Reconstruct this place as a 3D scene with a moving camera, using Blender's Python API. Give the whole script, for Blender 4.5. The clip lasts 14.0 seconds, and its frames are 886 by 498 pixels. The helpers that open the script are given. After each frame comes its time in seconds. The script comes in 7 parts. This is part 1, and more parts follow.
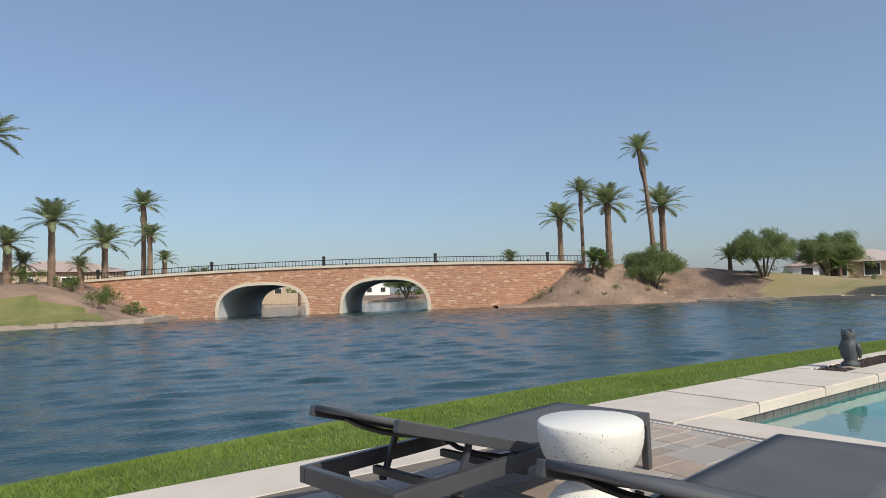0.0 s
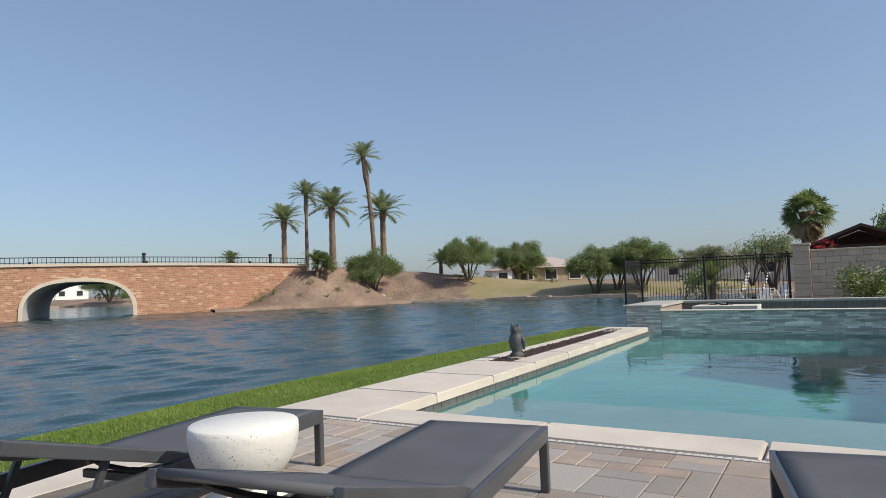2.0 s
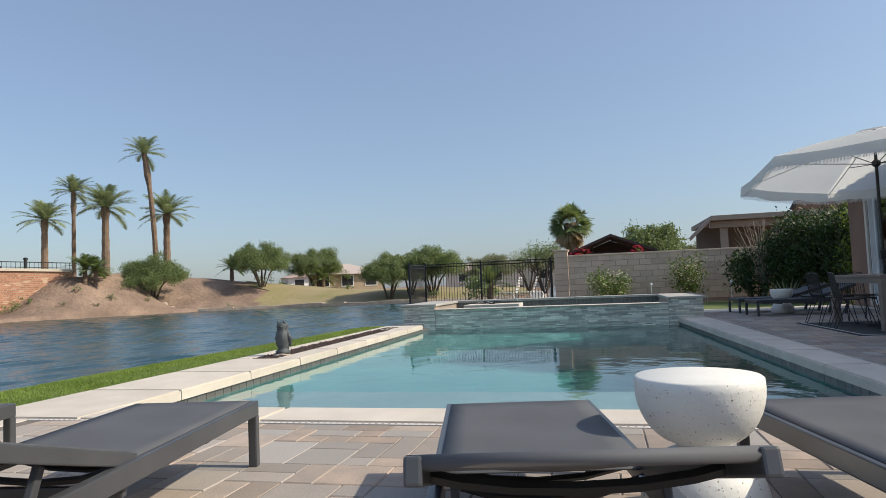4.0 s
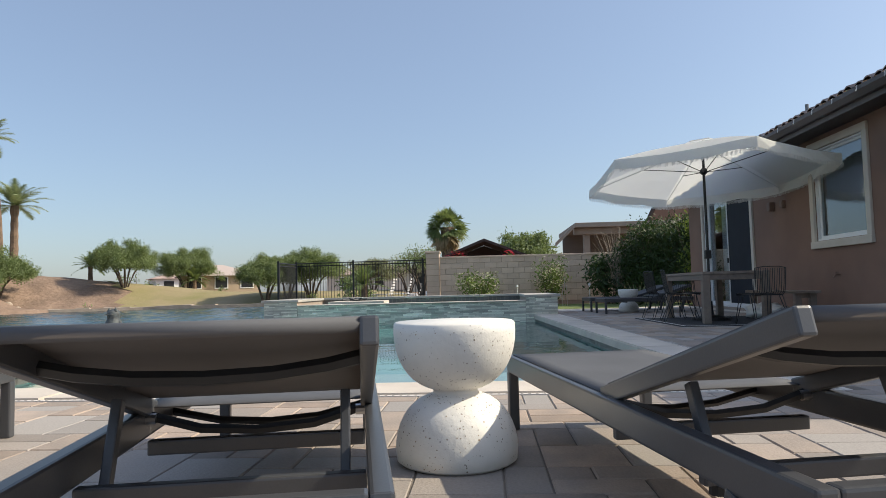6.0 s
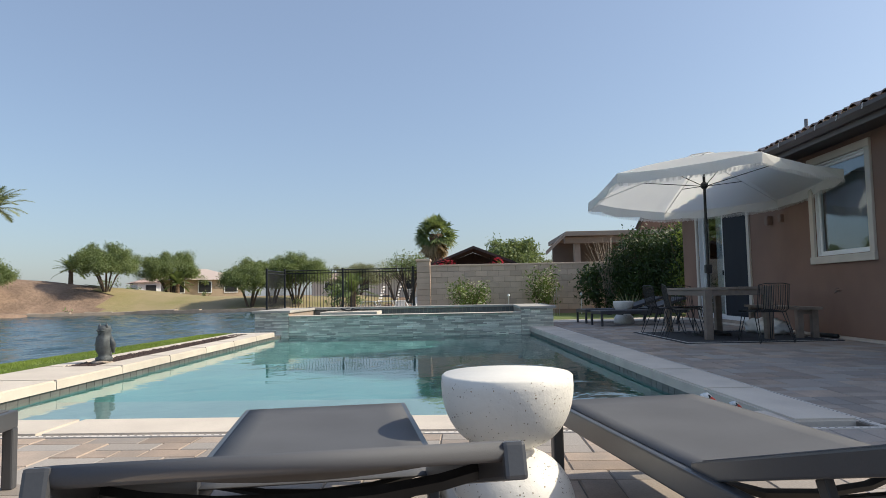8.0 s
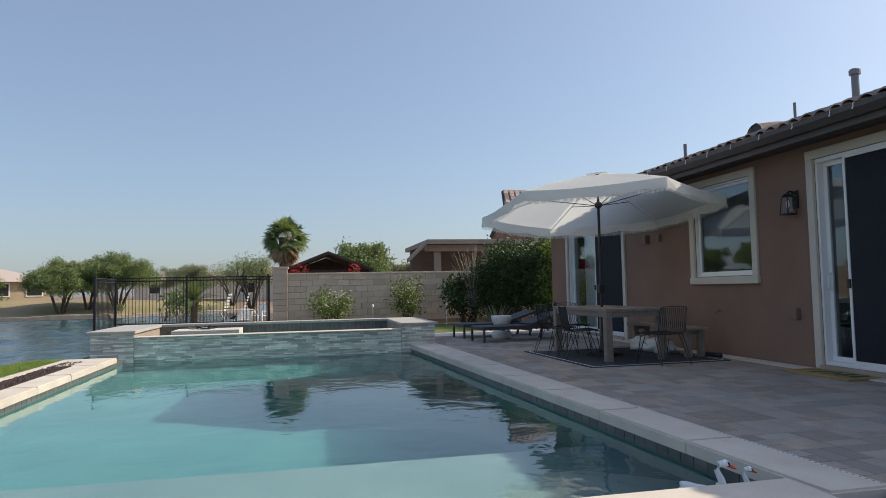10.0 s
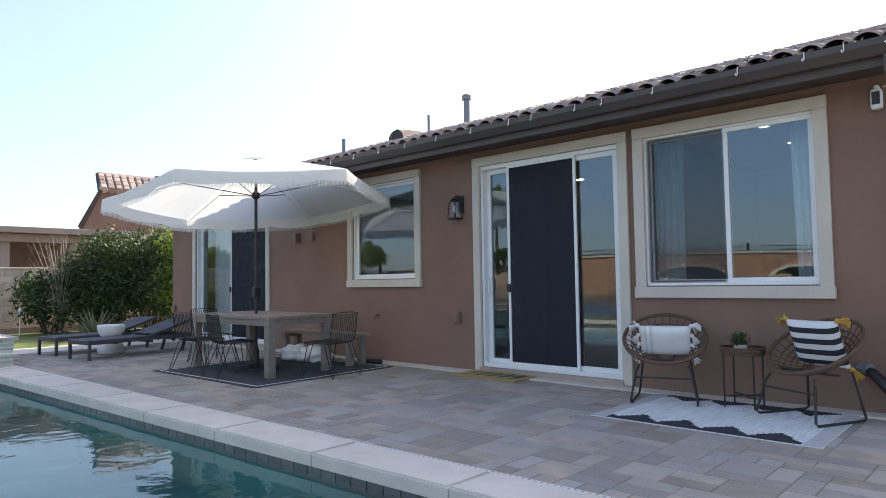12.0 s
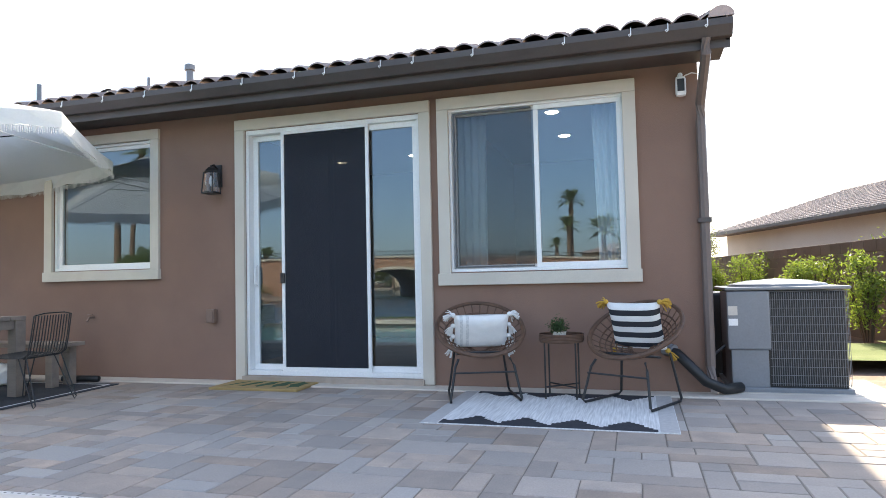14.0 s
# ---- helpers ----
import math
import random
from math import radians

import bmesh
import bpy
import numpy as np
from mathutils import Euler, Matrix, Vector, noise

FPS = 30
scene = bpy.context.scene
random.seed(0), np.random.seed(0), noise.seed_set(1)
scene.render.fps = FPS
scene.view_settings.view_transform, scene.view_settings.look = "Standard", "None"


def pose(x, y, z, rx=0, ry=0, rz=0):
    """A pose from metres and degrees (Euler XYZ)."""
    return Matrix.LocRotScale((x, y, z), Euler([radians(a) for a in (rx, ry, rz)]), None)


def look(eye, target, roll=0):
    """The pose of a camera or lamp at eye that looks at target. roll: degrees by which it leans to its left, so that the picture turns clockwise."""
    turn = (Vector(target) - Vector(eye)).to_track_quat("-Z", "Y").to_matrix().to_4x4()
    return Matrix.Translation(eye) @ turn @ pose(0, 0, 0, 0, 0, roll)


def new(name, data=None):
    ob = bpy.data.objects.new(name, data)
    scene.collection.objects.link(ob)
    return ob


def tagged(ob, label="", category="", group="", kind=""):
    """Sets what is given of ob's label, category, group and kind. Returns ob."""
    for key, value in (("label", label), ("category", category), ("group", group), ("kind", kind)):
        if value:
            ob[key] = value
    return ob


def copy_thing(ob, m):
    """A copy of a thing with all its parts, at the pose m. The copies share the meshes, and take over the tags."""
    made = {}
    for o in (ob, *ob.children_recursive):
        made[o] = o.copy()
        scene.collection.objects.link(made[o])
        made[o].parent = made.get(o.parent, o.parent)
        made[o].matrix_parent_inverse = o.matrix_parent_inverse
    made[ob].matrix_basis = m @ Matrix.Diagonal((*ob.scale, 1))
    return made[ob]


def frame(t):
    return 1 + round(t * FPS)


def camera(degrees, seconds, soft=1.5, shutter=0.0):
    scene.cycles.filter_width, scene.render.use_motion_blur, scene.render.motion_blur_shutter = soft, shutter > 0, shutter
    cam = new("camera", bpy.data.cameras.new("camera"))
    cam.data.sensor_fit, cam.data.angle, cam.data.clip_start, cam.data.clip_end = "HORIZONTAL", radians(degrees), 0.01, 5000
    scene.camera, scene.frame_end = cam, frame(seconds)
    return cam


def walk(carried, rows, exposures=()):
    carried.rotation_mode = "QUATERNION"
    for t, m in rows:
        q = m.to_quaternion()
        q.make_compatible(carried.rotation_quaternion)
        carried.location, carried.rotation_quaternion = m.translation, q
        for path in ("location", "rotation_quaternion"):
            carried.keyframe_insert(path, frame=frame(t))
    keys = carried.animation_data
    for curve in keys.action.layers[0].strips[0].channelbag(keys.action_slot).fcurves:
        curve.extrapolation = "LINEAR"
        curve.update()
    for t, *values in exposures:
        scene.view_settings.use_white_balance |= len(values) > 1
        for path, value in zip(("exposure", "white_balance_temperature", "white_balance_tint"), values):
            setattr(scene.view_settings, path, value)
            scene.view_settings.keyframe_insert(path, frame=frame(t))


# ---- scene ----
cam = camera(68.9, 14.0, soft=0.8)
EXPOSURES = [(0, -0.07, 6750, 6), (3, 0.05, 6850, 6), (5.5, 0.3, 7250, 6), (7, 0.36, 7250, 6), (9.5, 0.1, 7100, 7), (10.5, 0.36, 7250, 8), (11.5, 0.9, 7200, 9), (12.5, 1.52, 7550, 9), (14, 1.82, 7450, 7)]
PATH = [
    (0, (0.362, 0.194, 1.091), (1.503, 1.832, 1.221), -1.9),
    (0.5, (0.382, 0.17, 1.085), (1.687, 1.681, 1.207), -1.8),
    (1, (0.464, 0.134, 1.081), (1.921, 1.499, 1.198), -2.0),
    (1.5, (0.511, 0.075, 1.074), (2.104, 1.278, 1.187), -1.9),
    (2, (0.572, 0.0, 1.064), (2.279, 1.035, 1.174), -2.0),
    (2.5, (0.61, -0.073, 1.042), (2.404, 0.804, 1.15), -1.8),
    (3, (0.633, -0.18, 0.995), (2.495, 0.541, 1.103), -2.1),
    (5.5, (0.73, -0.802, 0.691), (2.716, -0.605, 0.812), -1.6),
    (6, (0.786, -0.886, 0.634), (2.779, -0.763, 0.756), -1.4),
    (6.5, (0.819, -0.955, 0.606), (2.812, -0.849, 0.733), -1.3),
    (7, (0.821, -0.919, 0.645), (2.814, -0.824, 0.776), -1.2),
    (9.5, (1.542, 0.026, 1.053), (3.534, -0.097, 1.186), -1.0),
    (10, (1.865, 0.216, 1.128), (3.815, -0.212, 1.253), -1.1),
    (10.5, (2.263, 0.295, 1.186), (4.101, -0.485, 1.298), -1.1),
    (11, (2.643, 0.368, 1.211), (4.321, -0.715, 1.321), -1.0),
    (11.5, (3.068, 0.392, 1.209), (4.581, -0.913, 1.309), -0.9),
    (12, (3.52, 0.339, 1.204), (4.876, -1.127, 1.304), -0.9),
    (12.5, (3.963, 0.274, 1.154), (5.142, -1.338, 1.257), -0.9),
    (13, (4.357, 0.152, 1.114), (5.356, -1.578, 1.219), -1.0),
    (13.5, (4.705, 0.011, 1.093), (5.515, -1.815, 1.195), -1.1),
    (14, (4.927, -0.223, 1.047), (5.501, -2.137, 1.143), -1.3),
]
walk(cam, [(t, look(eye, target, roll)) for t, eye, target, roll in PATH], EXPOSURES)

# ---- world and sun ----
SUN_EL, SUN_DIR = radians(39.0), (0.06, -0.998)  # the sun stands behind the house
world = bpy.data.worlds.new("world")
scene.world = world
world.use_nodes = True
wn = world.node_tree.nodes
sky = wn.new("ShaderNodeTexSky")
sky.sky_type = "NISHITA"
sky.sun_disc = False
sky.sun_elevation = SUN_EL
sky.sun_rotation = math.atan2(SUN_DIR[0], SUN_DIR[1])
sky.air_density, sky.dust_density, sky.ozone_density = 1.0, 0.9, 3.5
haze = wn.new("ShaderNodeMix")  # desert haze that evens out the clear sky
haze.data_type = "RGBA"
haze.inputs["Factor"].default_value = 0.3
haze.inputs["B"].default_value = (2.5, 3.1, 4.8, 1)
dusty = wn.new("ShaderNodeTexSky")  # the same sky seen through low dust, brighter round the sun
dusty.sky_type = "NISHITA"
dusty.sun_disc = False
dusty.sun_elevation, dusty.sun_rotation = sky.sun_elevation, sky.sun_rotation
dusty.air_density, dusty.dust_density, dusty.ozone_density = 1.0, 5.0, 6.0
veil = wn.new("ShaderNodeMix")
veil.data_type = "RGBA"
veil.inputs["Factor"].default_value = 0.4
world.node_tree.links.new(sky.outputs[0], veil.inputs["A"])
world.node_tree.links.new(dusty.outputs[0], veil.inputs["B"])
world.node_tree.links.new(veil.outputs["Result"], haze.inputs["A"])
world.node_tree.links.new(haze.outputs["Result"], wn["Background"].inputs[0])
wn["Background"].inputs[1].default_value = 0.15
sun = new("sun", bpy.data.lights.new("sun", "SUN"))
sun.data.energy, sun.data.angle, sun.data.color = 3.9, radians(0.6), (1.0, 0.93, 0.83)
sun.matrix_world = look((0, 0, 0), (-SUN_DIR[0] * math.cos(SUN_EL), -SUN_DIR[1] * math.cos(SUN_EL), -math.sin(SUN_EL)))

# ---- materials ----
def surface(name, a, b, scale=6.0, rough=0.7, bump=0.2, bump_scale=60.0, metal=0.0, spread=0.0, tint=None, alpha=1.0, fine=0.12, stretch=(1, 1, 1), local=False, spec=0.5):
    """Two colours mixed by broad noise, with finer grain, relief, and a change from object to object."""
    m = bpy.data.materials.new(name)
    m.use_nodes = True
    nt = m.node_tree
    n, l = nt.nodes, nt.links
    p = n["Principled BSDF"]
    if local:
        co = n.new("ShaderNodeTexCoord").outputs["Object"]
    else:
        co = n.new("ShaderNodeNewGeometry").outputs["Position"]
    mp = n.new("ShaderNodeMapping")
    mp.inputs["Scale"].default_value = stretch
    l.new(co, mp.inputs[0])
    broad = n.new("ShaderNodeTexNoise")
    broad.inputs["Scale"].default_value = scale
    broad.inputs["Detail"].default_value = 5
    l.new(mp.outputs[0], broad.inputs["Vector"])
    ramp = n.new("ShaderNodeValToRGB")
    ramp.color_ramp.elements[0].position, ramp.color_ramp.elements[1].position = 0.3, 0.7
    ramp.color_ramp.elements[0].color, ramp.color_ramp.elements[1].color = (*a, 1), (*b, 1)
    l.new(broad.outputs[0], ramp.inputs[0])
    grain = n.new("ShaderNodeTexNoise")
    grain.inputs["Scale"].default_value = bump_scale
    grain.inputs["Detail"].default_value = 4
    l.new(mp.outputs[0], grain.inputs["Vector"])
    hsv = n.new("ShaderNodeHueSaturation")
    l.new(ramp.outputs[0], hsv.inputs["Color"])
    val = n.new("ShaderNodeMath")
    val.operation = "MULTIPLY_ADD"
    val.inputs[1].default_value, val.inputs[2].default_value = 2 * fine, 1 - fine
    l.new(grain.outputs[0], val.inputs[0])
    last = val.outputs[0]
    if spread or tint:
        info = n.new("ShaderNodeObjectInfo")
        isl = n.new("ShaderNodeNewGeometry")
        add = n.new("ShaderNodeMath")
        l.new(info.outputs["Random"], add.inputs[0])
        l.new(isl.outputs["Random Per Island"], add.inputs[1])
        fr = n.new("ShaderNodeMath")
        fr.operation = "FRACT"
        l.new(add.outputs[0], fr.inputs[0])
        v2 = n.new("ShaderNodeMath")
        v2.operation = "MULTIPLY_ADD"
        v2.inputs[1].default_value, v2.inputs[2].default_value = 2 * spread, 1 - spread
        l.new(fr.outputs[0], v2.inputs[0])
        mul = n.new("ShaderNodeMath")
        mul.operation = "MULTIPLY"
        l.new(last, mul.inputs[0])
        l.new(v2.outputs[0], mul.inputs[1])
        last = mul.outputs[0]
        if tint:
            k = n.new("ShaderNodeMath")
            k.operation = "MULTIPLY"
            k.inputs[1].default_value = 7.31
            l.new(fr.outputs[0], k.inputs[0])
            k2 = n.new("ShaderNodeMath")
            k2.operation = "FRACT"
            l.new(k.outputs[0], k2.inputs[0])
            mx = n.new("ShaderNodeMix")
            mx.data_type = "RGBA"
            mx.inputs["B"].default_value = (*tint, 1)
            l.new(k2.outputs[0], mx.inputs["Factor"])
            l.new(ramp.outputs[0], mx.inputs["A"])
            l.new(mx.outputs["Result"], hsv.inputs["Color"])
    l.new(last, hsv.inputs["Value"])
    l.new(hsv.outputs[0], p.inputs["Base Color"])
    p.inputs["Roughness"].default_value = rough
    p.inputs["Metallic"].default_value = metal
    p.inputs["Alpha"].default_value = alpha
    p.inputs["Specular IOR Level"].default_value = spec
    if bump:
        bp = n.new("ShaderNodeBump")
        bp.inputs["Strength"].default_value = bump
        bp.inputs["Distance"].default_value = 0.6 / bump_scale
        l.new(grain.outputs[0], bp.inputs["Height"])
        l.new(bp.outputs[0], p.inputs["Normal"])
    return m


def leafy(name, a, b, trans=0.25):
    m = surface(name, a, b, scale=1.3, rough=0.55, bump=0, spread=0.35)
    nt = m.node_tree
    out, p = nt.nodes["Material Output"], nt.nodes["Principled BSDF"]
    t = nt.nodes.new("ShaderNodeBsdfTranslucent")
    t.inputs[0].default_value = (min(1, b[0] * 1.6), min(1, b[1] * 1.6), b[2] * 1.1, 1)
    mx = nt.nodes.new("ShaderNodeMixShader")
    mx.inputs[0].default_value = trans
    nt.links.new(p.outputs[0], mx.inputs[1])
    nt.links.new(t.outputs[0], mx.inputs[2])
    nt.links.new(mx.outputs[0], out.inputs[0])
    return m


def light_through(m, col, k):
    """Cloth that lets some light through."""
    nt = m.node_tree
    t = nt.nodes.new("ShaderNodeBsdfTranslucent")
    t.inputs[0].default_value = (*col, 1)
    mx = nt.nodes.new("ShaderNodeMixShader")
    mx.inputs[0].default_value = k
    nt.links.new(nt.nodes["Principled BSDF"].outputs[0], mx.inputs[1])
    nt.links.new(t.outputs[0], mx.inputs[2])
    nt.links.new(mx.outputs[0], nt.nodes["Material Output"].inputs[0])


def water_mat(name, base, trans, scales, strength, dist, stretch=(1, 1, 1), rough=0.0):
    m = bpy.data.materials.new(name)
    m.use_nodes = True
    n, l = m.node_tree.nodes, m.node_tree.links
    p = n["Principled BSDF"]
    p.inputs["Base Color"].default_value = (*base, 1)
    p.inputs["Roughness"].default_value = rough
    p.inputs["IOR"].default_value = 1.33
    p.inputs["Transmission Weight"].default_value = trans
    geo = n.new("ShaderNodeNewGeometry")
    mp = n.new("ShaderNodeMapping")
    mp.inputs["Scale"].default_value = stretch
    l.new(geo.outputs["Position"], mp.inputs[0])
    last = None
    for s, k, d in scales:
        t = n.new("ShaderNodeTexNoise")
        t.inputs["Scale"].default_value, t.inputs["Detail"].default_value = s, 3
        t.inputs["Distortion"].default_value = 0.6
        l.new(mp.outputs[0], t.inputs["Vector"])
        b = n.new("ShaderNodeBump")
        b.inputs["Strength"].default_value, b.inputs["Distance"].default_value = strength * k, d
        l.new(t.outputs[0], b.inputs["Height"])
        if last:
            l.new(last, b.inputs["Normal"])
        last = b.outputs[0]
    l.new(last, p.inputs["Normal"])
    return m


def glass_mat(name, tint, ior):
    m = bpy.data.materials.new(name)
    m.use_nodes = True
    p = m.node_tree.nodes["Principled BSDF"]
    p.inputs["Base Color"].default_value = (*tint, 1)
    p.inputs["Roughness"].default_value = 0.0
    p.inputs["IOR"].default_value = ior
    p.inputs["Transmission Weight"].default_value = 1.0
    p.inputs["Specular Tint"].default_value = (0.72, 0.87, 1.0, 1)
    return m


def glow_mat(name, col, power):
    m = bpy.data.materials.new(name)
    m.use_nodes = True
    p = m.node_tree.nodes["Principled BSDF"]
    p.inputs["Emission Color"].default_value = (*col, 1)
    p.inputs["Emission Strength"].default_value = power
    return m


def brick_mat(name, a, b, mortar, w, h, axis):
    """Coursed stone for walls that stay far off; axis is the direction along the wall."""
    m = bpy.data.materials.new(name)
    m.use_nodes = True
    n, l = m.node_tree.nodes, m.node_tree.links
    p = n["Principled BSDF"]
    geo = n.new("ShaderNodeNewGeometry")
    dot = n.new("ShaderNodeVectorMath")
    dot.operation = "DOT_PRODUCT"
    dot.inputs[1].default_value = axis
    l.new(geo.outputs["Position"], dot.inputs[0])
    sep = n.new("ShaderNodeSeparateXYZ")
    l.new(geo.outputs["Position"], sep.inputs[0])
    com = n.new("ShaderNodeCombineXYZ")
    l.new(dot.outputs["Value"], com.inputs[0])
    l.new(sep.outputs["Z"], com.inputs[1])
    wob = n.new("ShaderNodeTexNoise")
    wob.inputs["Scale"].default_value = 2.2
    l.new(com.outputs[0], wob.inputs["Vector"])
    ad = n.new("ShaderNodeVectorMath")
    ad.operation = "MULTIPLY_ADD"
    ad.inputs[1].default_value = (0.1, 0.06, 0)
    l.new(wob.outputs["Color"], ad.inputs[0])
    l.new(com.outputs[0], ad.inputs[2])
    br = n.new("ShaderNodeTexBrick")
    br.inputs["Scale"].default_value = 1.0
    br.inputs["Brick Width"].default_value, br.inputs["Row Height"].default_value = w, h
    br.inputs["Mortar Size"].default_value = 0.02
    br.inputs["Mortar Smooth"].default_value = 0.4
    br.inputs["Bias"].default_value = -0.2
    br.inputs["Color1"].default_value, br.inputs["Color2"].default_value, br.inputs["Mortar"].default_value = (*a, 1), (*b, 1), (*mortar, 1)
    br.squash, br.squash_frequency = 0.6, 3
    l.new(ad.outputs[0], br.inputs["Vector"])
    # scattered pale stones
    vo = n.new("ShaderNodeTexVoronoi")
    vo.inputs["Scale"].default_value = 1.0
    mp = n.new("ShaderNodeMapping")
    mp.inputs["Scale"].default_value = (1.0 / w, 1.0 / h, 1)
    l.new(com.outputs[0], mp.inputs[0])
    l.new(mp.outputs[0], vo.inputs["Vector"])
    sc = n.new("ShaderNodeSeparateColor")
    l.new(vo.outputs["Color"], sc.inputs[0])
    rp = n.new("ShaderNodeValToRGB")
    rp.color_ramp.elements[0].position, rp.color_ramp.elements[1].position = 0.84, 0.92
    l.new(sc.outputs[0], rp.inputs[0])
    mx = n.new("ShaderNodeMix")
    mx.data_type = "RGBA"
    mx.inputs["B"].default_value = (0.60, 0.40, 0.27, 1)
    l.new(rp.outputs[0], mx.inputs["Factor"])
    l.new(br.outputs["Color"], mx.inputs["A"])
    l.new(mx.outputs["Result"], p.inputs["Base Color"])
    p.inputs["Roughness"].default_value = 0.9
    bp = n.new("ShaderNodeBump")
    bp.inputs["Strength"].default_value, bp.inputs["Distance"].default_value = 0.7, 0.03
    bp.invert = True
    l.new(br.outputs["Fac"], bp.inputs["Height"])
    l.new(bp.outputs[0], p.inputs["Normal"])
    return m


PAVER = surface("paver", (0.43, 0.325, 0.255), (0.295, 0.24, 0.20), 5, 0.82, 0.4, 90, spread=0.2, tint=(0.33, 0.30, 0.275), fine=0.18, spec=0.35)
JOINT = surface("joint_sand", (0.15, 0.125, 0.105), (0.20, 0.17, 0.14), 9, 0.95, 0.3, 120)
COPING = surface("coping_concrete", (0.66, 0.585, 0.50), (0.56, 0.49, 0.42), 2.5, 0.8, 0.25, 110, spread=0.05)
DRAIN = surface("drain_plastic", (0.66, 0.61, 0.55), (0.6, 0.55, 0.5), 8, 0.6, 0)
DARK_SLOT = surface("slot", (0.20, 0.18, 0.16), (0.25, 0.22, 0.2), 20, 0.9, 0)
POOL_TILE = surface("pool_tile", (0.16, 0.155, 0.145), (0.12, 0.118, 0.112), 7, 0.35, 0.15, 60, spread=0.15)
PLASTER = surface("pool_plaster", (0.036, 0.17, 0.182), (0.054, 0.21, 0.222), 1.2, 0.8, 0.2, 80)
SHELF = surface("shelf_plaster", (0.11, 0.19, 0.205), (0.14, 0.225, 0.24), 1.6, 0.8, 0.2, 80)
POOL_WATER = water_mat("pool_water", (0.80, 0.97, 0.955), 1.0, ((1.6, 1.0, 0.02), (6.0, 0.5, 0.006)), 0.35, 0.02)
LAKE_WATER = water_mat("lake_water", (0.012, 0.044, 0.05), 0.0, ((7.0, 0.8, 0.025), (20.0, 0.8, 0.009)), 0.7, 0.05, (0.85, 1.4, 1), 0.09)
TURF = leafy("turf_blades", (0.11, 0.17, 0.02), (0.21, 0.28, 0.05), 0.28)
TURF_BASE = surface("turf_base", (0.06, 0.10, 0.014), (0.11, 0.155, 0.026), 3, 0.95, 0.6, 120, fine=0.35)
LAWN = surface("lawn", (0.10, 0.14, 0.03), (0.16, 0.19, 0.06), 2, 0.95, 0.5, 60, fine=0.3)
GROUND = surface("desert_ground", (0.32, 0.22, 0.16), (0.17, 0.115, 0.085), 0.45, 0.95, 0.6, 3.0, fine=0.25)
STUCCO = surface("brown_stucco", (0.25, 0.152, 0.112), (0.212, 0.127, 0.095), 1.4, 0.92, 0.5, 140, fine=0.1)
TRIM = surface("cream_trim", (0.60, 0.55, 0.47), (0.54, 0.49, 0.42), 2.5, 0.88, 0.3, 140)
VINYL = surface("white_vinyl", (0.80, 0.80, 0.79), (0.76, 0.76, 0.75), 3, 0.35, 0)
FASCIA = surface("dark_fascia", (0.075, 0.06, 0.055), (0.06, 0.048, 0.045), 3, 0.5, 0.1, 60)
ROOF_TILE = surface("roof_tile", (0.40, 0.28, 0.24), (0.29, 0.21, 0.185), 2, 0.85, 0.4, 40, spread=0.3, tint=(0.40, 0.33, 0.30))
GLASS = glass_mat("window_glass", (0.78, 0.86, 0.89), 1.75)
SCREEN = surface("screen_mesh", (0.019, 0.022, 0.030), (0.024, 0.027, 0.036), 3, 0.7, 0, alpha=0.86, spec=0.25)
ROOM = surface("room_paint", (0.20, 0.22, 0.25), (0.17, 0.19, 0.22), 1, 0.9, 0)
CURTAIN = surface("curtain", (0.74, 0.78, 0.80), (0.66, 0.70, 0.73), 4, 0.85, 0.2, 60)
DOWNLIGHT = glow_mat("downlight_lens", (1.0, 0.86, 0.66), 9.0)
FRAME = surface("grey_aluminium", (0.07, 0.072, 0.078), (0.055, 0.057, 0.063), 5, 0.34, 0.05, 200, spec=0.6)
SLING = surface("grey_sling", (0.128, 0.132, 0.143), (0.105, 0.108, 0.118), 4, 0.75, 0.35, 700, local=True)
light_through(SLING, (0.36, 0.29, 0.235), 0.2)
BLACK = surface("black_metal", (0.012, 0.012, 0.013), (0.02, 0.02, 0.02), 6, 0.45, 0)
STEEL = surface("steel", (0.55, 0.55, 0.56), (0.5, 0.5, 0.5), 9, 0.3, 0, metal=1.0)
TERRAZZO = surface("white_terrazzo", (0.80, 0.77, 0.71), (0.74, 0.71, 0.65), 5, 0.55, 0.12, 40, fine=0.05, local=True)
CHIP = surface("stone_chip", (0.34, 0.25, 0.17), (0.12, 0.10, 0.085), 60, 0.6, 0, spread=0.45, local=True)
CANVAS = leafy("white_canvas", (0.84, 0.83, 0.80), (0.80, 0.79, 0.76), 0.68)
CANVAS.node_tree.nodes["Translucent BSDF"].inputs[0].default_value = (0.88, 0.88, 0.87, 1)
WOOD = surface("grey_wood", (0.27, 0.215, 0.175), (0.20, 0.158, 0.13), 5, 0.7, 0.4, 50, stretch=(0.25, 2.2, 2.2), local=True, spread=0.1)
MAT_DARK = surface("dark_mat", (0.035, 0.037, 0.042), (0.05, 0.05, 0.055), 7, 0.9, 0.5, 200)
WHITE_CLOTH = surface("white_cloth", (0.78, 0.77, 0.75), (0.70, 0.69, 0.68), 8, 0.9, 0.5, 220, local=True)
BLACK_CLOTH = surface("black_cloth", (0.018, 0.02, 0.028), (0.03, 0.032, 0.04), 8, 0.9, 0.5, 220, local=True)
MUSTARD = surface("mustard_yarn", (0.55, 0.33, 0.05), (0.45, 0.26, 0.04), 20, 0.9, 0.4, 300, local=True)
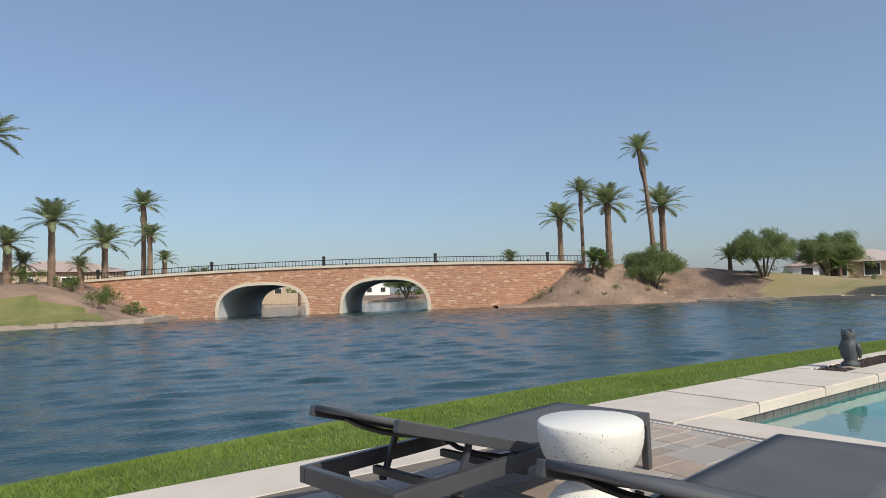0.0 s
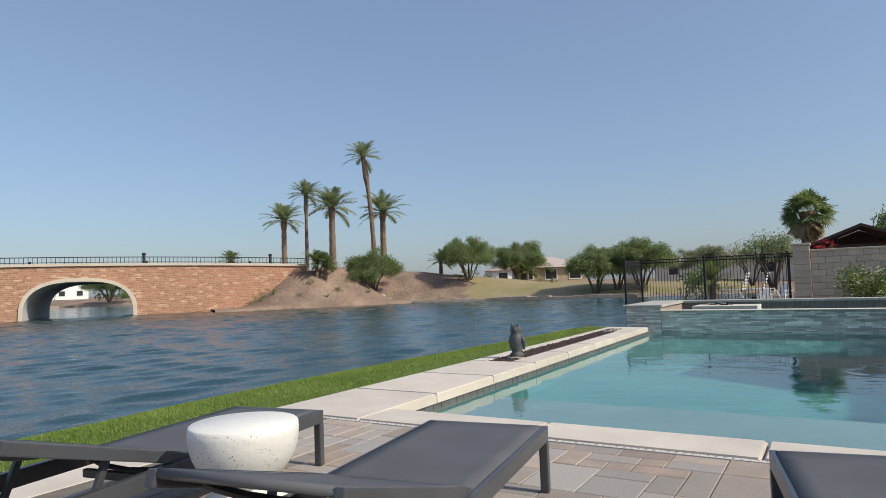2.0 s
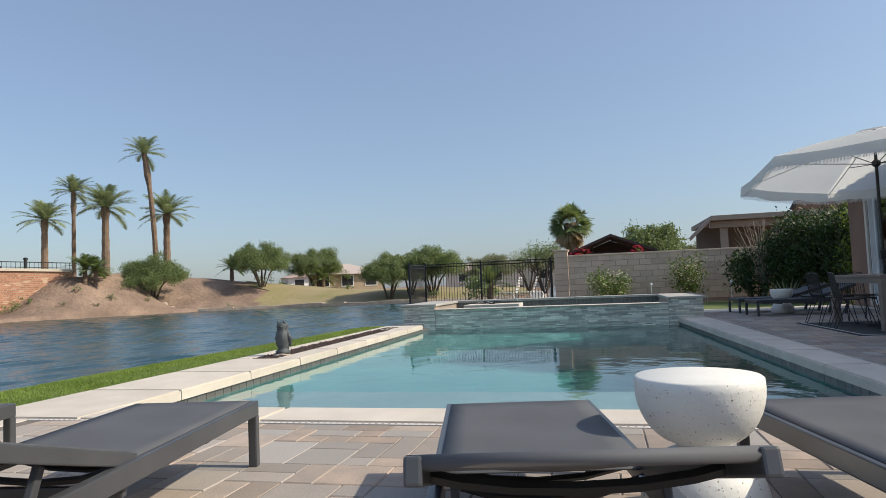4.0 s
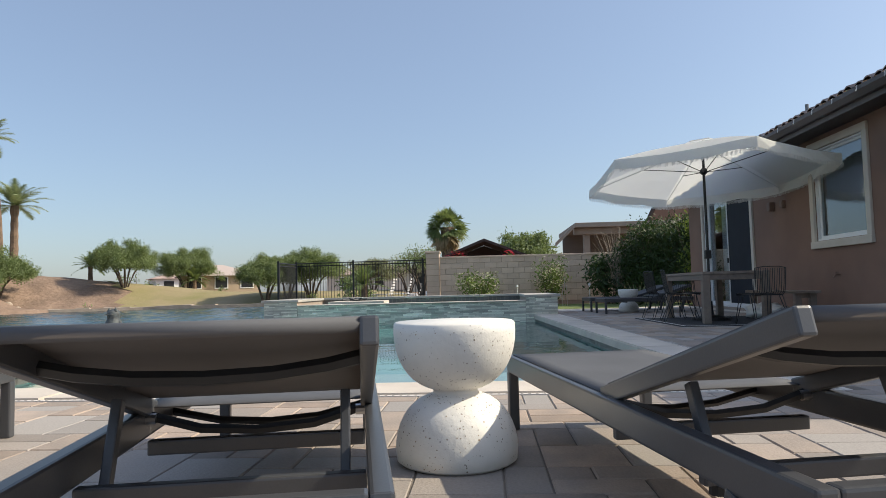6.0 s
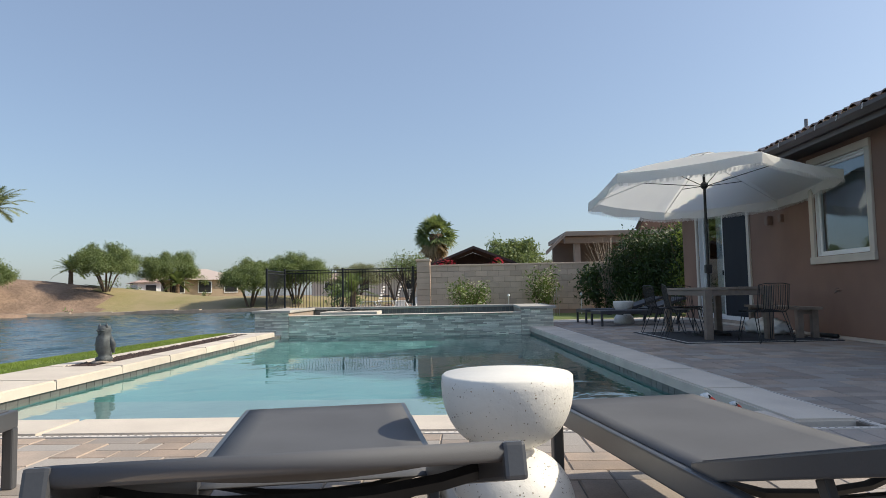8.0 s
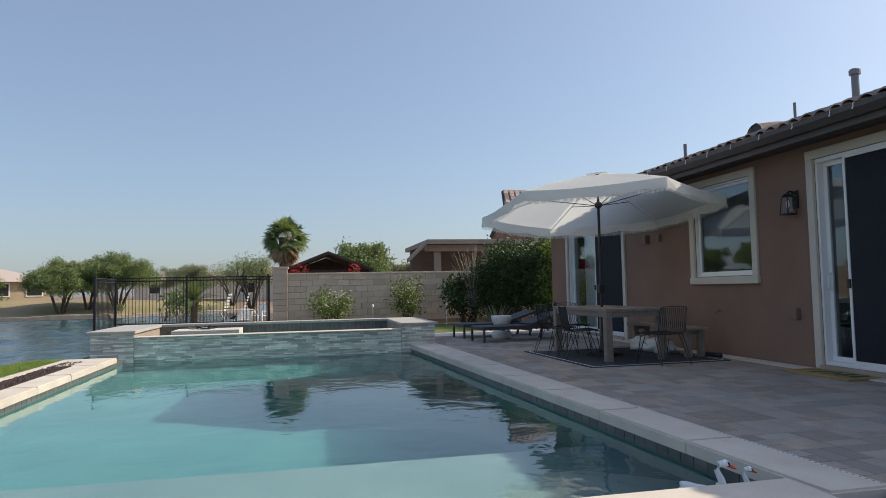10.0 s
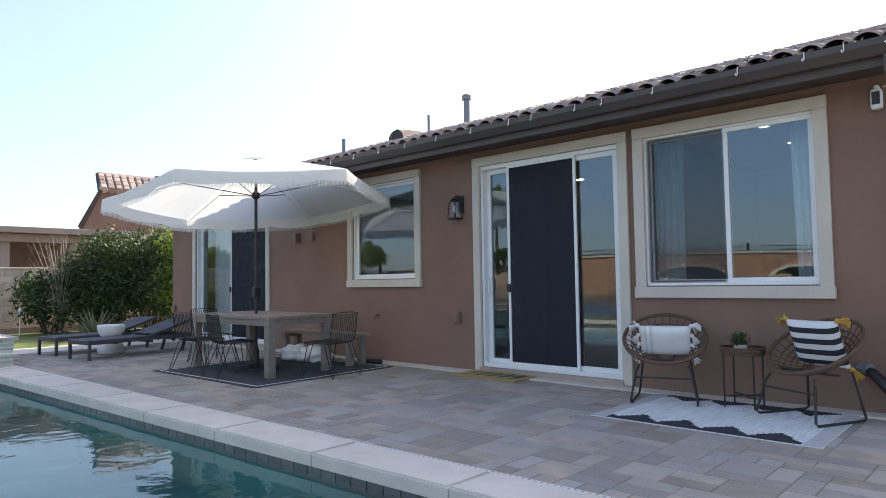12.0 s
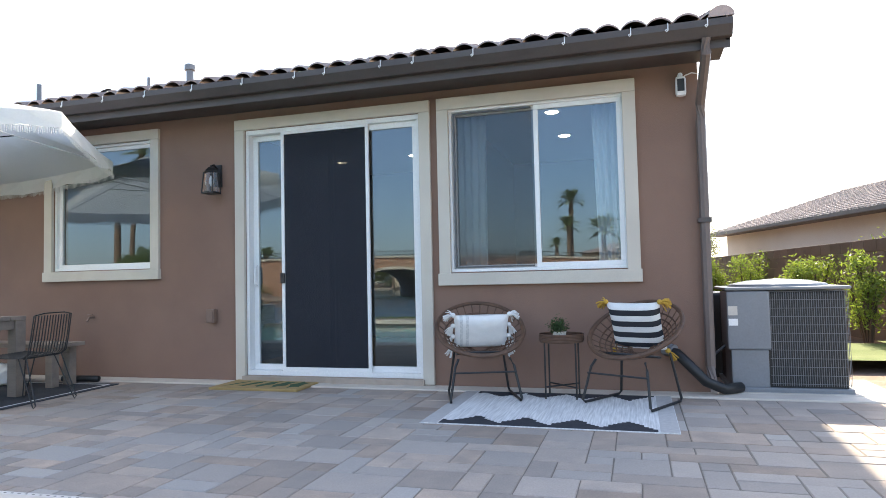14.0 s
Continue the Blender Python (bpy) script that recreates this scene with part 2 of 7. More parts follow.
RATTAN = surface("rattan", (0.13, 0.068, 0.04), (0.08, 0.042, 0.026), 14, 0.6, 0.4, 160, local=True)
COIR = surface("coir", (0.40, 0.27, 0.11), (0.33, 0.22, 0.09), 9, 0.95, 0.6, 240)
GREEN_DYE = surface("green_dye", (0.03, 0.07, 0.03), (0.05, 0.1, 0.04), 20, 0.95, 0.6, 240)
AC_PAINT = surface("grey_enamel", (0.20, 0.21, 0.225), (0.175, 0.185, 0.20), 3, 0.4, 0.05, 60)
BLOCK = surface("tan_block", (0.62, 0.49, 0.39), (0.54, 0.42, 0.335), 2.5, 0.92, 0.4, 90, spread=0.12)
MORTAR = surface("mortar", (0.33, 0.26, 0.21), (0.37, 0.29, 0.24), 6, 0.95, 0.3, 120)
LEDGE = surface("ledger_stone", (0.86, 0.83, 0.73), (0.60, 0.59, 0.51), 6, 0.65, 0.5, 60, spread=0.42, tint=(0.60, 0.61, 0.53))
CAPSTONE = surface("cap_stone", (0.46, 0.43, 0.39), (0.38, 0.36, 0.33), 4, 0.8, 0.3, 80)
GRAVEL = surface("dark_lava", (0.07, 0.045, 0.04), (0.045, 0.032, 0.03), 30, 0.95, 0.6, 90, spread=0.4)
OWL = surface("grey_resin", (0.10, 0.115, 0.12), (0.05, 0.056, 0.06), 26, 0.6, 0.6, 70, local=True)
SWAN_WHITE = surface("white_plastic", (0.82, 0.82, 0.81), (0.78, 0.78, 0.77), 6, 0.35, 0)
SWAN_RED = surface("orange_plastic", (0.75, 0.09, 0.04), (0.68, 0.07, 0.04), 6, 0.4, 0)
BARK = surface("bark", (0.13, 0.095, 0.07), (0.08, 0.06, 0.045), 5, 0.95, 0.7, 25)
PALM_BARK = surface("palm_bark", (0.24, 0.16, 0.11), (0.15, 0.105, 0.075), 3, 0.95, 0.7, 9)
PALM_LEAF = leafy("palm_leaf", (0.17, 0.21, 0.12), (0.27, 0.31, 0.19), 0.3)
FAN_LEAF = leafy("fan_leaf", (0.10, 0.15, 0.06), (0.17, 0.215, 0.09), 0.3)
DRY_LEAF = leafy("dry_leaf", (0.30, 0.22, 0.12), (0.36, 0.27, 0.15), 0.2)
MESQUITE = leafy("mesquite_leaf", (0.09, 0.13, 0.045), (0.18, 0.225, 0.09), 0.3)
HEDGE = leafy("hedge_leaf", (0.017, 0.04, 0.009), (0.042, 0.08, 0.015), 0.14)
ROSE_LEAF = leafy("rose_leaf", (0.055, 0.095, 0.02), (0.12, 0.17, 0.04), 0.25)
BRIGHT_LEAF = leafy("bright_leaf", (0.11, 0.165, 0.03), (0.19, 0.25, 0.055), 0.35)
PALE_LEAF = leafy("pale_leaf", (0.16, 0.18, 0.10), (0.21, 0.22, 0.13), 0.25)
PETAL = leafy("white_petal", (0.75, 0.73, 0.62), (0.7, 0.66, 0.52), 0.3)
RED_PETAL = leafy("red_petal", (0.45, 0.03, 0.07), (0.5, 0.05, 0.1), 0.3)
BRIDGE_AXIS = (0.821, -0.571, 0.0)
BRIDGE_STONE = brick_mat("bridge_stone", (0.50, 0.24, 0.145), (0.31, 0.14, 0.085), (0.50, 0.35, 0.25), 0.42, 0.15, BRIDGE_AXIS)
BRIDGE_TRIM = surface("bridge_concrete", (0.64, 0.54, 0.43), (0.56, 0.47, 0.37), 1, 0.85, 0.2, 12)
TUNNEL = surface("tunnel_concrete", (0.62, 0.62, 0.61), (0.54, 0.54, 0.54), 0.5, 0.85, 0.2, 8)
TAN_WALL = surface("tan_stucco", (0.47, 0.36, 0.26), (0.42, 0.32, 0.23), 1, 0.92, 0.2, 20)
GREY_WALL = surface("pale_stucco", (0.60, 0.55, 0.48), (0.55, 0.50, 0.44), 1, 0.92, 0.2, 40)
WHITE_WALL = surface("white_stucco", (0.78, 0.77, 0.74), (0.74, 0.73, 0.7), 1, 0.9, 0.1, 20)
BEAM = surface("tan_timber", (0.36, 0.30, 0.24), (0.32, 0.26, 0.21), 3, 0.75, 0.2, 40)
DARK_BEAM = surface("dark_timber", (0.05, 0.035, 0.03), (0.07, 0.045, 0.035), 3, 0.7, 0.2, 40)
ROCK = surface("pale_rock", (0.42, 0.34, 0.28), (0.32, 0.26, 0.21), 2, 0.95, 0.6, 12)


# ---- building helpers ----
def link(name, bm, mat, parent=None, smooth=False):
    me = bpy.data.meshes.new(name)
    bm.normal_update()
    bm.to_mesh(me)
    bm.free()
    for m in (mat if isinstance(mat, (list, tuple)) else [mat]):
        me.materials.append(m)
    if smooth:
        me.polygons.foreach_set("use_smooth", [True] * len(me.polygons))
    ob = new(name, me)
    ob.parent = parent
    return ob


def part(name, bm, mat, parent, label="", smooth=False):
    ob = link(name, bm, mat, parent, smooth)
    return tagged(ob, label) if label else ob


def thing(name, label, category, m=None, group="", kind=""):
    ob = new(name)
    ob.empty_display_size = 0.1
    if m is not None:
        ob.matrix_basis = m
    return tagged(ob, label, category, group, kind)


def solid(name, bm, mat, label="", category="", group="", kind="", smooth=False):
    return tagged(link(name, bm, mat, None, smooth), label, category, group, kind)


def box(x0, x1, y0, y1, z0, z1, bevel=0.0, bm=None, m=None):
    """A block, its edges softened by bevel."""
    b = bmesh.new()
    vs = bmesh.ops.create_cube(b, size=1.0)["verts"]
    for v in vs:
        v.co = Vector((x0 + (v.co.x + 0.5) * (x1 - x0), y0 + (v.co.y + 0.5) * (y1 - y0), z0 + (v.co.z + 0.5) * (z1 - z0)))
    if bevel:
        bmesh.ops.bevel(b, geom=b.edges[:], offset=bevel, segments=2, affect="EDGES", profile=0.6)
    if m is not None:
        bmesh.ops.transform(b, matrix=m, verts=b.verts[:])
    return merge(bm, b)


def merge(bm, b):
    if bm is None:
        return b
    me = bpy.data.meshes.new("temporary")
    b.to_mesh(me)
    b.free()
    bm.from_mesh(me)
    bpy.data.meshes.remove(me)
    return bm


def prism(pts, z0, z1, bm=None):
    """A flat outline in plan, raised from z0 to z1."""
    bm = bm or bmesh.new()
    lo = [bm.verts.new((x, y, z0)) for x, y in pts]
    hi = [bm.verts.new((x, y, z1)) for x, y in pts]
    bm.faces.new(hi)
    bm.faces.new(lo[::-1])
    for i in range(len(pts)):
        j = (i + 1) % len(pts)
        bm.faces.new((lo[i], lo[j], hi[j], hi[i]))
    return bm


def tube(path, r, seg=8, bm=None, closed=False, taper=None):
    """A round bar along a path."""
    bm = bm or bmesh.new()
    path = [Vector(p) for p in path]
    n = len(path)
    rings = []
    for i, p in enumerate(path):
        a = path[(i - 1) % n] if (i or closed) else p
        b = path[(i + 1) % n] if (i < n - 1 or closed) else p
        d = (b - a).normalized()
        u = d.cross(Vector((0, 0, 1)) if abs(d.z) < 0.9 else Vector((1, 0, 0))).normalized()
        w = u.cross(d)
        rr = r if taper is None else taper[i]
        rings.append([bm.verts.new(p + (u * math.cos(2 * math.pi * k / seg) + w * math.sin(2 * math.pi * k / seg)) * rr) for k in range(seg)])
    for i in range(n if closed else n - 1):
        a, b = rings[i], rings[(i + 1) % n]
        for k in range(seg):
            bm.faces.new((a[k], a[(k + 1) % seg], b[(k + 1) % seg], b[k]))
    if not closed:
        bm.faces.new(rings[0][::-1])
        bm.faces.new(rings[-1])
    return bm


def lathe(profile, seg=32, bm=None, centre=(0, 0, 0)):
    """A turned body: radius and height pairs from the bottom up."""
    bm = bm or bmesh.new()
    c = Vector(centre)
    rings = []
    for r, z in profile:
        if r < 1e-5:
            rings.append([bm.verts.new(c + Vector((0, 0, z)))])
        else:
            rings.append([bm.verts.new(c + Vector((r * math.cos(2 * math.pi * k / seg), r * math.sin(2 * math.pi * k / seg), z))) for k in range(seg)])
    for a, b in zip(rings, rings[1:]):
        for k in range(seg):
            j = (k + 1) % seg
            if len(a) == 1 and len(b) > 1:
                bm.faces.new((a[0], b[j], b[k]))
            elif len(b) == 1 and len(a) > 1:
                bm.faces.new((a[k], a[j], b[0]))
            elif len(a) > 1:
                bm.faces.new((a[k], a[j], b[j], b[k]))
    if len(rings[0]) > 1:
        bm.faces.new(rings[0][::-1])
    if len(rings[-1]) > 1:
        bm.faces.new(rings[-1])
    return bm


def raw(name, verts, faces, mat, parent=None):
    me = bpy.data.meshes.new(name)
    me.from_pydata(verts, [], faces)
    me.materials.append(mat)
    ob = new(name, me)
    ob.parent = parent
    return ob


def arc_points(cx, cy, r, a0, a1, n):
    return [(cx + r * math.cos(a0 + (a1 - a0) * i / n), cy + r * math.sin(a0 + (a1 - a0) * i / n)) for i in range(n + 1)]


# ---- ground, lake and banks ----
LAKE_Z = -0.5
LAKE = [(-150, 5.3), (16, 5.0), (24, 4.6), (34, 3.5), (48, 1.5), (60, 1), (58, 7), (53.5, 14), (52.5, 20), (51.5, 26.6), (48, 34.5), (41.5, 41),
        (37, 45.5), (44, 52), (55, 62), (74, 95), (60, 112), (35, 100), (27, 84), (13.5, 61), (9.4, 53), (3.7, 50), (0, 51), (-10, 50), (-40, 46), (-150, 40)]


def lake_distance(x, y):
    """Signed distance to the lake's shore, negative in the water."""
    best, inside = 1e9, False
    for (x0, y0), (x1, y1) in zip(LAKE, LAKE[1:] + LAKE[:1]):
        dx, dy = x1 - x0, y1 - y0
        k = max(0, min(1, ((x - x0) * dx + (y - y0) * dy) / (dx * dx + dy * dy)))
        best = min(best, math.hypot(x - x0 - k * dx, y - y0 - k * dy))
        if (y0 > y) != (y1 > y) and x < x0 + (y - y0) * dx / dy:
            inside = not inside
    return -best if inside else best


def bump_at(x, y, cx, cy, r):
    return math.exp(-((x - cx) ** 2 + (y - cy) ** 2) / (r * r))


def ground_z(x, y):
    d = lake_distance(x, y)
    if d < 0:
        return -0.55 + max(-1.2, d * 0.6)
    if -60 < x < 26 and y < 6:
        return -0.14 if y < 4.2 else -0.2
    s = min(1, d / 9)
    s = s * s * (3 - 2 * s)
    h = 1.0 + 2.5 * bump_at(x, y, 50, 44, 11) + 0.9 * bump_at(x, y, 57, 33, 9) + 2.2 * bump_at(x, y, 3, 64, 13) + 1.2 * bump_at(x, y, 14, 72, 9)
    if y < 0:
        h = 0.5
    return -0.42 + h * s + 0.15 * s * noise.noise((x * 0.2, y * 0.2, 0))


def spaced(lo, hi, c0, c1, step):
    """Grid lines, close together between c0 and c1, wide outside."""
    out, v, w = [], c0, step
    while v < c1:
        out.append(v)
        v += step
    while v < hi:
        out.append(v)
        w *= 1.25
        v += w
    v, w = c0 - step, step
    while v > lo:
        out.insert(0, v)
        w *= 1.25
        v -= w
    return out


gx, gy = spaced(-1500, 1600, -12, 76, 1.6), spaced(-1500, 1600, -24, 84, 1.6)
verts = [(x, y, ground_z(x, y)) for y in gy for x in gx]
W = len(gx)
faces = [(j * W + i, j * W + i + 1, (j + 1) * W + i + 1, (j + 1) * W + i) for j in range(len(gy) - 1) for i in range(W - 1)
         if not (3.4 < gx[i] and gx[i + 1] < 19.5 and -4.6 < gy[j] and gy[j + 1] < 5.2)]
ground = tagged(raw("ground", verts, faces, GROUND), "dry sandy desert ground with sparse gravel", "ground", kind="structure")
ground.data.polygons.foreach_set("use_smooth", [True] * len(ground.data.polygons))

# wind-blown water: long low waves as geometry, with a flat sheet below and beyond them
rw = random.Random(4)
waves = []
for i in range(22):
    a, lam = radians(rw.gauss(66, 26)), 0.5 * 2.4 ** rw.random()
    waves.append((math.cos(a) * 2 * math.pi / lam, math.sin(a) * 2 * math.pi / lam, 0.034 * lam / (2 * math.pi), rw.uniform(0, 6.28)))
wx, wy = np.meshgrid(np.arange(-22, 62, 0.13), np.arange(4.9, 50, 0.125))
wz = np.full(wx.shape, LAKE_Z)
for kx, ky, amp, ph in waves:
    wz += amp * np.sin(kx * wx + ky * wy + ph)
cols, rows_n = wx.shape[1], wx.shape[0]
idx = np.arange(cols * rows_n).reshape(rows_n, cols)
fq = np.stack([idx[:-1, :-1], idx[:-1, 1:], idx[1:, 1:], idx[1:, :-1]], -1).reshape(-1, 4)
lw = tagged(raw("lake_water", np.stack([wx, wy, wz], -1).reshape(-1, 3).tolist(), fq.tolist(), LAKE_WATER), "dark blue wind-rippled lake water", "water", kind="structure")
lw.data.polygons.foreach_set("use_smooth", [True] * len(lw.data.polygons))
bm = bmesh.new()
bm.faces.new([bm.verts.new((x, y, LAKE_Z - 0.1)) for x, y in ((-150, 5.2), (15.6, 4.92), (24, 4.4), (48, 1.3), (66, 0.5), (90, 40), (90, 116), (-150, 116))])
solid("lake_sheet", bm, LAKE_WATER, "dark blue lake water reaching out of sight", "water", kind="structure")

# low stone edge round the far shore, and a strip of dry grass above it
shore = LAKE[6:]
verts, faces, gverts, gfaces = [], [], [], []
for (x0, y0), (x1, y1) in zip(shore, shore[1:]):
    n = max(2, int(math.hypot(x1 - x0, y1 - y0) / 0.9))
    for i in range(n):
        a = Vector((x0 + (x1 - x0) * i / n, y0 + (y1 - y0) * i / n, 0))
        b = Vector((x0 + (x1 - x0) * (i + 1) / n, y0 + (y1 - y0) * (i + 1) / n, 0))
        out = Vector((y1 - y0, x0 - x1, 0)).normalized()
        if lake_distance(*(a + out * 0.5).xy) < 0:
            out = -out
        h = LAKE_Z + random.uniform(0.2, 0.32)
        k = len(verts)
        for p in (a - out * 0.25, b - out * 0.25, b + out * 0.7, a + out * 0.7):
            verts += [(p.x, p.y, -0.9), (p.x, p.y, h + random.uniform(-0.03, 0.03))]
        faces += [(k + 1, k + 3, k + 5, k + 7), (k, k + 2, k + 3, k + 1), (k + 4, k + 6, k + 7, k + 5), (k + 2, k + 4, k + 5, k + 3), (k + 6, k, k + 1, k + 7)]
tagged(raw("lake_edge", verts, faces, ROCK), "low rough stone edging round the lake shore", "shore edge", kind="structure")


def lawn_patch(name, x0, x1, y0, y1, label, lift=0.05, step=1.0, mat=LAWN, keep=0.4):
    nx, ny = int((x1 - x0) / step), int((y1 - y0) / step)
    v, f = [], []
    for j in range(ny + 1):
        for i in range(nx + 1):
            x, y = x0 + i * step, y0 + j * step
            v.append((x, y, ground_z(x, y) + lift))
    for j in range(ny):
        for i in range(nx):
            x, y = x0 + (i + 0.5) * step, y0 + (j + 0.5) * step
            e = abs(2 * (i + 0.5) / nx - 1) ** 2 + abs(2 * (j + 0.5) / ny - 1) ** 2
            if lake_distance(x, y) > keep and e < 0.95 + 0.25 * noise.noise((x * 0.35, y * 0.35, 3)):
                k = j * (nx + 1) + i
                f.append((k, k + 1, k + nx + 2, k + nx + 1))
    return tagged(raw(name, v, f, mat), label, "grass", kind="stuff")


DRY_GRASS = surface("dry_grass", (0.22, 0.20, 0.08), (0.34, 0.26, 0.155), 0.3, 0.95, 0.5, 14, fine=0.3)
lawn_patch("grass", 50, 74, 6, 34, "sparse yellow-green grass on the lake bank", mat=DRY_GRASS)
lawn_patch("grass", -22, 7, 50, 58, "short olive-green grass on the lake bank", mat=surface("olive_grass", (0.12, 0.135, 0.035), (0.21, 0.19, 0.075), 0.7, 0.95, 0.5, 14, fine=0.3))

# ---- pool deck ----
WALL_Y = -6.355


def s_in(x):
    return -2.52 + (x - 5.2) * 0.055


def s_out(x):
    return -2.90 + (x - 5.2) * 0.04


def n_in(x):
    return 3.37 + (x - 5.2) * 0.012


def n_out(x):
    return 4.38 - (x - 5.2) * 0.004


NEAR_IN, NEAR_OUT, POOL_END = 5.15, 4.69, 15.2
bm = bmesh.new()
for pts in ([(-6, WALL_Y), (NEAR_OUT, WALL_Y), (NEAR_OUT, 4.34), (-6, 4.34)],
            [(NEAR_OUT, WALL_Y - 0.05), (19, WALL_Y - 0.05), (19, s_out(19) + 0.02), (NEAR_OUT, s_out(NEAR_OUT) + 0.02)]):
    prism(pts, -0.3, -0.0055, bm)
floor_ob = solid("floor", bm, JOINT, "sand-jointed bed of the paver patio", "floor", kind="structure")

bm = box(-6, NEAR_OUT, 3.78, 4.34, -0.25, 0.0, 0.01)
solid("edging", bm, COPING, "pale concrete strip between patio and turf", "concrete edging", kind="structure")
bm = box(-6, 19, WALL_Y + 0.003, WALL_Y + 0.242, -0.2, 0.012, 0.006)
box(2.9, 4.6, WALL_Y - 0.9, WALL_Y + 0.001, -0.2, 0.015, 0.006, bm)
solid("footing", bm, COPING, "pale concrete footing strip along the house", "footing", kind="structure")

# pool coping, slab by slab
coping = thing("pool_coping", "pale sandblasted concrete pool coping in slabs", "coping", kind="structure")


def coping_slab(pts):
    """A slab with a rounded edge, slightly proud of the patio."""
    b = prism(pts, -0.082, 0.012)
    bmesh.ops.bevel(b, geom=[e for e in b.edges if e.verts[0].co.z > 0 and e.verts[1].co.z > 0], offset=0.014, segments=2, affect="EDGES")
    part("slab", b, COPING, coping)


G = 0.006
for x0 in np.arange(NEAR_OUT, 14.4, 1.245):
    x1 = min(x0 + 1.245, 14.62)
    coping_slab([(x0 + G, n_in(x0)), (x1 - G, n_in(x1)), (x1 - G, n_out(x1)), (x0 + G, n_out(x0))] if x0 < 7.5 or x1 > 14.3 else
                [(x0 + G, n_in(x0)), (x1 - G, n_in(x1)), (x1 - G, n_in(x1) + 0.36), (x0 + G, n_in(x0) + 0.36)])
    if not (x0 < 7.5 or x1 > 14.3):
        coping_slab([(x0 + G, n_in(x0) + 0.72), (x1 - G, n_in(x1) + 0.72), (x1 - G, n_out(x1)), (x0 + G, n_out(x0))])
for x0 in np.arange(NEAR_OUT + 0.17, POOL_END + 0.6, 1.245):
    x1 = min(x0 + 1.245, POOL_END + 0.7)
    a = max(x0, NEAR_OUT)
    coping_slab([(a + G, s_out(a)), (x1 - G, s_out(x1)), (x1 - G, s_in(x1)), (a + G, s_in(a))])
ys = list(np.linspace(s_in(NEAR_IN) + 0.006, n_in(NEAR_IN) - 0.006, 5))
for y0, y1 in zip(ys, ys[1:]):
    coping_slab([(NEAR_OUT, y0 + G), (NEAR_IN, y0 + G), (NEAR_IN, y1 - G), (NEAR_OUT, y1 - G)])

# planting slot in the coping, filled with lava rock
bm = prism([(8.42, n_in(8.4) + 0.36), (14.4, n_in(14.4) + 0.36), (14.4, n_in(14.4) + 0.72), (8.42, n_in(8.4) + 0.72)], -0.12, -0.012)
bed = solid("lava_rock_bed", bm, GRAVEL, "narrow bed of dark lava rock in the coping", "rock bed", kind="stuff")
verts, faces = [], []
for i in range(2600):
    x = random.uniform(8.45, 14.1)
    y = n_in(x) + random.uniform(0.38, 0.70)
    r = random.uniform(0.012, 0.034)
    k = len(verts)
    for dx, dy, dz in ((1, 0, 0), (0, 1, 0), (-1, 0, 0), (0, -1, 0), (0, 0, 1), (0, 0, -1)):
        verts.append((x + dx * r * random.uniform(0.6, 1.2), y + dy * r * random.uniform(0.6, 1.2), 0.0 + dz * r * random.uniform(0.5, 1.0)))
    faces += [(k, k + 1, k + 4), (k + 1, k + 2, k + 4), (k + 2, k + 3, k + 4), (k + 3, k, k + 4), (k + 1, k, k + 5), (k + 2, k + 1, k + 5), (k + 3, k + 2, k + 5), (k, k + 3, k + 5)]
tagged(raw("lava_rocks", verts, faces, GRAVEL), "loose dark reddish lava rocks in a narrow bed", "rocks", kind="stuff")

# slotted drain along the coping's outer edge
drain = thing("deck_drain", "slim white slotted deck drain beside the coping", "drain", kind="structure")
part("channel", box(NEAR_OUT - 0.045, NEAR_OUT - 0.004, s_out(NEAR_OUT), 3.77, -0.05, 0.003), DRAIN, drain)
part("channel", prism([(NEAR_OUT - 0.045, s_out(NEAR_OUT) - 0.046), (16.2, s_out(16.2) - 0.046), (16.2, s_out(16.2) - 0.005), (NEAR_OUT - 0.045, s_out(NEAR_OUT) - 0.005)], -0.05, 0.003), DRAIN, drain)
bm = bmesh.new()
for y in np.arange(-2.9, 3.7, 0.045):
    box(NEAR_OUT - 0.029, NEAR_OUT - 0.020, y, y + 0.014, 0.0, 0.0045, 0, bm)
for x in np.arange(4.8, 12, 0.045):
    y = s_out(x) - 0.026
    box(x, x + 0.014, y - 0.0045, y + 0.0045, 0.0, 0.0045, 0, bm)
tagged(part("slots", bm, DARK_SLOT, drain), kind="stuff")

# ---- pool shell and water ----
POOL_WZ = -0.135
pool = thing("pool", "rectangular swimming pool with teal plaster and a shallow shelf", "pool", kind="structure")


def pool_wall(p, q, depth, thick):
    (x0, y0), (x1, y1) = p, q
    d = Vector((x1 - x0, y1 - y0, 0)).normalized()
    o = Vector((d.y, -d.x, 0)) * thick
    return prism([(x0, y0), (x1, y1), (x1 + o.x, y1 + o.y), (x0 + o.x, y0 + o.y)][::-1], depth, -0.32)


SW, SE, NE, NW = (NEAR_IN - 0.01, s_in(NEAR_IN) - 0.03), (POOL_END, s_in(POOL_END) - 0.03), (POOL_END, n_in(POOL_END) + 0.03), (NEAR_IN - 0.01, n_in(NEAR_IN) + 0.03)
for p, q in ((SW, SE), (SE, NE), (NE, NW), (NW, SW)):
    part("side_wall", pool_wall(p, q, -2.0, 0.25), PLASTER, pool)
part("pool_floor", prism([SW, SE, NE, NW], -2.0, -1.5), PLASTER, pool)
part("shelf", prism([SW, (7.0, s_in(7.0) - 0.03), (7.0, n_in(7.0) + 0.03), NW], -1.5, -0.42), SHELF, pool, "pale grey shallow shelf")
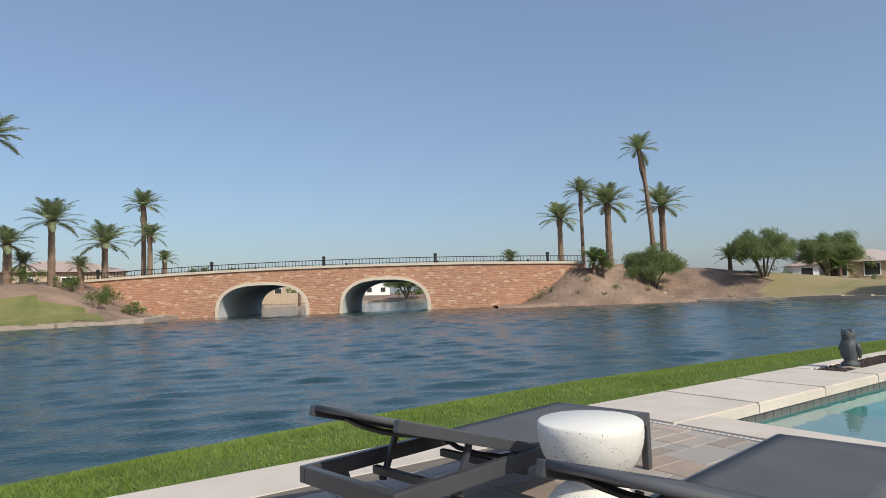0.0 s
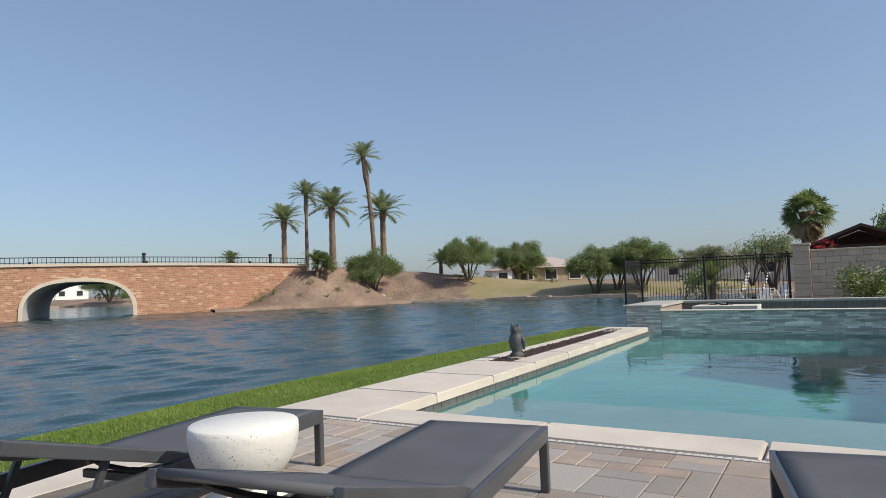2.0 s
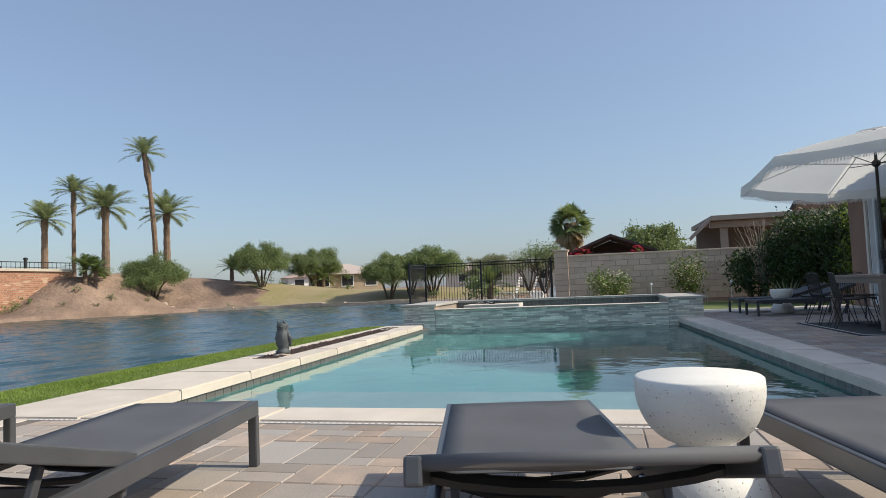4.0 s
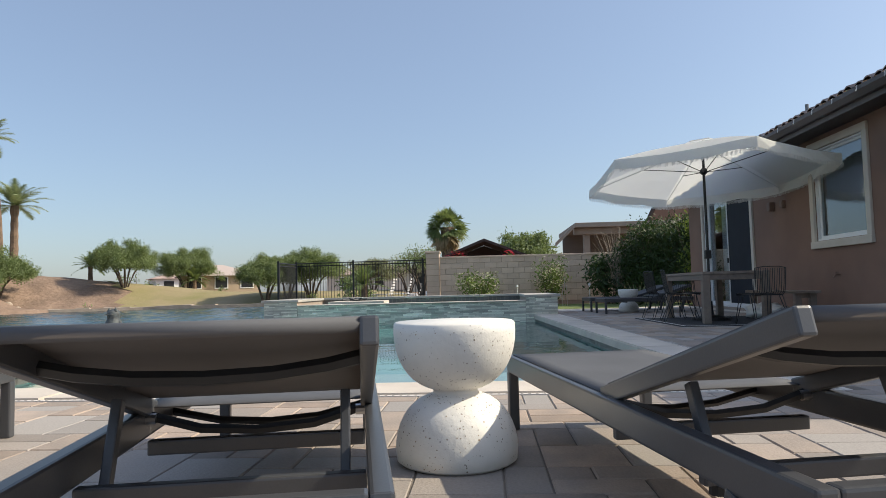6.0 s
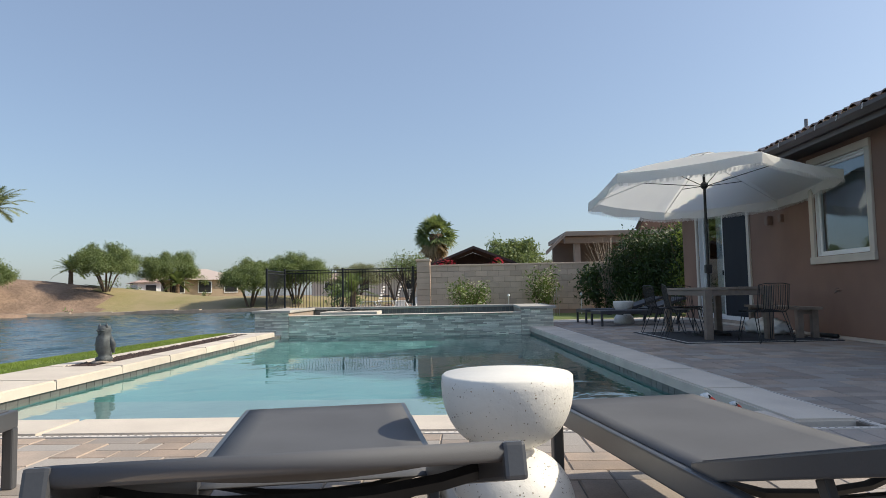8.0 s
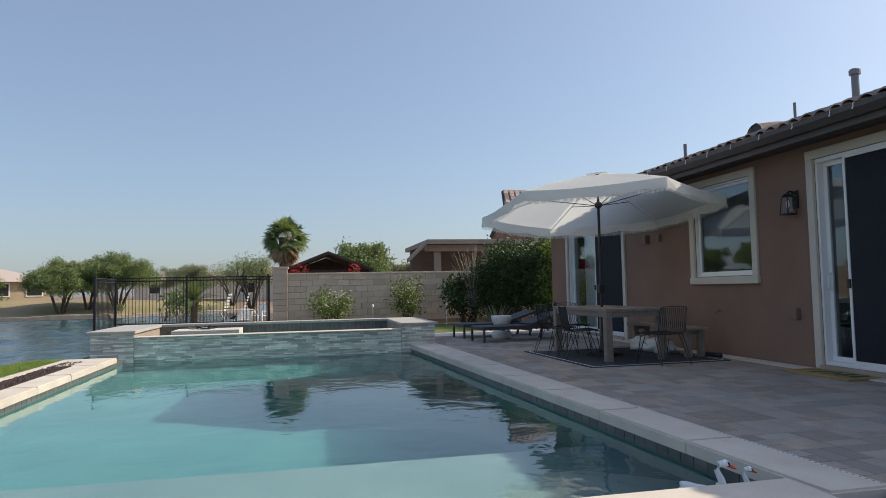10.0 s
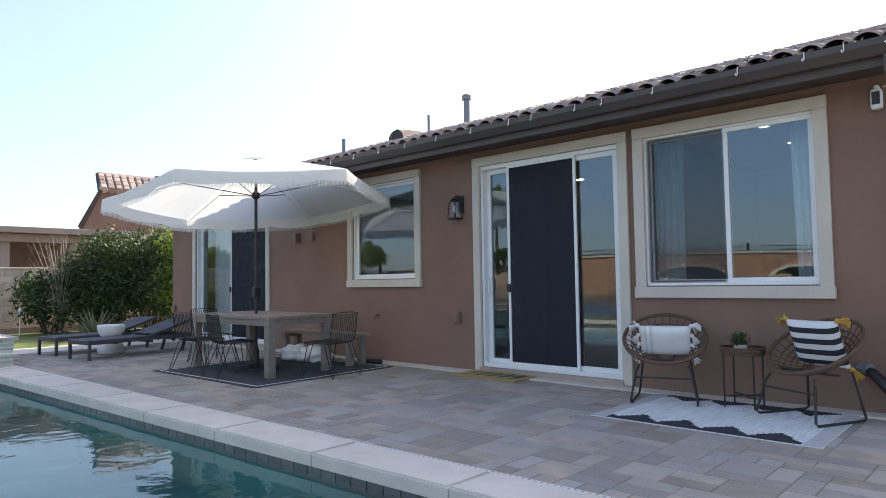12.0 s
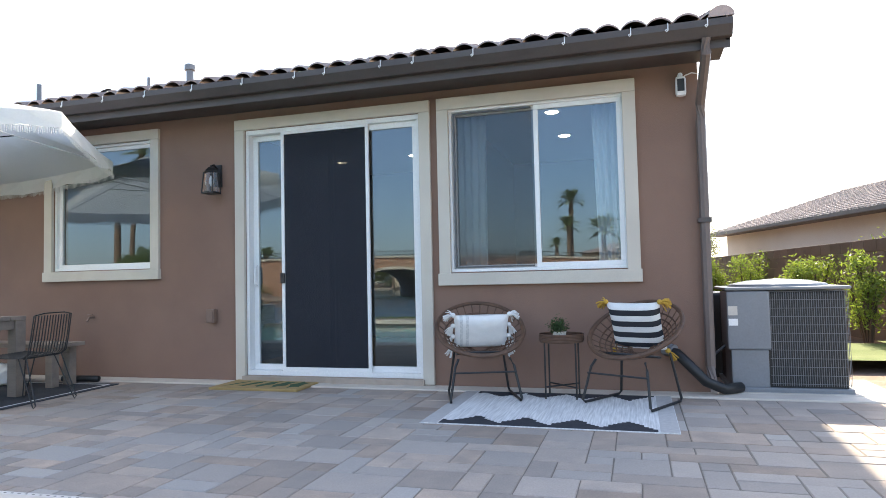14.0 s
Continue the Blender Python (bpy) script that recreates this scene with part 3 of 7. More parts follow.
part("step", prism([(7.0, s_in(7.0) - 0.03), (7.42, s_in(7.42) - 0.03), (7.42, n_in(7.42) + 0.03), (7.0, n_in(7.0) + 0.03)], -1.5, -0.85), PLASTER, pool)
# a band of small tiles at the waterline
band = thing("tile_band", "grey-brown mosaic tile band at the waterline", "tiles", kind="structure")
for (p, q, n) in ((SW, SE, 66), (NE, NW, 66), (NW, SW, 38)):
    a, b = Vector((*p, 0)), Vector((*q, 0))
    d = (b - a).normalized()
    o = Vector((d.y, -d.x, 0))
    bm = prism([(a + o * 0.25).xy, (b + o * 0.25).xy, (b + o * 0.002).xy, (a + o * 0.002).xy], -0.325, -0.083)
    part("backing", bm, POOL_TILE, band)
    bm = bmesh.new()
    for i in range(n):
        for r in range(2):
            u, v = a + (b - a) * (i / n) + d * 0.004, a + (b - a) * ((i + 1) / n) - d * 0.004
            prism([(u + o * 0.004).xy, (v + o * 0.004).xy, (v - o * 0.006).xy, (u - o * 0.006).xy], -0.205 + 0.062 * r, -0.147 + 0.062 * r, bm)
    tagged(part("mosaic", bm, POOL_TILE, band), kind="stuff")
bm = bmesh.new()
bm.faces.new([bm.verts.new((x, y, POOL_WZ)) for x, y in ((NEAR_IN - 0.005, s_in(NEAR_IN) - 0.024), (POOL_END, s_in(POOL_END) - 0.024), (POOL_END, n_in(POOL_END) + 0.024), (NEAR_IN - 0.005, n_in(NEAR_IN) + 0.024))])
pw = solid("pool_water", bm, POOL_WATER, "clear calm teal pool water", "water", kind="structure")
pw.visible_shadow = False

# ---- raised spa with stacked stone ----
spa = thing("raised_spa", "long raised spa with stacked ledger stone face and weir", "spa", kind="structure")


def ledger(name, x, y0, y1, z0, z1):
    """Thin stacked stones on a wall that faces west."""
    many_v, many_f = [], []
    z = z0
    while z < z1 - 0.005:
        h = min(random.choice((0.022, 0.03, 0.04)), z1 - z)
        y = y0
        while y < y1 - 0.01:
            w = min(random.choice((0.14, 0.2, 0.28, 0.36)), y1 - y)
            o = random.uniform(0.004, 0.026)
            k = len(many_v)
            for a, b, c in ((0, 0, 0), (0, 1, 0), (0, 1, 1), (0, 0, 1), (1, 0, 0), (1, 1, 0), (1, 1, 1), (1, 0, 1)):
                many_v.append((x - o + a * 0.04, y + 0.002 + b * (w - 0.004), z + 0.0015 + c * (h - 0.003)))
            many_f += [(k, k + 3, k + 2, k + 1), (k + 4, k + 5, k + 6, k + 7), (k, k + 1, k + 5, k + 4), (k + 2, k + 3, k + 7, k + 6), (k + 1, k + 2, k + 6, k + 5), (k, k + 4, k + 7, k + 3)]
            y += w
        z += h
    tagged(raw(name, many_v, many_f, LEDGE, spa), kind="stuff")


PX = POOL_END
part("core", box(PX, PX + 2.6, 3.34, 4.1, -0.6, 0.40), MORTAR, spa)
part("core", box(PX, PX + 2.6, -2.5, -1.8, -0.6, 0.40), MORTAR, spa)
part("weir_core", box(PX + 0.03, PX + 0.3, -1.8, 3.34, -0.6, 0.31), MORTAR, spa)
part("weir_cap", box(PX - 0.03, PX + 0.32, -1.8, 3.34, 0.31, 0.332, 0.006), COPING, spa, "pale wet stone spillway edge")
part("back_wall", box(PX + 2.35, PX + 2.6, -1.8, 3.34, -0.6, 0.40), MORTAR, spa)
part("basin_floor", box(PX + 0.3, PX + 2.35, -1.8, 3.34, -0.6, -0.3), PLASTER, spa)
ledger("ledger_stones", PX, 3.34, 4.1, -0.3, 0.40)
ledger("ledger_stones", PX, -2.5, -1.8, -0.3, 0.40)
ledger("ledger_stones", PX + 0.03, -1.8, 3.34, -0.34, 0.31)
for x0, x1, y0, y1 in ((PX - 0.05, PX + 2.66, 3.30, 4.16), (PX - 0.05, PX + 2.66, -2.56, -1.78)):
    part("cap", box(x0, x1, y0, y1, 0.40, 0.455, 0.01), CAPSTONE, spa)
for y0 in np.linspace(-1.778, 3.296 - 1.0148, 5):
    part("cap", box(PX + 2.3, PX + 2.66, y0 + 0.003, y0 + 1.011, 0.40, 0.455, 0.01), CAPSTONE, spa)
bm = bmesh.new()
for y in np.arange(-1.8, 3.3, 0.1):
    for z in (0.02, 0.12, 0.22, 0.31):
        box(PX + 2.335, PX + 2.35, y + 0.003, y + 0.097, z + 0.003, z + 0.094, 0, bm)
tagged(part("inner_tiles", bm, POOL_TILE, spa, "dark grey tiles inside the spa"), kind="stuff")
bm = bmesh.new()
bm.faces.new([bm.verts.new((x, y, 0.2)) for x, y in ((PX + 0.29, -1.8), (PX + 2.34, -1.8), (PX + 2.34, 3.34), (PX + 0.29, 3.34))])
sw = solid("spa_water", bm, POOL_WATER, "clear still spa water below the weir", "water", kind="structure")
sw.visible_shadow = False
isle = thing("fire_island", "white stone slab with dark fire logs in the spa", "fire feature")
part("slab", box(PX + 0.9, PX + 1.75, 1.5, 2.85, -0.3, 0.375, 0.01), COPING, isle)
bm = bmesh.new()
for i in range(9):
    a = random.uniform(0, 3)
    c = Vector((PX + 1.3 + random.uniform(-0.15, 0.15), 2.25 + random.uniform(-0.3, 0.3), 0.395 + 0.012 * (i % 3)))
    o = Vector((math.cos(a), math.sin(a), 0)) * random.uniform(0.08, 0.16)
    tube([c - o, c, c + o + Vector((0, 0, 0.02))], 0.018, 6, bm)
part("logs", bm, BLACK, isle, "charred black fire logs")

# ---- turf strip ----
def turf_edge(x):
    return 6.38 - (0.02 * (x - 6.5) ** 2 if x < 6.5 else 0.085 * (x - 6.5)) + 0.04 * math.sin(x * 0.9) + 0.03 * noise.noise((x * 1.3, 0, 5))


xs = list(np.arange(-6, 15.2, 0.3))
verts, faces = [], []
for x in xs:
    a, b = (4.345 if x < NEAR_OUT else n_out(x) + 0.004), turf_edge(x)
    for k in range(9):
        s = k / 8
        verts.append((x, a + (b - a) * s, -0.015 + 0.03 * math.sin(s * 3.1) - 0.17 * s * s + 0.012 * noise.noise((x * 1.5, s * 4, 0))))
    verts.append((x, b + 0.05, -0.35))
    verts.append((x, b + 0.08, -1.4))
for i in range(len(xs) - 1):
    for k in range(10):
        j = i * 11 + k
        faces.append((j, j + 11, j + 12, j + 1))
tb = tagged(raw("turf", verts, faces, TURF_BASE), "thick green turf strip on the lake edge", "grass", kind="stuff")
verts, faces = [], []
for i in range(110000):
    x = -3 + 17.6 * random.random() ** 1.25
    a, b = (4.36 if x < NEAR_OUT else n_out(x) + 0.02), turf_edge(x)
    s = random.random()
    y = a + (b - a) * s
    z = -0.02 + 0.03 * math.sin(s * 3.1) - 0.17 * s * s
    h, w, an = random.uniform(0.018, 0.036), random.uniform(0.003, 0.0055), random.uniform(0, 6.28)
    lx, ly = random.uniform(-0.03, 0.03), random.uniform(-0.02, 0.035)
    c, sn = math.cos(an) * w, math.sin(an) * w
    k = len(verts)
    verts += [(x - c, y - sn, z), (x + c, y + sn, z), (x + lx, y + ly, z + h)]
    faces.append((k, k + 1, k + 2))
tagged(raw("turf_blades", verts, faces, TURF), "dense short blades of green turf", "grass", kind="stuff")

# ---- house shell ----
HX0, HX1, HBACK, EAVE_Y, EAVE_Z, SLOPE = 4.35, 18.2, -20.0, -5.83, 3.13, 0.33
OPEN = [(4.99, 6.69, 1.12, 2.745), (6.99, 9.01, 0.07, 2.735), (10.25, 11.69, 1.255, 2.745), (14.25, 17.05, 0.07, 2.735)]
north = thing("wall_north", "smooth brown stucco house wall", "wall", kind="structure")


def wall_piece(x0, x1, z0, z1):
    part("stucco_panel", box(x0, x1, WALL_Y - 0.2, WALL_Y, z0, z1), STUCCO, north)


edges = [HX0] + [v for o in OPEN for v in o[:2]] + [HX1]
for a, b in zip(edges[::2], edges[1::2]):
    wall_piece(a, b, -0.2, 3.2)
for x0, x1, z0, z1 in OPEN:
    wall_piece(x0, x1, z1, 3.2)
    wall_piece(x0, x1, -0.2, z0)
solid("wall_west", box(HX0, HX0 + 0.2, HBACK, WALL_Y - 0.2, -0.2, 3.2), STUCCO, "brown stucco gable end wall of the house", "wall", kind="structure")
solid("wall_east", box(HX1 - 0.2, HX1, HBACK, WALL_Y - 0.2, -0.2, 3.2), STUCCO, "brown stucco end wall of the house", "wall", kind="structure")
solid("wall_south", box(HX0 + 0.2, HX1 - 0.2, HBACK, HBACK + 0.2, -0.2, 3.2), STUCCO, "brown stucco back wall of the house", "wall", kind="structure")
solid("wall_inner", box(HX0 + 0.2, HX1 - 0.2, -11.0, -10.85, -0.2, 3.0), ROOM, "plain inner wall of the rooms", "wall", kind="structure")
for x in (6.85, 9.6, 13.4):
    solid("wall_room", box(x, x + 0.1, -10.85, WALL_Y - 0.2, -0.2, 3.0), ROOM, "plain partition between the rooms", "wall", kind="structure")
solid("floor_inside", box(HX0 + 0.2, HX1 - 0.2, -10.85, WALL_Y - 0.2, -0.1, 0.06), BEAM, "tan floor inside the house", "floor", kind="structure")
solid("ceiling", box(HX0 + 0.2, HX1 - 0.2, -10.85, WALL_Y - 0.2, 2.95, 3.05), WHITE_WALL, "white ceiling inside the house", "ceiling", kind="structure")
for x, y in ((5.8, -7.6), (5.8, -8.9), (9.35, -9.5), (8.1, -9.4), (10.8, -8.2), (15.5, -8.0)):
    dl = thing("downlight", "round recessed ceiling downlight, switched on", "ceiling light", pose(x, y, 2.95), "ceiling downlights")
    part("trim_ring", lathe([(0.075, -0.012), (0.10, -0.012), (0.10, 0.0), (0.075, 0.0)], 20), VINYL, dl)
    part("lens", lathe([(0.0, -0.022), (0.06, -0.02), (0.074, -0.013), (0.074, -0.001)], 20), DOWNLIGHT, dl)


def trim_band(name, x0, x1, z0, z1, w, floor=False):
    """Raised stucco band round an opening."""
    t = thing(name, "cream stucco surround of an opening", "trim", kind="structure")
    y0, y1 = WALL_Y, WALL_Y + 0.04
    part("side_band", box(x0, x0 + w, y0, y1, z0, z1 - w - 0.001, 0.006), TRIM, t)
    part("side_band", box(x1 - w, x1, y0, y1, z0, z1 - w - 0.001, 0.006), TRIM, t)
    part("head_band", box(x0, x1, y0, y1 + 0.002, z1 - w, z1, 0.006), TRIM, t)
    if not floor:
        part("sill_band", box(x0 - 0.01, x1 + 0.01, y0, y1 + 0.012, z0 - 0.0, z0 + w, 0.006), TRIM, t)
    return t


trim_band("trim_window_2", 4.892, 6.796, 0.992, 2.855, 0.118)
trim_band("trim_door_1", 6.872, 9.125, 0.02, 2.852, 0.115, True)
trim_band("trim_window_1", 10.135, 11.805, 1.13, 2.857, 0.115)
trim_band("trim_door_2", 14.13, 17.17, 0.02, 2.852, 0.115, True)


def sash(parent, x0, x1, z0, z1, y, w, pane="pane", glass=GLASS):
    """A vinyl frame with its pane."""
    f = part("sash", box(x0, x1, y - 0.02, y + 0.02, z0, z0 + w, 0.004), VINYL, parent)
    box_list = ((x0, x1, z1 - w, z1), (x0, x0 + w, z0 + w, z1 - w), (x1 - w, x1, z0 + w, z1 - w))
    for a, b, c, d in box_list:
        part("frame_bar", box(a, b, y - 0.02, y + 0.02, c, d, 0.004), VINYL, f)
    g = part(pane, box(x0 + w, x1 - w, y - 0.004, y + 0.002, z0 + w, z1 - w), glass, f)
    g.visible_shadow = False
    return f


YG = WALL_Y - 0.07
w2 = thing("window_2", "wide white vinyl sliding window with dark glass", "window", kind="structure")
x0, x1, z0, z1 = OPEN[0]
sash(w2, 5.80, x1 - 0.03, z0 + 0.03, z1 - 0.03, YG - 0.022, 0.035)
sash(w2, x0 + 0.03, 5.84, z0 + 0.03, z1 - 0.03, YG + 0.022, 0.045)
for a, b, c, d in ((x0, x1, z0, z0 + 0.03), (x0, x1, z1 - 0.03, z1), (x0, x0 + 0.03, z0 + 0.03, z1 - 0.03), (x1 - 0.03, x1, z0 + 0.03, z1 - 0.03)):
    part("outer_frame", box(a, b, YG - 0.06, YG + 0.06, c, d, 0.004), VINYL, w2)
sc = part("insect_screen", box(5.86, x1 - 0.045, YG + 0.03, YG + 0.034, z0 + 0.05, z1 - 0.05), surface("fine_screen", (0.03, 0.033, 0.04), (0.04, 0.042, 0.05), 3, 0.6, 0, alpha=0.22), w2, "dark insect screen")
for a, b, c, d in ((5.86, x1 - 0.045, z0 + 0.04, z0 + 0.055), (5.86, x1 - 0.045, z1 - 0.055, z1 - 0.04), (x1 - 0.06, x1 - 0.045, z0 + 0.05, z1 - 0.05)):
    part("screen_frame", box(a, b, YG + 0.026, YG + 0.042, c, d), FRAME, w2)

w1 = thing("window_1", "white vinyl window with reflecting glass", "window", kind="structure")
x0, x1, z0, z1 = OPEN[2]
sash(w1, x0 + 0.03, x1 - 0.03, z0 + 0.03, z1 - 0.03, YG, 0.045)
for a, b, c, d in ((x0, x1, z0, z0 + 0.03), (x0, x1, z1 - 0.03, z1), (x0, x0 + 0.03, z0 + 0.03, z1 - 0.03), (x1 - 0.03, x1, z0 + 0.03, z1 - 0.03)):
    part("outer_frame", box(a, b, YG - 0.06, YG + 0.06, c, d, 0.004), VINYL, w1)


def slider(name, o, screen_x, mid, label):
    """A sliding glass door: fixed pane, moving pane and a screen panel."""
    d = thing(name, label, "door", kind="structure")
    x0, x1, z0, z1 = o
    for a, b, c, e in ((x0, x1, z0, z0 + 0.05), (x0, x1, z1 - 0.05, z1), (x0, x0 + 0.035, z0 + 0.05, z1 - 0.05), (x1 - 0.035, x1, z0 + 0.05, z1 - 0.05)):
        part("outer_frame", box(a, b, YG - 0.07, YG + 0.065, c, e, 0.004), VINYL, d)
    sash(d, x0 + 0.035, mid + 0.04, z0 + 0.05, z1 - 0.05, YG - 0.002, 0.06)
    mv = sash(d, mid - 0.04, x1 - 0.035, z0 + 0.05, z1 - 0.05, YG - 0.046, 0.06)
    part("door_handle", tube([(x1 - 0.075, YG - 0.03, 1.02), (x1 - 0.075, YG + 0.02, 1.05), (x1 - 0.075, YG + 0.02, 1.22), (x1 - 0.075, YG - 0.03, 1.25)], 0.011), VINYL, mv)
    a, b = screen_x
    s = part("screen", box(a + 0.035, b - 0.035, YG + 0.043, YG + 0.046, z0 + 0.09, z1 - 0.075), SCREEN, d, "dark insect screen panel")
    for u, v, w, e in ((a, b, z0 + 0.05, z0 + 0.09), (a, b, z1 - 0.075, z1 - 0.045), (a, a + 0.035, z0 + 0.09, z1 - 0.075), (b - 0.035, b, z0 + 0.09, z1 - 0.075)):
        part("screen_frame", box(u, v, YG + 0.03, YG + 0.058, w, e, 0.003), VINYL, s)
    part("latch", box(b - 0.04, b + 0.005, YG + 0.058, YG + 0.085, 1.05, 1.16, 0.006), BLACK, s)
    part("threshold", box(x0 - 0.02, x1 + 0.02, WALL_Y - 0.01, WALL_Y + 0.07, -0.02, 0.068, 0.006), ROCK, d)
    return d


slider("door_1", OPEN[1], (7.557, 8.581), 8.0, "white sliding glass door with a dark screen panel")
slider("door_2", OPEN[3], (14.29, 15.62), 15.6, "white sliding glass door with curtain and screen")


def curtain(x0, x1, y, z0, z1, folds, gather=0.0):
    bm = bmesh.new()
    n = folds * 8
    rows = []
    for j in range(9):
        s = j / 8
        k = 1 - gather * math.sin(s * math.pi * 0.5)
        rows.append([bm.verts.new((x0 + (x1 - x0) * (i / n) * k, y + 0.035 * math.sin(i / 8 * 2 * math.pi + 0.4 * math.sin(3 * s)), z1 + (z0 - z1) * s)) for i in range(n + 1)])
    for a, b in zip(rows, rows[1:]):
        for i in range(n):
            bm.faces.new((a[i], a[i + 1], b[i + 1], b[i]))
    bm.normal_update()
    bmesh.ops.solidify(bm, geom=bm.faces[:], thickness=0.004)
    return bm


for x0, x1, y, z0, z1, f, g in ((6.69, 6.38, -6.72, 0.3, 2.75, 4, 0.04), (5.02, 5.31, -6.75, 0.3, 2.75, 4, 0.14), (17.0, 16.1, -6.8, 0.08, 2.75, 7, 0.1)):
    c = thing("curtain", "sheer white curtain hanging inside the glass", "curtain", group="curtains")
    part("cloth", curtain(x0, x1, y, z0, z1, f, g), CURTAIN, c, smooth=True)
    part("rod", tube([(min(x0, x1) - 0.1, y, z1 + 0.02), (max(x0, x1) + 0.1, y, z1 + 0.02)], 0.012), BLACK, c)

# ---- roof ----
roof = thing("roof", "low pitched roof of weathered red-brown clay tiles", "roof", kind="structure")
RX0, RX1, RIDGE_Y = 4.14, 18.6, -14.0


def roof_z(y):
    return EAVE_Z + (EAVE_Y - y) * SLOPE


bm = prism([(RX0 + 0.03, RIDGE_Y), (RX1, RIDGE_Y), (RX1, EAVE_Y), (RX0 + 0.03, EAVE_Y)], 0, 0.06)
for v in bm.verts:
    v.co.z += roof_z(v.co.y) - 0.065
part("roof_deck", bm, FASCIA, roof)
bm = prism([(RX0 + 0.03, 2 * RIDGE_Y - EAVE_Y), (RX1, 2 * RIDGE_Y - EAVE_Y), (RX1, RIDGE_Y), (RX0 + 0.03, RIDGE_Y)], 0, 0.06)
for v in bm.verts:
    v.co.z += roof_z(2 * RIDGE_Y - v.co.y) - 0.065
part("roof_deck", bm, ROOF_TILE, roof)
for x in (HX0, HX1 - 0.2):
    bm = bmesh.new()
    pr = [(WALL_Y - 0.2, 3.2), (RIDGE_Y, roof_z(RIDGE_Y) - 0.05), (2 * RIDGE_Y - WALL_Y, 3.2)]
    a = [bm.verts.new((x, y, z)) for y, z in pr]
    b = [bm.verts.new((x + 0.2, y, z)) for y, z in pr]
    bm.faces.new(a), bm.faces.new(b[::-1])
    for i in range(3):
        bm.faces.new((a[i], b[i], b[(i + 1) % 3], a[(i + 1) % 3]))
    part("gable", bm, STUCCO, roof)
part("soffit", box(RX0 + 0.02, RX1, WALL_Y, EAVE_Y - 0.02, 2.945, 2.985), FASCIA, roof)
part("fascia", box(RX0, RX1, EAVE_Y - 0.02, EAVE_Y, 2.88, 3.10, 0.005), FASCIA, roof)
bm = prism([(EAVE_Y + 0.001, 2.955), (EAVE_Y + 0.07, 2.955), (EAVE_Y + 0.125, 3.03), (EAVE_Y + 0.125, 3.085), (EAVE_Y + 0.105, 3.085), (EAVE_Y + 0.105, 3.04), (EAVE_Y + 0.06, 2.975), (EAVE_Y + 0.001, 2.975)], 0, 1)
for v in bm.verts:
    y, z, s = v.co.x, v.co.y, v.co.z
    v.co = Vector((RX0 - 0.01 + s * (RX1 - RX0 + 0.02), y, z))
part("gutter", bm, FASCIA, roof, "dark brown metal gutter")
part("barge_board", prism([(RX0, EAVE_Y), (RX0 + 0.03, EAVE_Y), (RX0 + 0.03, RIDGE_Y), (RX0, RIDGE_Y)], 0, 0.2), FASCIA, roof)
bb = bpy.data.objects["barge_board"]
for v in bb.data.vertices:
    v.co.z += roof_z(v.co.y) - 0.19

TW, TL = 0.208, 0.36


def tile_mesh(name):
    """One S-shaped clay tile lying along the slope, its lower end at the origin."""
    bm = bmesh.new()
    prof = [(i * TW / 16, 0.058 * max(0.0, math.sin(math.pi * i / 16)) ** 0.75 - 0.016) for i in range(17)]
    lo = [bm.verts.new((u, 0, h + 0.03)) for u, h in prof]
    hi = [bm.verts.new((u, -TL - 0.05, h + (TL + 0.05) * SLOPE + 0.008)) for u, h in prof]
    und = [bm.verts.new((u, 0, h + 0.013)) for u, h in prof]
    for i in range(16):
        bm.faces.new((lo[i], lo[i + 1], hi[i + 1], hi[i]))
        bm.faces.new((und[i], und[i + 1], lo[i + 1], lo[i]))
    me = bpy.data.meshes.new(name)
    bm.normal_update()
    bmesh.ops.recalc_face_normals(bm, faces=bm.faces[:])
    bm.to_mesh(me)
    bm.free()
    me.materials.append(ROOF_TILE)
    me.polygons.foreach_set("use_smooth", [True] * len(me.polygons))
    return me


def roof_tiles(parent, x0, x1, y0, courses, part_courses, z_of):
    me = tile_mesh("roof_tile")
    src = [v.co.copy() for v in me.vertices]
    polys = [tuple(p.vertices) for p in me.polygons]
    vs, fs = [], []
    for c in range(courses):
        y = y0 - c * TL
        for i in range(int((x1 - x0) / TW)):
            x = x0 + i * TW
            j = Vector((x + random.uniform(-0.006, 0.006), y + random.uniform(-0.02, 0.02), z_of(y) + random.uniform(0, 0.008)))
            if c < part_courses:
                ob = new("tile", me)
                ob.parent = parent
                ob.location = j
            else:
                k = len(vs)
                vs += [tuple(v + j) for v in src]
                fs += [tuple(q + k for q in p) for p in polys]
    tagged(raw("upper_tiles", vs, fs, ROOF_TILE, parent), kind="stuff")


roof_tiles(roof, RX0 + 0.02, RX1 - 0.3, EAVE_Y + 0.09, 22, 5, lambda y: roof_z(y) - 0.012)
bm = bmesh.new()
for i in range(20):
    y0 = EAVE_Y + 0.1 - i * 0.41
    pts = [(RX0 - 0.03 + 0.1 - 0.1 * math.cos(a), 0.09 * math.sin(a)) for a in [math.pi * k / 8 for k in range(9)]]
    lo = [bm.verts.new((u, y0, roof_z(y0) + 0.01 + h)) for u, h in pts]
    hi = [bm.verts.new((u, y0 - 0.45, roof_z(y0 - 0.45) - 0.01 + h * 0.9)) for u, h in pts]
    for k in range(8):
        bm.faces.new((lo[k], lo[k + 1], hi[k + 1], hi[k]))
    bm.faces.new(lo)
part("rake_tiles", bm, ROOF_TILE, roof)
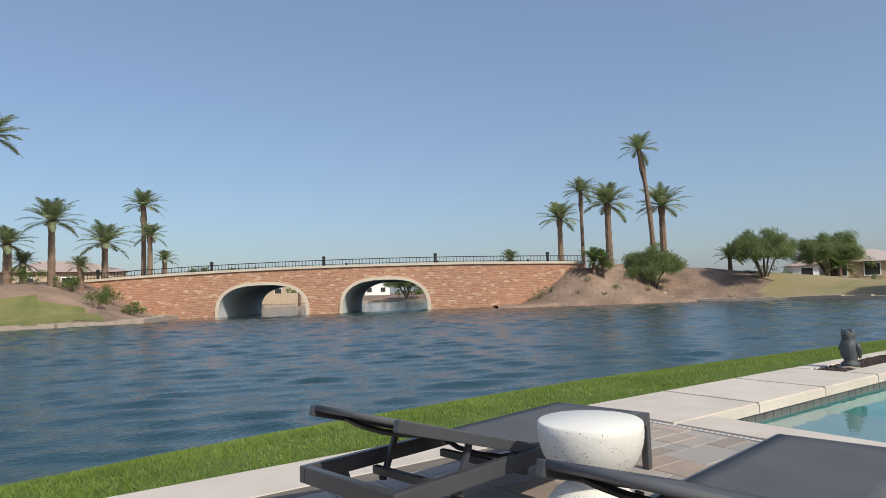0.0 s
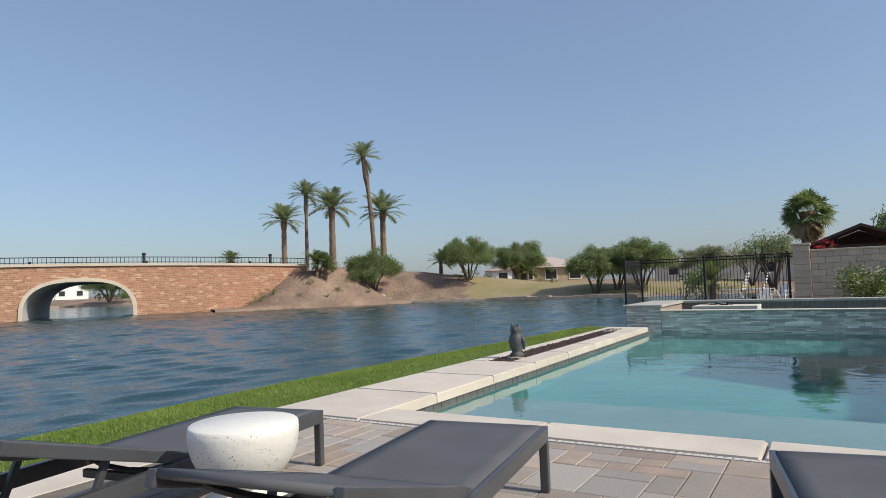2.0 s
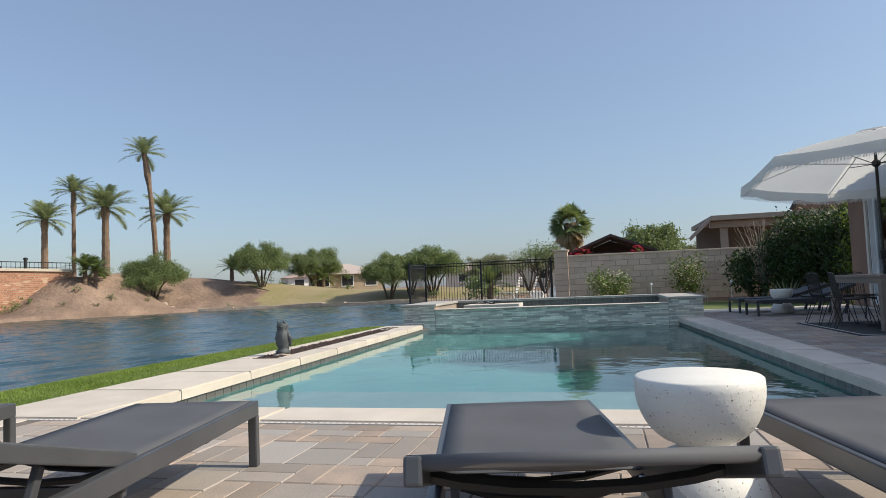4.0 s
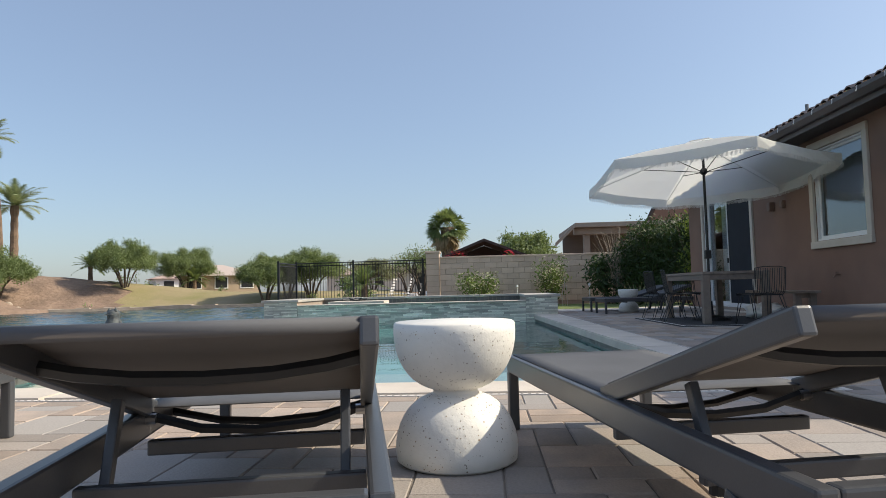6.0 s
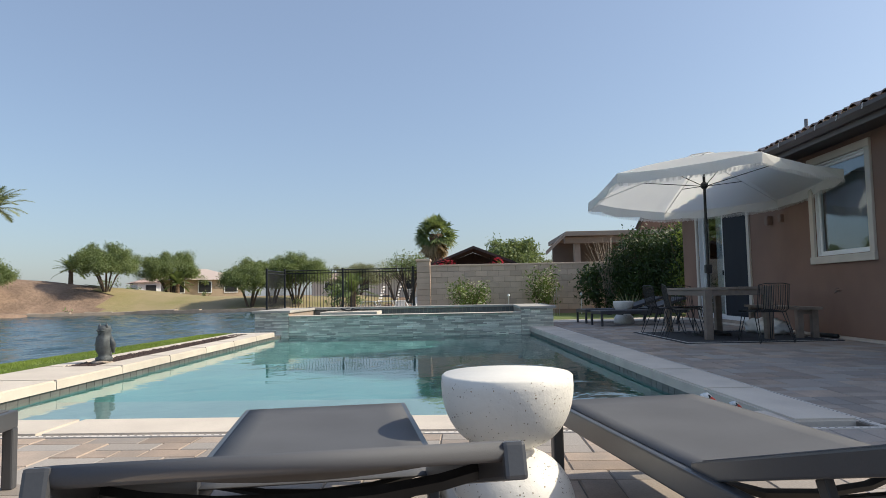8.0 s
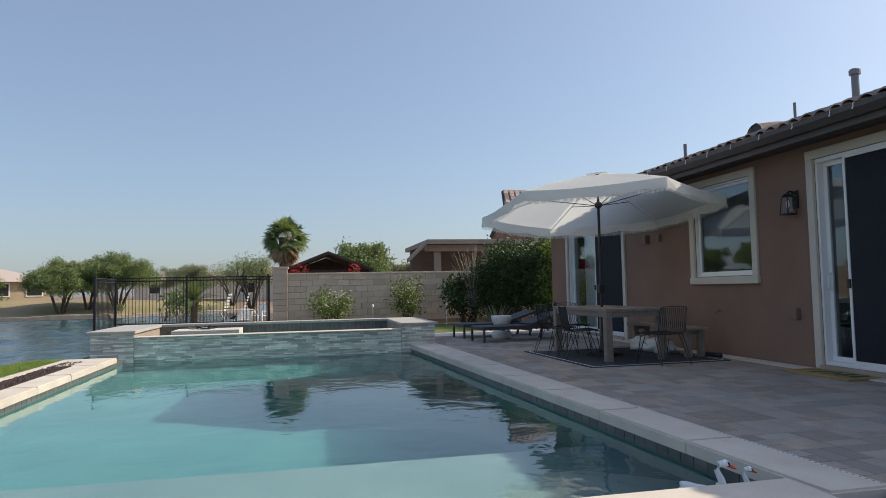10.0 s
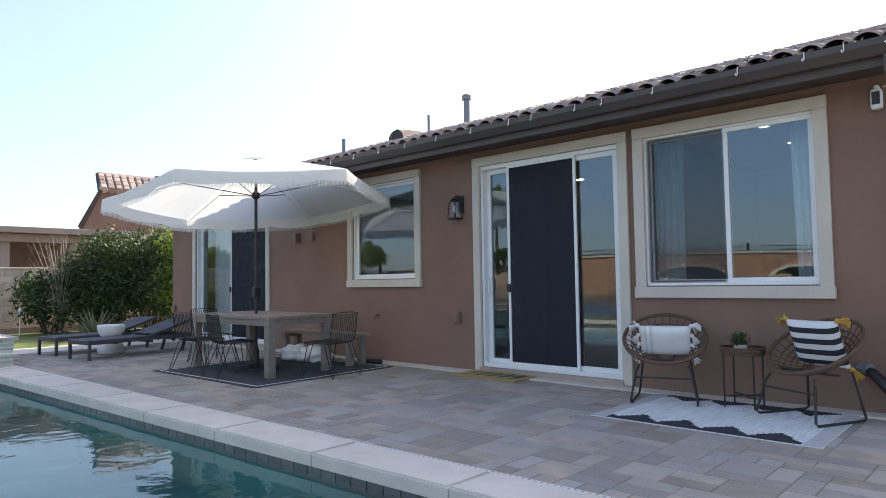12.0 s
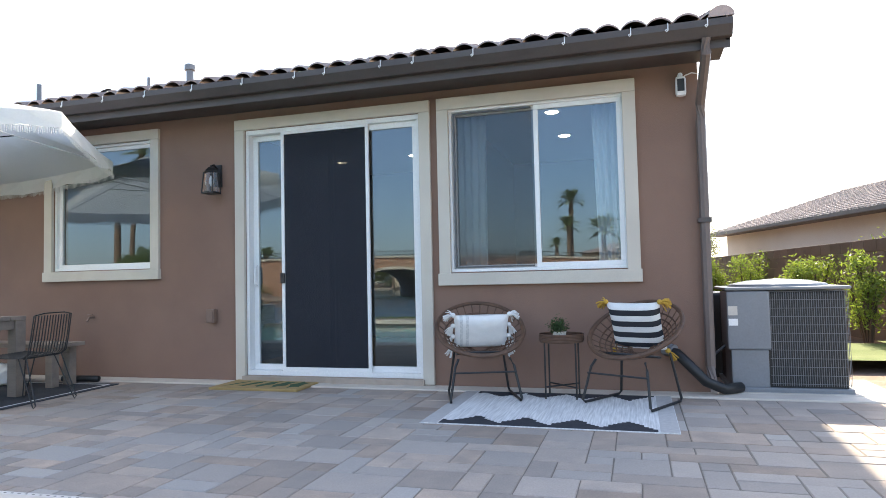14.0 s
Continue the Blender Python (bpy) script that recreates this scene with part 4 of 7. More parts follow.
for x, y, r, h, cap in ((12.15, -6.54, 0.03, 0.27, False), (15.4, -13.6, 0.09, 0.70, True), (13.75, -10.3, 0.03, 0.42, False)):
    v = thing("vent_pipe", "grey metal roof vent pipe", "vent pipe", pose(x, y, roof_z(y) + 0.02), "roof vents")
    part("pipe", lathe([(r, -0.05), (r, h)], 14), AC_PAINT, v)
    if cap:
        part("cap", lathe([(r * 1.5, h - 0.02), (r * 1.5, h + 0.1), (r * 1.1, h + 0.13)], 14), AC_PAINT, v)
ap = thing("roof_vent", "low brown roof vent box on the tiles", "roof vent", pose(13.76, -9.57, roof_z(-9.57) + 0.02))
bm = bmesh.new()
prev = None
for k in range(9):
    s = k / 8
    ring = [bm.verts.new((0.24 * math.cos(a) * (0.55 + 0.45 * s), 0.3 - 0.75 * (1 - s), -0.03 - 0.75 * (1 - s) * SLOPE * -1 + 0.2 * math.sin(a) * s ** 0.6 - 0.02)) for a in [math.pi * j / 10 for j in range(11)]]
    if prev:
        for j in range(10):
            bm.faces.new((prev[j], prev[j + 1], ring[j + 1], ring[j]))
    prev = ring
bmesh.ops.solidify(bm, geom=bm.faces[:], thickness=0.015)
part("hood", bm, ROOF_TILE, ap, smooth=True)
# black disc across the hood's opening, in place of the shade inside
part("mouth_shade", lathe([(0.0, 0.0), (0.17, 0.0), (0.17, 0.01), (0.0, 0.01)], 16), BLACK, ap).matrix_basis = pose(0, 0.27, 0.0, 90)
# small clips that hold a light string along the gutter
for x in (4.32, 4.62, 4.91, 5.45, 6.25, 6.81, 7.13, 7.70, 8.02, 8.6, 9.19, 9.77, 10.31, 10.86, 11.4, 12.01, 12.6, 13.2, 13.8, 14.4):
    c = thing("gutter_clip", "small white hanging clip on the gutter", "clip", pose(x, EAVE_Y + 0.128, 3.05), "gutter clips")
    part("hook", tube([(0, 0, 0.04), (0, 0.012, 0.03), (0, 0.012, -0.02), (0.012, 0.012, -0.034), (0.02, 0.012, -0.022), (0.01, 0.012, -0.012)], 0.005, 5), VINYL, c)

# ---- bridge over the lake ----
BC, BD, BN = Vector((33.3, 47.5, 0)), Vector((0.821, -0.571, 0)), Vector((0.571, 0.821, 0))
BRIDGE_W = 13.5


def bridge_at(s, n, z):
    return BC + BD * s + BN * n + Vector((0, 0, z))


def deck_z(s):
    """Height of the parapet's top along the bridge."""
    return 3.70 - 0.00085 * (s + 8.5) ** 2 if s > -8.5 else 3.70 - 0.00105 * (s + 8.5) ** 2


def arch_curve(s0, s1, base, top, n=20):
    """A flattened arch from one foot to the other."""
    out = [(s0, base)]
    m, h = (s0 + s1) / 2, (s1 - s0) / 2
    spring = base + 0.75
    for i in range(n + 1):
        a = math.pi * (1 - i / n)
        c, s = math.cos(a), math.sin(a)
        out.append((m + h * math.copysign(abs(c) ** 0.72, c), spring + (top - spring) * abs(s) ** 0.8))
    return out + [(s1, base)]


ARCHES = [arch_curve(-20.1, -12.34, -1.0, 2.15), arch_curve(-9.05, -1.5, -1.0, 2.28)]
bridge = thing("bridge", "low red-brown stone bridge with two pale arches", "bridge")
for side in (0.0, BRIDGE_W):
    verts, faces = [], []

    def quad(a, b, c, d):
        k = len(verts)
        verts.extend(tuple(bridge_at(s, side, z)) for s, z in (a, b, c, d))
        faces.append((k, k + 1, k + 2, k + 3))

    for a, b in ((-33.0, -27.0), (-27.0, -20.1), (-12.34, -9.05), (-1.5, 5.0), (5.0, 12.5)):
        n = 4
        for i in range(n):
            u, v = a + (b - a) * i / n, a + (b - a) * (i + 1) / n
            quad((u, -1.0), (v, -1.0), (v, deck_z(v) - 0.2), (u, deck_z(u) - 0.2))
    for arch in ARCHES:
        for (u, z0), (v, z1) in zip(arch, arch[1:]):
            if v - u > 1e-4:
                quad((u, z0), (v, z1), (v, deck_z(v) - 0.2), (u, deck_z(u) - 0.2))
    w = raw("face_wall", verts, faces, BRIDGE_STONE, bridge)
for arch in ARCHES:
    verts, faces = [], []
    for i, (s, z) in enumerate(arch):
        verts += [tuple(bridge_at(s, 0.0, z)), tuple(bridge_at(s, BRIDGE_W, z))]
        if i:
            k = 2 * i
            faces.append((k - 2, k - 1, k + 1, k))
    t = raw("vault", verts, faces, TUNNEL, bridge)
    t.data.polygons.foreach_set("use_smooth", [True] * len(faces))
    verts, faces = [], []
    m = (arch[0][0] + arch[-1][0]) / 2
    for i, (s, z) in enumerate(arch):
        o = Vector((s - m, (z + 0.2) * 1.0))
        if i in (0, len(arch) - 1):
            o = Vector((math.copysign(1, s - m), 0))
        o.normalize()
        for n, off in ((-0.12, 0), (-0.12, 0.3), (0.05, 0.3), (0.05, 0)):
            verts.append(tuple(bridge_at(s + o.x * off, n, z + o.y * off)))
        if i:
            k = 4 * i
            faces += [(k - 4 + j, k - 4 + (j + 1) % 4, k + (j + 1) % 4, k + j) for j in range(4)]
    raw("arch_ring", verts, faces, BRIDGE_TRIM, bridge)
for side, n0 in ((0, -0.14), (1, BRIDGE_W - 0.2)):
    bm = bmesh.new()
    prev = None
    for i in range(47):
        s = -33.0 + i * (45.5 / 46)
        z = deck_z(s)
        ring = [bm.verts.new(bridge_at(s, n, zz)) for n, zz in ((n0, z - 0.2), (n0, z), (n0 + 0.34, z), (n0 + 0.34, z - 0.2))]
        if prev:
            for j in range(4):
                bm.faces.new((prev[j], prev[(j + 1) % 4], ring[(j + 1) % 4], ring[j]))
        prev = ring
    part("parapet_cap", bm, BRIDGE_TRIM, bridge, "pale concrete parapet cap")
    bm = bmesh.new()
    for i in range(152):
        s = -33.0 + i * 0.3
        p = bridge_at(s, n0 + 0.17, deck_z(s))
        tube([p, p + Vector((0, 0, 0.5))], 0.022, 4, bm)
    tube([bridge_at(s, n0 + 0.17, deck_z(s) + 0.5) for s in np.linspace(-33, 12.4, 30)], 0.035, 5, bm)
    tube([bridge_at(s, n0 + 0.17, deck_z(s) + 0.1) for s in np.linspace(-33, 12.4, 30)], 0.025, 5, bm)
    tagged(part("railing", bm, BLACK, bridge, "low black picket railing"), kind="stuff")
    for s in (-30.87, -20.7, -10.68, -0.7, 9.33):
        p = bridge_at(s, n0 + 0.17, deck_z(s))
        part("rail_post", lathe([(0.12, 0), (0.12, 0.66), (0.16, 0.68), (0.16, 0.78), (0.10, 0.84), (0.0, 0.86)], 8, centre=p), BLACK, bridge)
bm = bmesh.new()
prev = None
for i in range(24):
    s = -33.0 + i * (45.5 / 23)
    ring = [bm.verts.new(bridge_at(s, n, deck_z(s) - 0.45)) for n in (0.05, BRIDGE_W - 0.05)]
    if prev:
        bm.faces.new((prev[0], prev[1], ring[1], ring[0]))
    prev = ring
part("roadway", bm, COPING, bridge)


# ---- plants ----
def palm(x, y, z0, zc, r, trunk=0.26, lean=(0, 0), fronds=34, leaf=PALM_LEAF, label="tall date palm with a feathery grey-green crown", knob=None, seed=0, skirt=0):
    rnd = random.Random(seed * 97 + int(x * 10) + int(y * 7))
    t = thing("palm_tree", label, "palm tree", pose(x, y, z0), "palm trees")
    h = zc - z0
    path, tap = [], []
    for i in range(13):
        s = i / 12
        path.append((lean[0] * s * s, lean[1] * s * s, -0.5 + (h + 0.5) * s))
        k = trunk * 0.8 * (1.25 - 0.35 * s) * (1.0 + 0.1 * (i % 2))
        if s > 0.86:
            k *= 1.25
        if knob and abs(s - knob) < 0.045:
            k *= 1.7
        tap.append(k)
    part("trunk", tube(path, trunk, 9, taper=tap), PALM_BARK, t)
    c = Vector((lean[0], lean[1], h - 0.05))
    v, f = [], []
    for i in range(fronds):
        az = i * 2.399 + rnd.uniform(-0.3, 0.3)
        el = -0.3 + 1.8 * ((i + 0.5) / fronds) ** 0.7 + rnd.uniform(-0.12, 0.12)
        L = r * rnd.uniform(0.88, 1.18) * (0.8 if el > 1.1 else 1.0)
        d = Vector((math.cos(az), math.sin(az), 0))
        side = Vector((-d.y, d.x, 0))
        p, ang, pts = c.copy(), el, []
        n = 13
        for k in range(n + 1):
            pts.append((p.copy(), (d * math.cos(ang) + Vector((0, 0, math.sin(ang))))))
            p = p + pts[-1][1] * (L / n)
            ang -= 0.085 * (0.35 + k / n)
        for k in range(1, n + 1):
            q, dr = pts[k]
            up = side.cross(dr).normalized()
            ll = r * 0.27 * math.sin(math.pi * (0.12 + 0.86 * k / (n + 1))) + 0.05
            wd = L / n * 0.45
            b = pts[k - 1][0]
            for sg in (-1, 1):
                for m in (0.0, 0.33, 0.66):
                    a = b.lerp(q, m)
                    tip = a + (side * sg * 0.75 + dr * 0.75 + up * (0.22 - 0.35 * rnd.random())) * ll
                    j = len(v)
                    v += [tuple(a), tuple(a + dr * wd), tuple(tip)]
                    f.append((j, j + 1, j + 2))
            j = len(v)
            v += [tuple(b - side * 0.02), tuple(b + side * 0.02), tuple(q)]
            f.append((j, j + 1, j + 2))
    raw("crown", v, f, leaf, t)
    if skirt:
        v, f = [], []
        for i in range(skirt):
            az = rnd.uniform(0, 6.28)
            d = Vector((math.cos(az), math.sin(az), 0))
            s = Vector((-d.y, d.x, 0)) * rnd.uniform(0.05, 0.14)
            a = c + d * 0.15 + Vector((0, 0, -rnd.uniform(0, 0.3)))
            b = a + d * rnd.uniform(0.25, 0.7) + Vector((0, 0, -rnd.uniform(0.5, 1.1)))
            j = len(v)
            v += [tuple(a), tuple(b + s), tuple(b - s)]
            f.append((j, j + 1, j + 2))
        raw("dry_skirt", v, f, DRY_LEAF, t)
    return t


def fan_palm(x, y, z0, zc, r, seed=1):
    """A fan palm: stalks that end in pleated round leaves, dry ones hanging below."""
    rnd = random.Random(seed)
    t = thing("fan_palm", "fan palm with a shaggy skirt of dry leaves", "palm tree", pose(x, y, z0), "palm trees")
    h = zc - z0
    part("trunk", tube([(0, 0, -0.5), (0, 0, h * 0.5), (0, 0, h)], 0.3, 10, taper=[0.36, 0.3, 0.34]), PALM_BARK, t)
    for nm, count, mat, lo, hi, L in (("crown", 70, FAN_LEAF, -0.45, 1.5, 1.0), ("dry_skirt", 46, DRY_LEAF, -1.45, -0.75, 1.05)):
        v, f = [], []
        for i in range(count):
            az, el = i * 2.399, lo + (hi - lo) * ((i * 0.7548) % 1.0)
            d = Vector((math.cos(az) * math.cos(el), math.sin(az) * math.cos(el), math.sin(el)))
            side = Vector((-math.sin(az), math.cos(az), 0))
            up = side.cross(d)
            roll = rnd.uniform(-0.9, 0.9)
            side, up = side * math.cos(roll) + up * math.sin(roll), up * math.cos(roll) - side * math.sin(roll)
            b = Vector((0, 0, h)) + d * r * 0.52 * L * rnd.uniform(0.7, 1.15)
            j = len(v)
            v += [(0, 0, h), tuple(b + side * 0.02), tuple(b - side * 0.02)]
            f.append((j, j + 1, j + 2))
            n = 15
            for k in range(n):
                a0 = -1.5 + 3.0 * k / (n - 1)
                ray = d * math.cos(a0) + side * math.sin(a0)
                e = b + ray * r * 0.46 * L * rnd.uniform(0.75, 1.15) - up * 0.03 + Vector((0, 0, -0.16 * r * abs(math.sin(a0)) - 0.08 * r))
                w = (side * math.cos(a0) - d * math.sin(a0)) * r * 0.03
                mid = b.lerp(e, 0.6)
                j = len(v)
                v += [tuple(b), tuple(mid + w), tuple(e), tuple(mid - w)]
                f.append((j, j + 1, j + 2, j + 3))
        raw(nm, v, f, mat, t)
    return t


def foliage(rnd, clumps, per, size, flat=0.8):
    """Many small leaves gathered in clumps, each a centre and a radius."""
    v, f = [], []
    for c, rad in clumps:
        n = int(per * rad * rad)
        for i in range(n):
            d = Vector((rnd.gauss(0, 1), rnd.gauss(0, 1), rnd.gauss(0, 1))).normalized() * rad * (0.2 + 1.0 * rnd.random() ** 0.8) * (1.4 if rnd.random() < 0.16 else 1.0)
            p = c + Vector((d.x, d.y, d.z * flat))
            a = Vector((rnd.uniform(-1, 1), rnd.uniform(-1, 1), rnd.uniform(-0.6, 0.9))).normalized()
            b = a.orthogonal().normalized()
            b.rotate(Matrix.Rotation(rnd.uniform(0, 6.28), 3, a))
            s = size * rnd.uniform(0.6, 1.4)
            k = len(v)
            cr = a.cross(b)
            v += [tuple(p - b * s), tuple(p + cr * s * 0.34), tuple(p + b * s), tuple(p - cr * s * 0.34)]
            f.append((k, k + 1, k + 2, k + 3))
    return v, f


def tree(x, y, z0, w, h, leaf=MESQUITE, label="spreading mesquite tree with fine olive leaves", per=1500, size=0.072, stems=5, seed=0, name="tree"):
    rnd = random.Random(seed * 31 + int(x * 3) + int(y * 5))
    t = thing(name, label, "tree", pose(x, y, z0), "bank trees")
    clumps, limbs = [], bmesh.new()
    for i in range(stems):
        az = i * 6.283 / stems + rnd.uniform(-0.5, 0.5)
        d = Vector((math.cos(az), math.sin(az), 0))
        p0 = Vector((d.x * 0.1, d.y * 0.1, -0.3))
        p1 = d * w * 0.12 + Vector((0, 0, h * 0.28))
        p2 = d * w * 0.24 + Vector((0, 0, h * 0.52))
        tube([p0, p1, p2], 0.1, 6, limbs, taper=[0.04 * h * 0.6, 0.03 * h * 0.6, 0.018 * h * 0.6])
        for k in range(8):
            a2, q = az + rnd.uniform(-1.2, 1.2), 0.12 + 0.36 * rnd.random() ** 0.7
            e = Vector((math.cos(a2), math.sin(a2), 0)) * w * q + Vector((0, 0, h * (0.26 + 0.62 * math.sqrt(1 - (q / 0.52) ** 2) * rnd.uniform(0.35, 1.08))))
            tube([p1.lerp(p2, 0.2 + 0.1 * k), p2.lerp(e, 0.5) + Vector((0, 0, 0.1)), e], 0.05, 5, limbs, taper=[0.016 * h * 0.6, 0.011 * h * 0.6, 0.004 * h])
            clumps.append((e, h * rnd.uniform(0.10, 0.15)))
            clumps.append((p2.lerp(e, 0.55) + Vector((rnd.uniform(-0.3, 0.3), rnd.uniform(-0.3, 0.3), rnd.uniform(0.0, 0.12) * h)), h * rnd.uniform(0.09, 0.14)))
            clumps.append((e + Vector((rnd.uniform(-1, 1) * w * 0.12, rnd.uniform(-1, 1) * w * 0.12, rnd.uniform(-0.06, 0.1) * h)), h * rnd.uniform(0.06, 0.11)))
    part("trunk", limbs, BARK, t)
    v, f = foliage(rnd, clumps, per, size)
    raw("crown", v, f, leaf, t)
    return t


def bush(x, y, z0, w, h, leaf=HEDGE, label="rounded green bush", per=700, size=0.07, seed=0, petals=None, n=9, name="bush", group="bushes", count=70):
    rnd = random.Random(seed * 17 + int(x * 11) + int(y * 13))
    t = thing(name, label, "bush", pose(x, y, z0), group)
    clumps, stems = [], bmesh.new()
    for i in range(n):
        az = rnd.uniform(0, 6.28)
        e = Vector((math.cos(az) * w * 0.34 * rnd.random() ** 0.5, math.sin(az) * w * 0.34 * rnd.random() ** 0.5, h * rnd.uniform(0.2, 0.82)))
        clumps.append((e, min(w, h) * rnd.uniform(0.18, 0.3)))
        tube([(e.x * 0.2, e.y * 0.2, -0.1), (e.x * 0.6, e.y * 0.6, e.z * 0.5), tuple(e)], 0.012, 4, stems)
    part("woody_base", stems, BARK, t)
    v, f = foliage(rnd, clumps, per, size)
    raw("leaves", v, f, leaf, t)
    if petals:
        v, f = [], []
        for i in range(count):
            c, rad = rnd.choice(clumps)
            d = Vector((rnd.gauss(0, 1), rnd.gauss(0, 1), rnd.gauss(0, 1))).normalized() * rad
            p = c + d
            for k in range(5):
                a = k * 1.2566
                u, w2 = Vector((math.cos(a), math.sin(a), 0.5)) * size * 0.6, Vector((-math.sin(a), math.cos(a), 0)) * size * 0.25
                j = len(v)
                v += [tuple(p), tuple(p + u + w2), tuple(p + u - w2)]
                f.append((j, j + 1, j + 2))
        raw("blossoms", v, f, petals, t)
    return t


def embankment_z(sl, n):
    """Height of the sandy slope that laps the bridge's end."""
    k = min(1.0, max(0.0, (sl - 6.2) / 6.4))
    f = min(1.0, max(0.0, (21.0 - sl) / 5.5))
    f = f * f * (3 - 2 * f)
    k = k * k * (3 - 2 * k)
    return -0.45 + (0.13 + 3.05 * k * f * max(0.0, 1 + n / 4.4)) + 0.16 * noise.noise((sl * 0.5, n * 0.5, 3)) * min(1, k * 2)


SN, NN = [4.4 + 0.5 * i for i in range(34)], [-4.4 + 0.4 * j for j in range(12)]
verts = [tuple(bridge_at(a, b, embankment_z(a, b) if b > -4.3 else -0.9)) for b in NN for a in SN]
faces = [(j * 34 + i, j * 34 + i + 1, (j + 1) * 34 + i + 1, (j + 1) * 34 + i) for j in range(11) for i in range(33)]
emb = tagged(raw("embankment", verts, faces, GROUND), "sandy slope lapping against the end of the bridge", "ground", kind="structure")
emb.data.polygons.foreach_set("use_smooth", [True] * len(faces))
for i, (a, b, w, h) in enumerate(((8.2, -1.2, 1.8, 0.9), (9.2, -1.0, 1.3, 0.7), (11.2, -3.0, 0.9, 0.4), (14.6, -2.8, 1.2, 0.6), (12.4, -1.8, 1.0, 0.5), (16.2, -1.6, 1.6, 0.8), (13.4, -3.4, 0.7, 0.35), (17.4, -2.6, 1.0, 0.5))):
    p = bridge_at(a, b, embankment_z(a, b) - 0.05)
    bush(p.x, p.y, p.z, w, h, MESQUITE, "dry olive shrub on the sandy slope by the bridge", 260, 0.09, 70 + i, name="shrub", group="bank shrubs")
for i, (a, b) in enumerate(((13.2, -0.9), (13.9, -1.2))):
    p = bridge_at(a, b, embankment_z(a, b) - 0.05)
    palm(p.x, p.y, p.z, p.z + 1.3, 1.5, 0.2, seed=7 + i, fronds=30, leaf=FAN_LEAF, label="short bushy young palm on the bank")
# palms on the far mound
palm(45.8, 45.3, ground_z(45.8, 45.3), 7.8, 2.3, 0.3, seed=1, label="date palm with a wide drooping crown")
palm(50.2, 46.5, ground_z(50.2, 46.5), 10.9, 2.0, 0.2, seed=2, knob=0.8, label="slim tall palm with a dark knot under its crown")
palm(48.9, 41.9, ground_z(48.9, 41.9), 9.0, 2.6, 0.36, seed=3, label="stout date palm with a dense feathery crown", fronds=42)
palm(53.1, 40.0, ground_z(53.1, 40), 14.4, 2.2, 0.25, lean=(-0.6, 0.7), seed=4, knob=0.83, fronds=24, label="very tall leaning palm with a knotted neck")
palm(55.2, 40.4, ground_z(55.2, 40.4), 8.9, 2.7, 0.36, seed=5, label="date palm with long arching fronds")
palm(46.1, 53.2, 2.6, 4.3, 1.5, 0.3, seed=6, label="low young palm behind the bridge")
for x, y, r, seed in ((47.8, 41.6, 1.3, 9), (57.6, 34.9, 1.6, 10), (64.5, 28.3, 1.7, 11)):
    g = ground_z(x, y)
    palm(x, y, g, g + 1.2, r, 0.22, seed=seed, fronds=26, leaf=FAN_LEAF, label="short bushy young palm on the bank")
# palms on the left bank
palm(0.0, 58.2, ground_z(0.0, 58.2), 13.7, 2.4, 0.3, seed=12, label="tall palm with a ragged crown")
palm(4.1, 60.1, ground_z(4.1, 60.1), 7.7, 2.4, 0.3, seed=13, label="date palm with drooping side fronds")
palm(8.6, 65.7, ground_z(8.6, 65.7), 6.5, 2.6, 0.32, seed=14, label="low date palm with a wide flat crown")
palm(12.8, 71.1, 2.6, 10.8, 2.2, 0.26, seed=15, knob=0.85, label="tall slim palm with a dark knotted neck")
palm(13.0, 69.0, 2.6, 7.5, 1.8, 0.28, seed=16, label="palm with a stiff upright crown")
palm(14.7, 70.7, 2.6, 5.3, 1.4, 0.28, seed=17, label="short palm with a rounded crown")
palm(1.2, 62.2, ground_z(1.2, 62.2), 6.0, 2.0, 0.36, seed=18, label="stout palm with an upright crown")
palm(2.3, 64.2, ground_z(2.3, 64.2), 4.6, 1.4, 0.3, seed=19, label="short palm with grey fronds")
palm(6.3, 61.9, ground_z(6.3, 61.9), 4.2, 1.2, 0.3, seed=20, label="short palm with a tufted crown")
for i, (x, y, z, r) in enumerate(((18.6, 75.0, 3.2, 1.2), (19.9, 75.4, 3.3, 1.2), (23.5, 77.0, 3.3, 1.1), (26.5, 78.0, 3.2, 0.9), (33, 80, 3.2, 1.0), (40, 78, 3.4, 0.9))):
    palm(x, y, 0.2, z + 0.6, r, 0.2, seed=21 + i, fronds=22, label="small palm showing above the bridge")

# trees on the far banks
tree(48.9, 37.2, ground_z(48.9, 37.2), 5.4, 4.7, seed=1)
tree(56.5, 31.0, ground_z(56.5, 31.0), 6.2, 4.6, seed=2)
tree(66.0, 29.7, ground_z(66, 29.7), 7.2, 4.8, seed=3, stems=5)
tree(55.8, 18.0, ground_z(55.8, 18), 4.8, 4.4, seed=4)
tree(58.0, 14.6, ground_z(58, 14.6), 6.4, 4.8, seed=5, stems=5)
tree(57.5, 16.6, ground_z(57.5, 16.6), 5.0, 4.5, seed=55, stems=5)
tree(74.6, 11.8, 0.5, 5.5, 4.2, leaf=PALE_LEAF, label="pale grey-green desert tree", seed=6)
tree(60.0, 6.0, 0.4, 5.5, 3.9, leaf=PALE_LEAF, label="thin pale desert tree behind the fence", seed=7, per=150)
tree(46.0, 3.4, 0.3, 4.2, 3.8, label="airy olive tree behind the fence", seed=8, per=170)
tree(45.8, -3.6, 0.3, 4.4, 4.4, leaf=FAN_LEAF, label="bright green leafy tree behind the block wall", seed=9, per=600, size=0.11)
tree(48.0, -8.0, 0.3, 5.0, 3.4, leaf=PALE_LEAF, label="pale grey tree behind the block wall", seed=10)
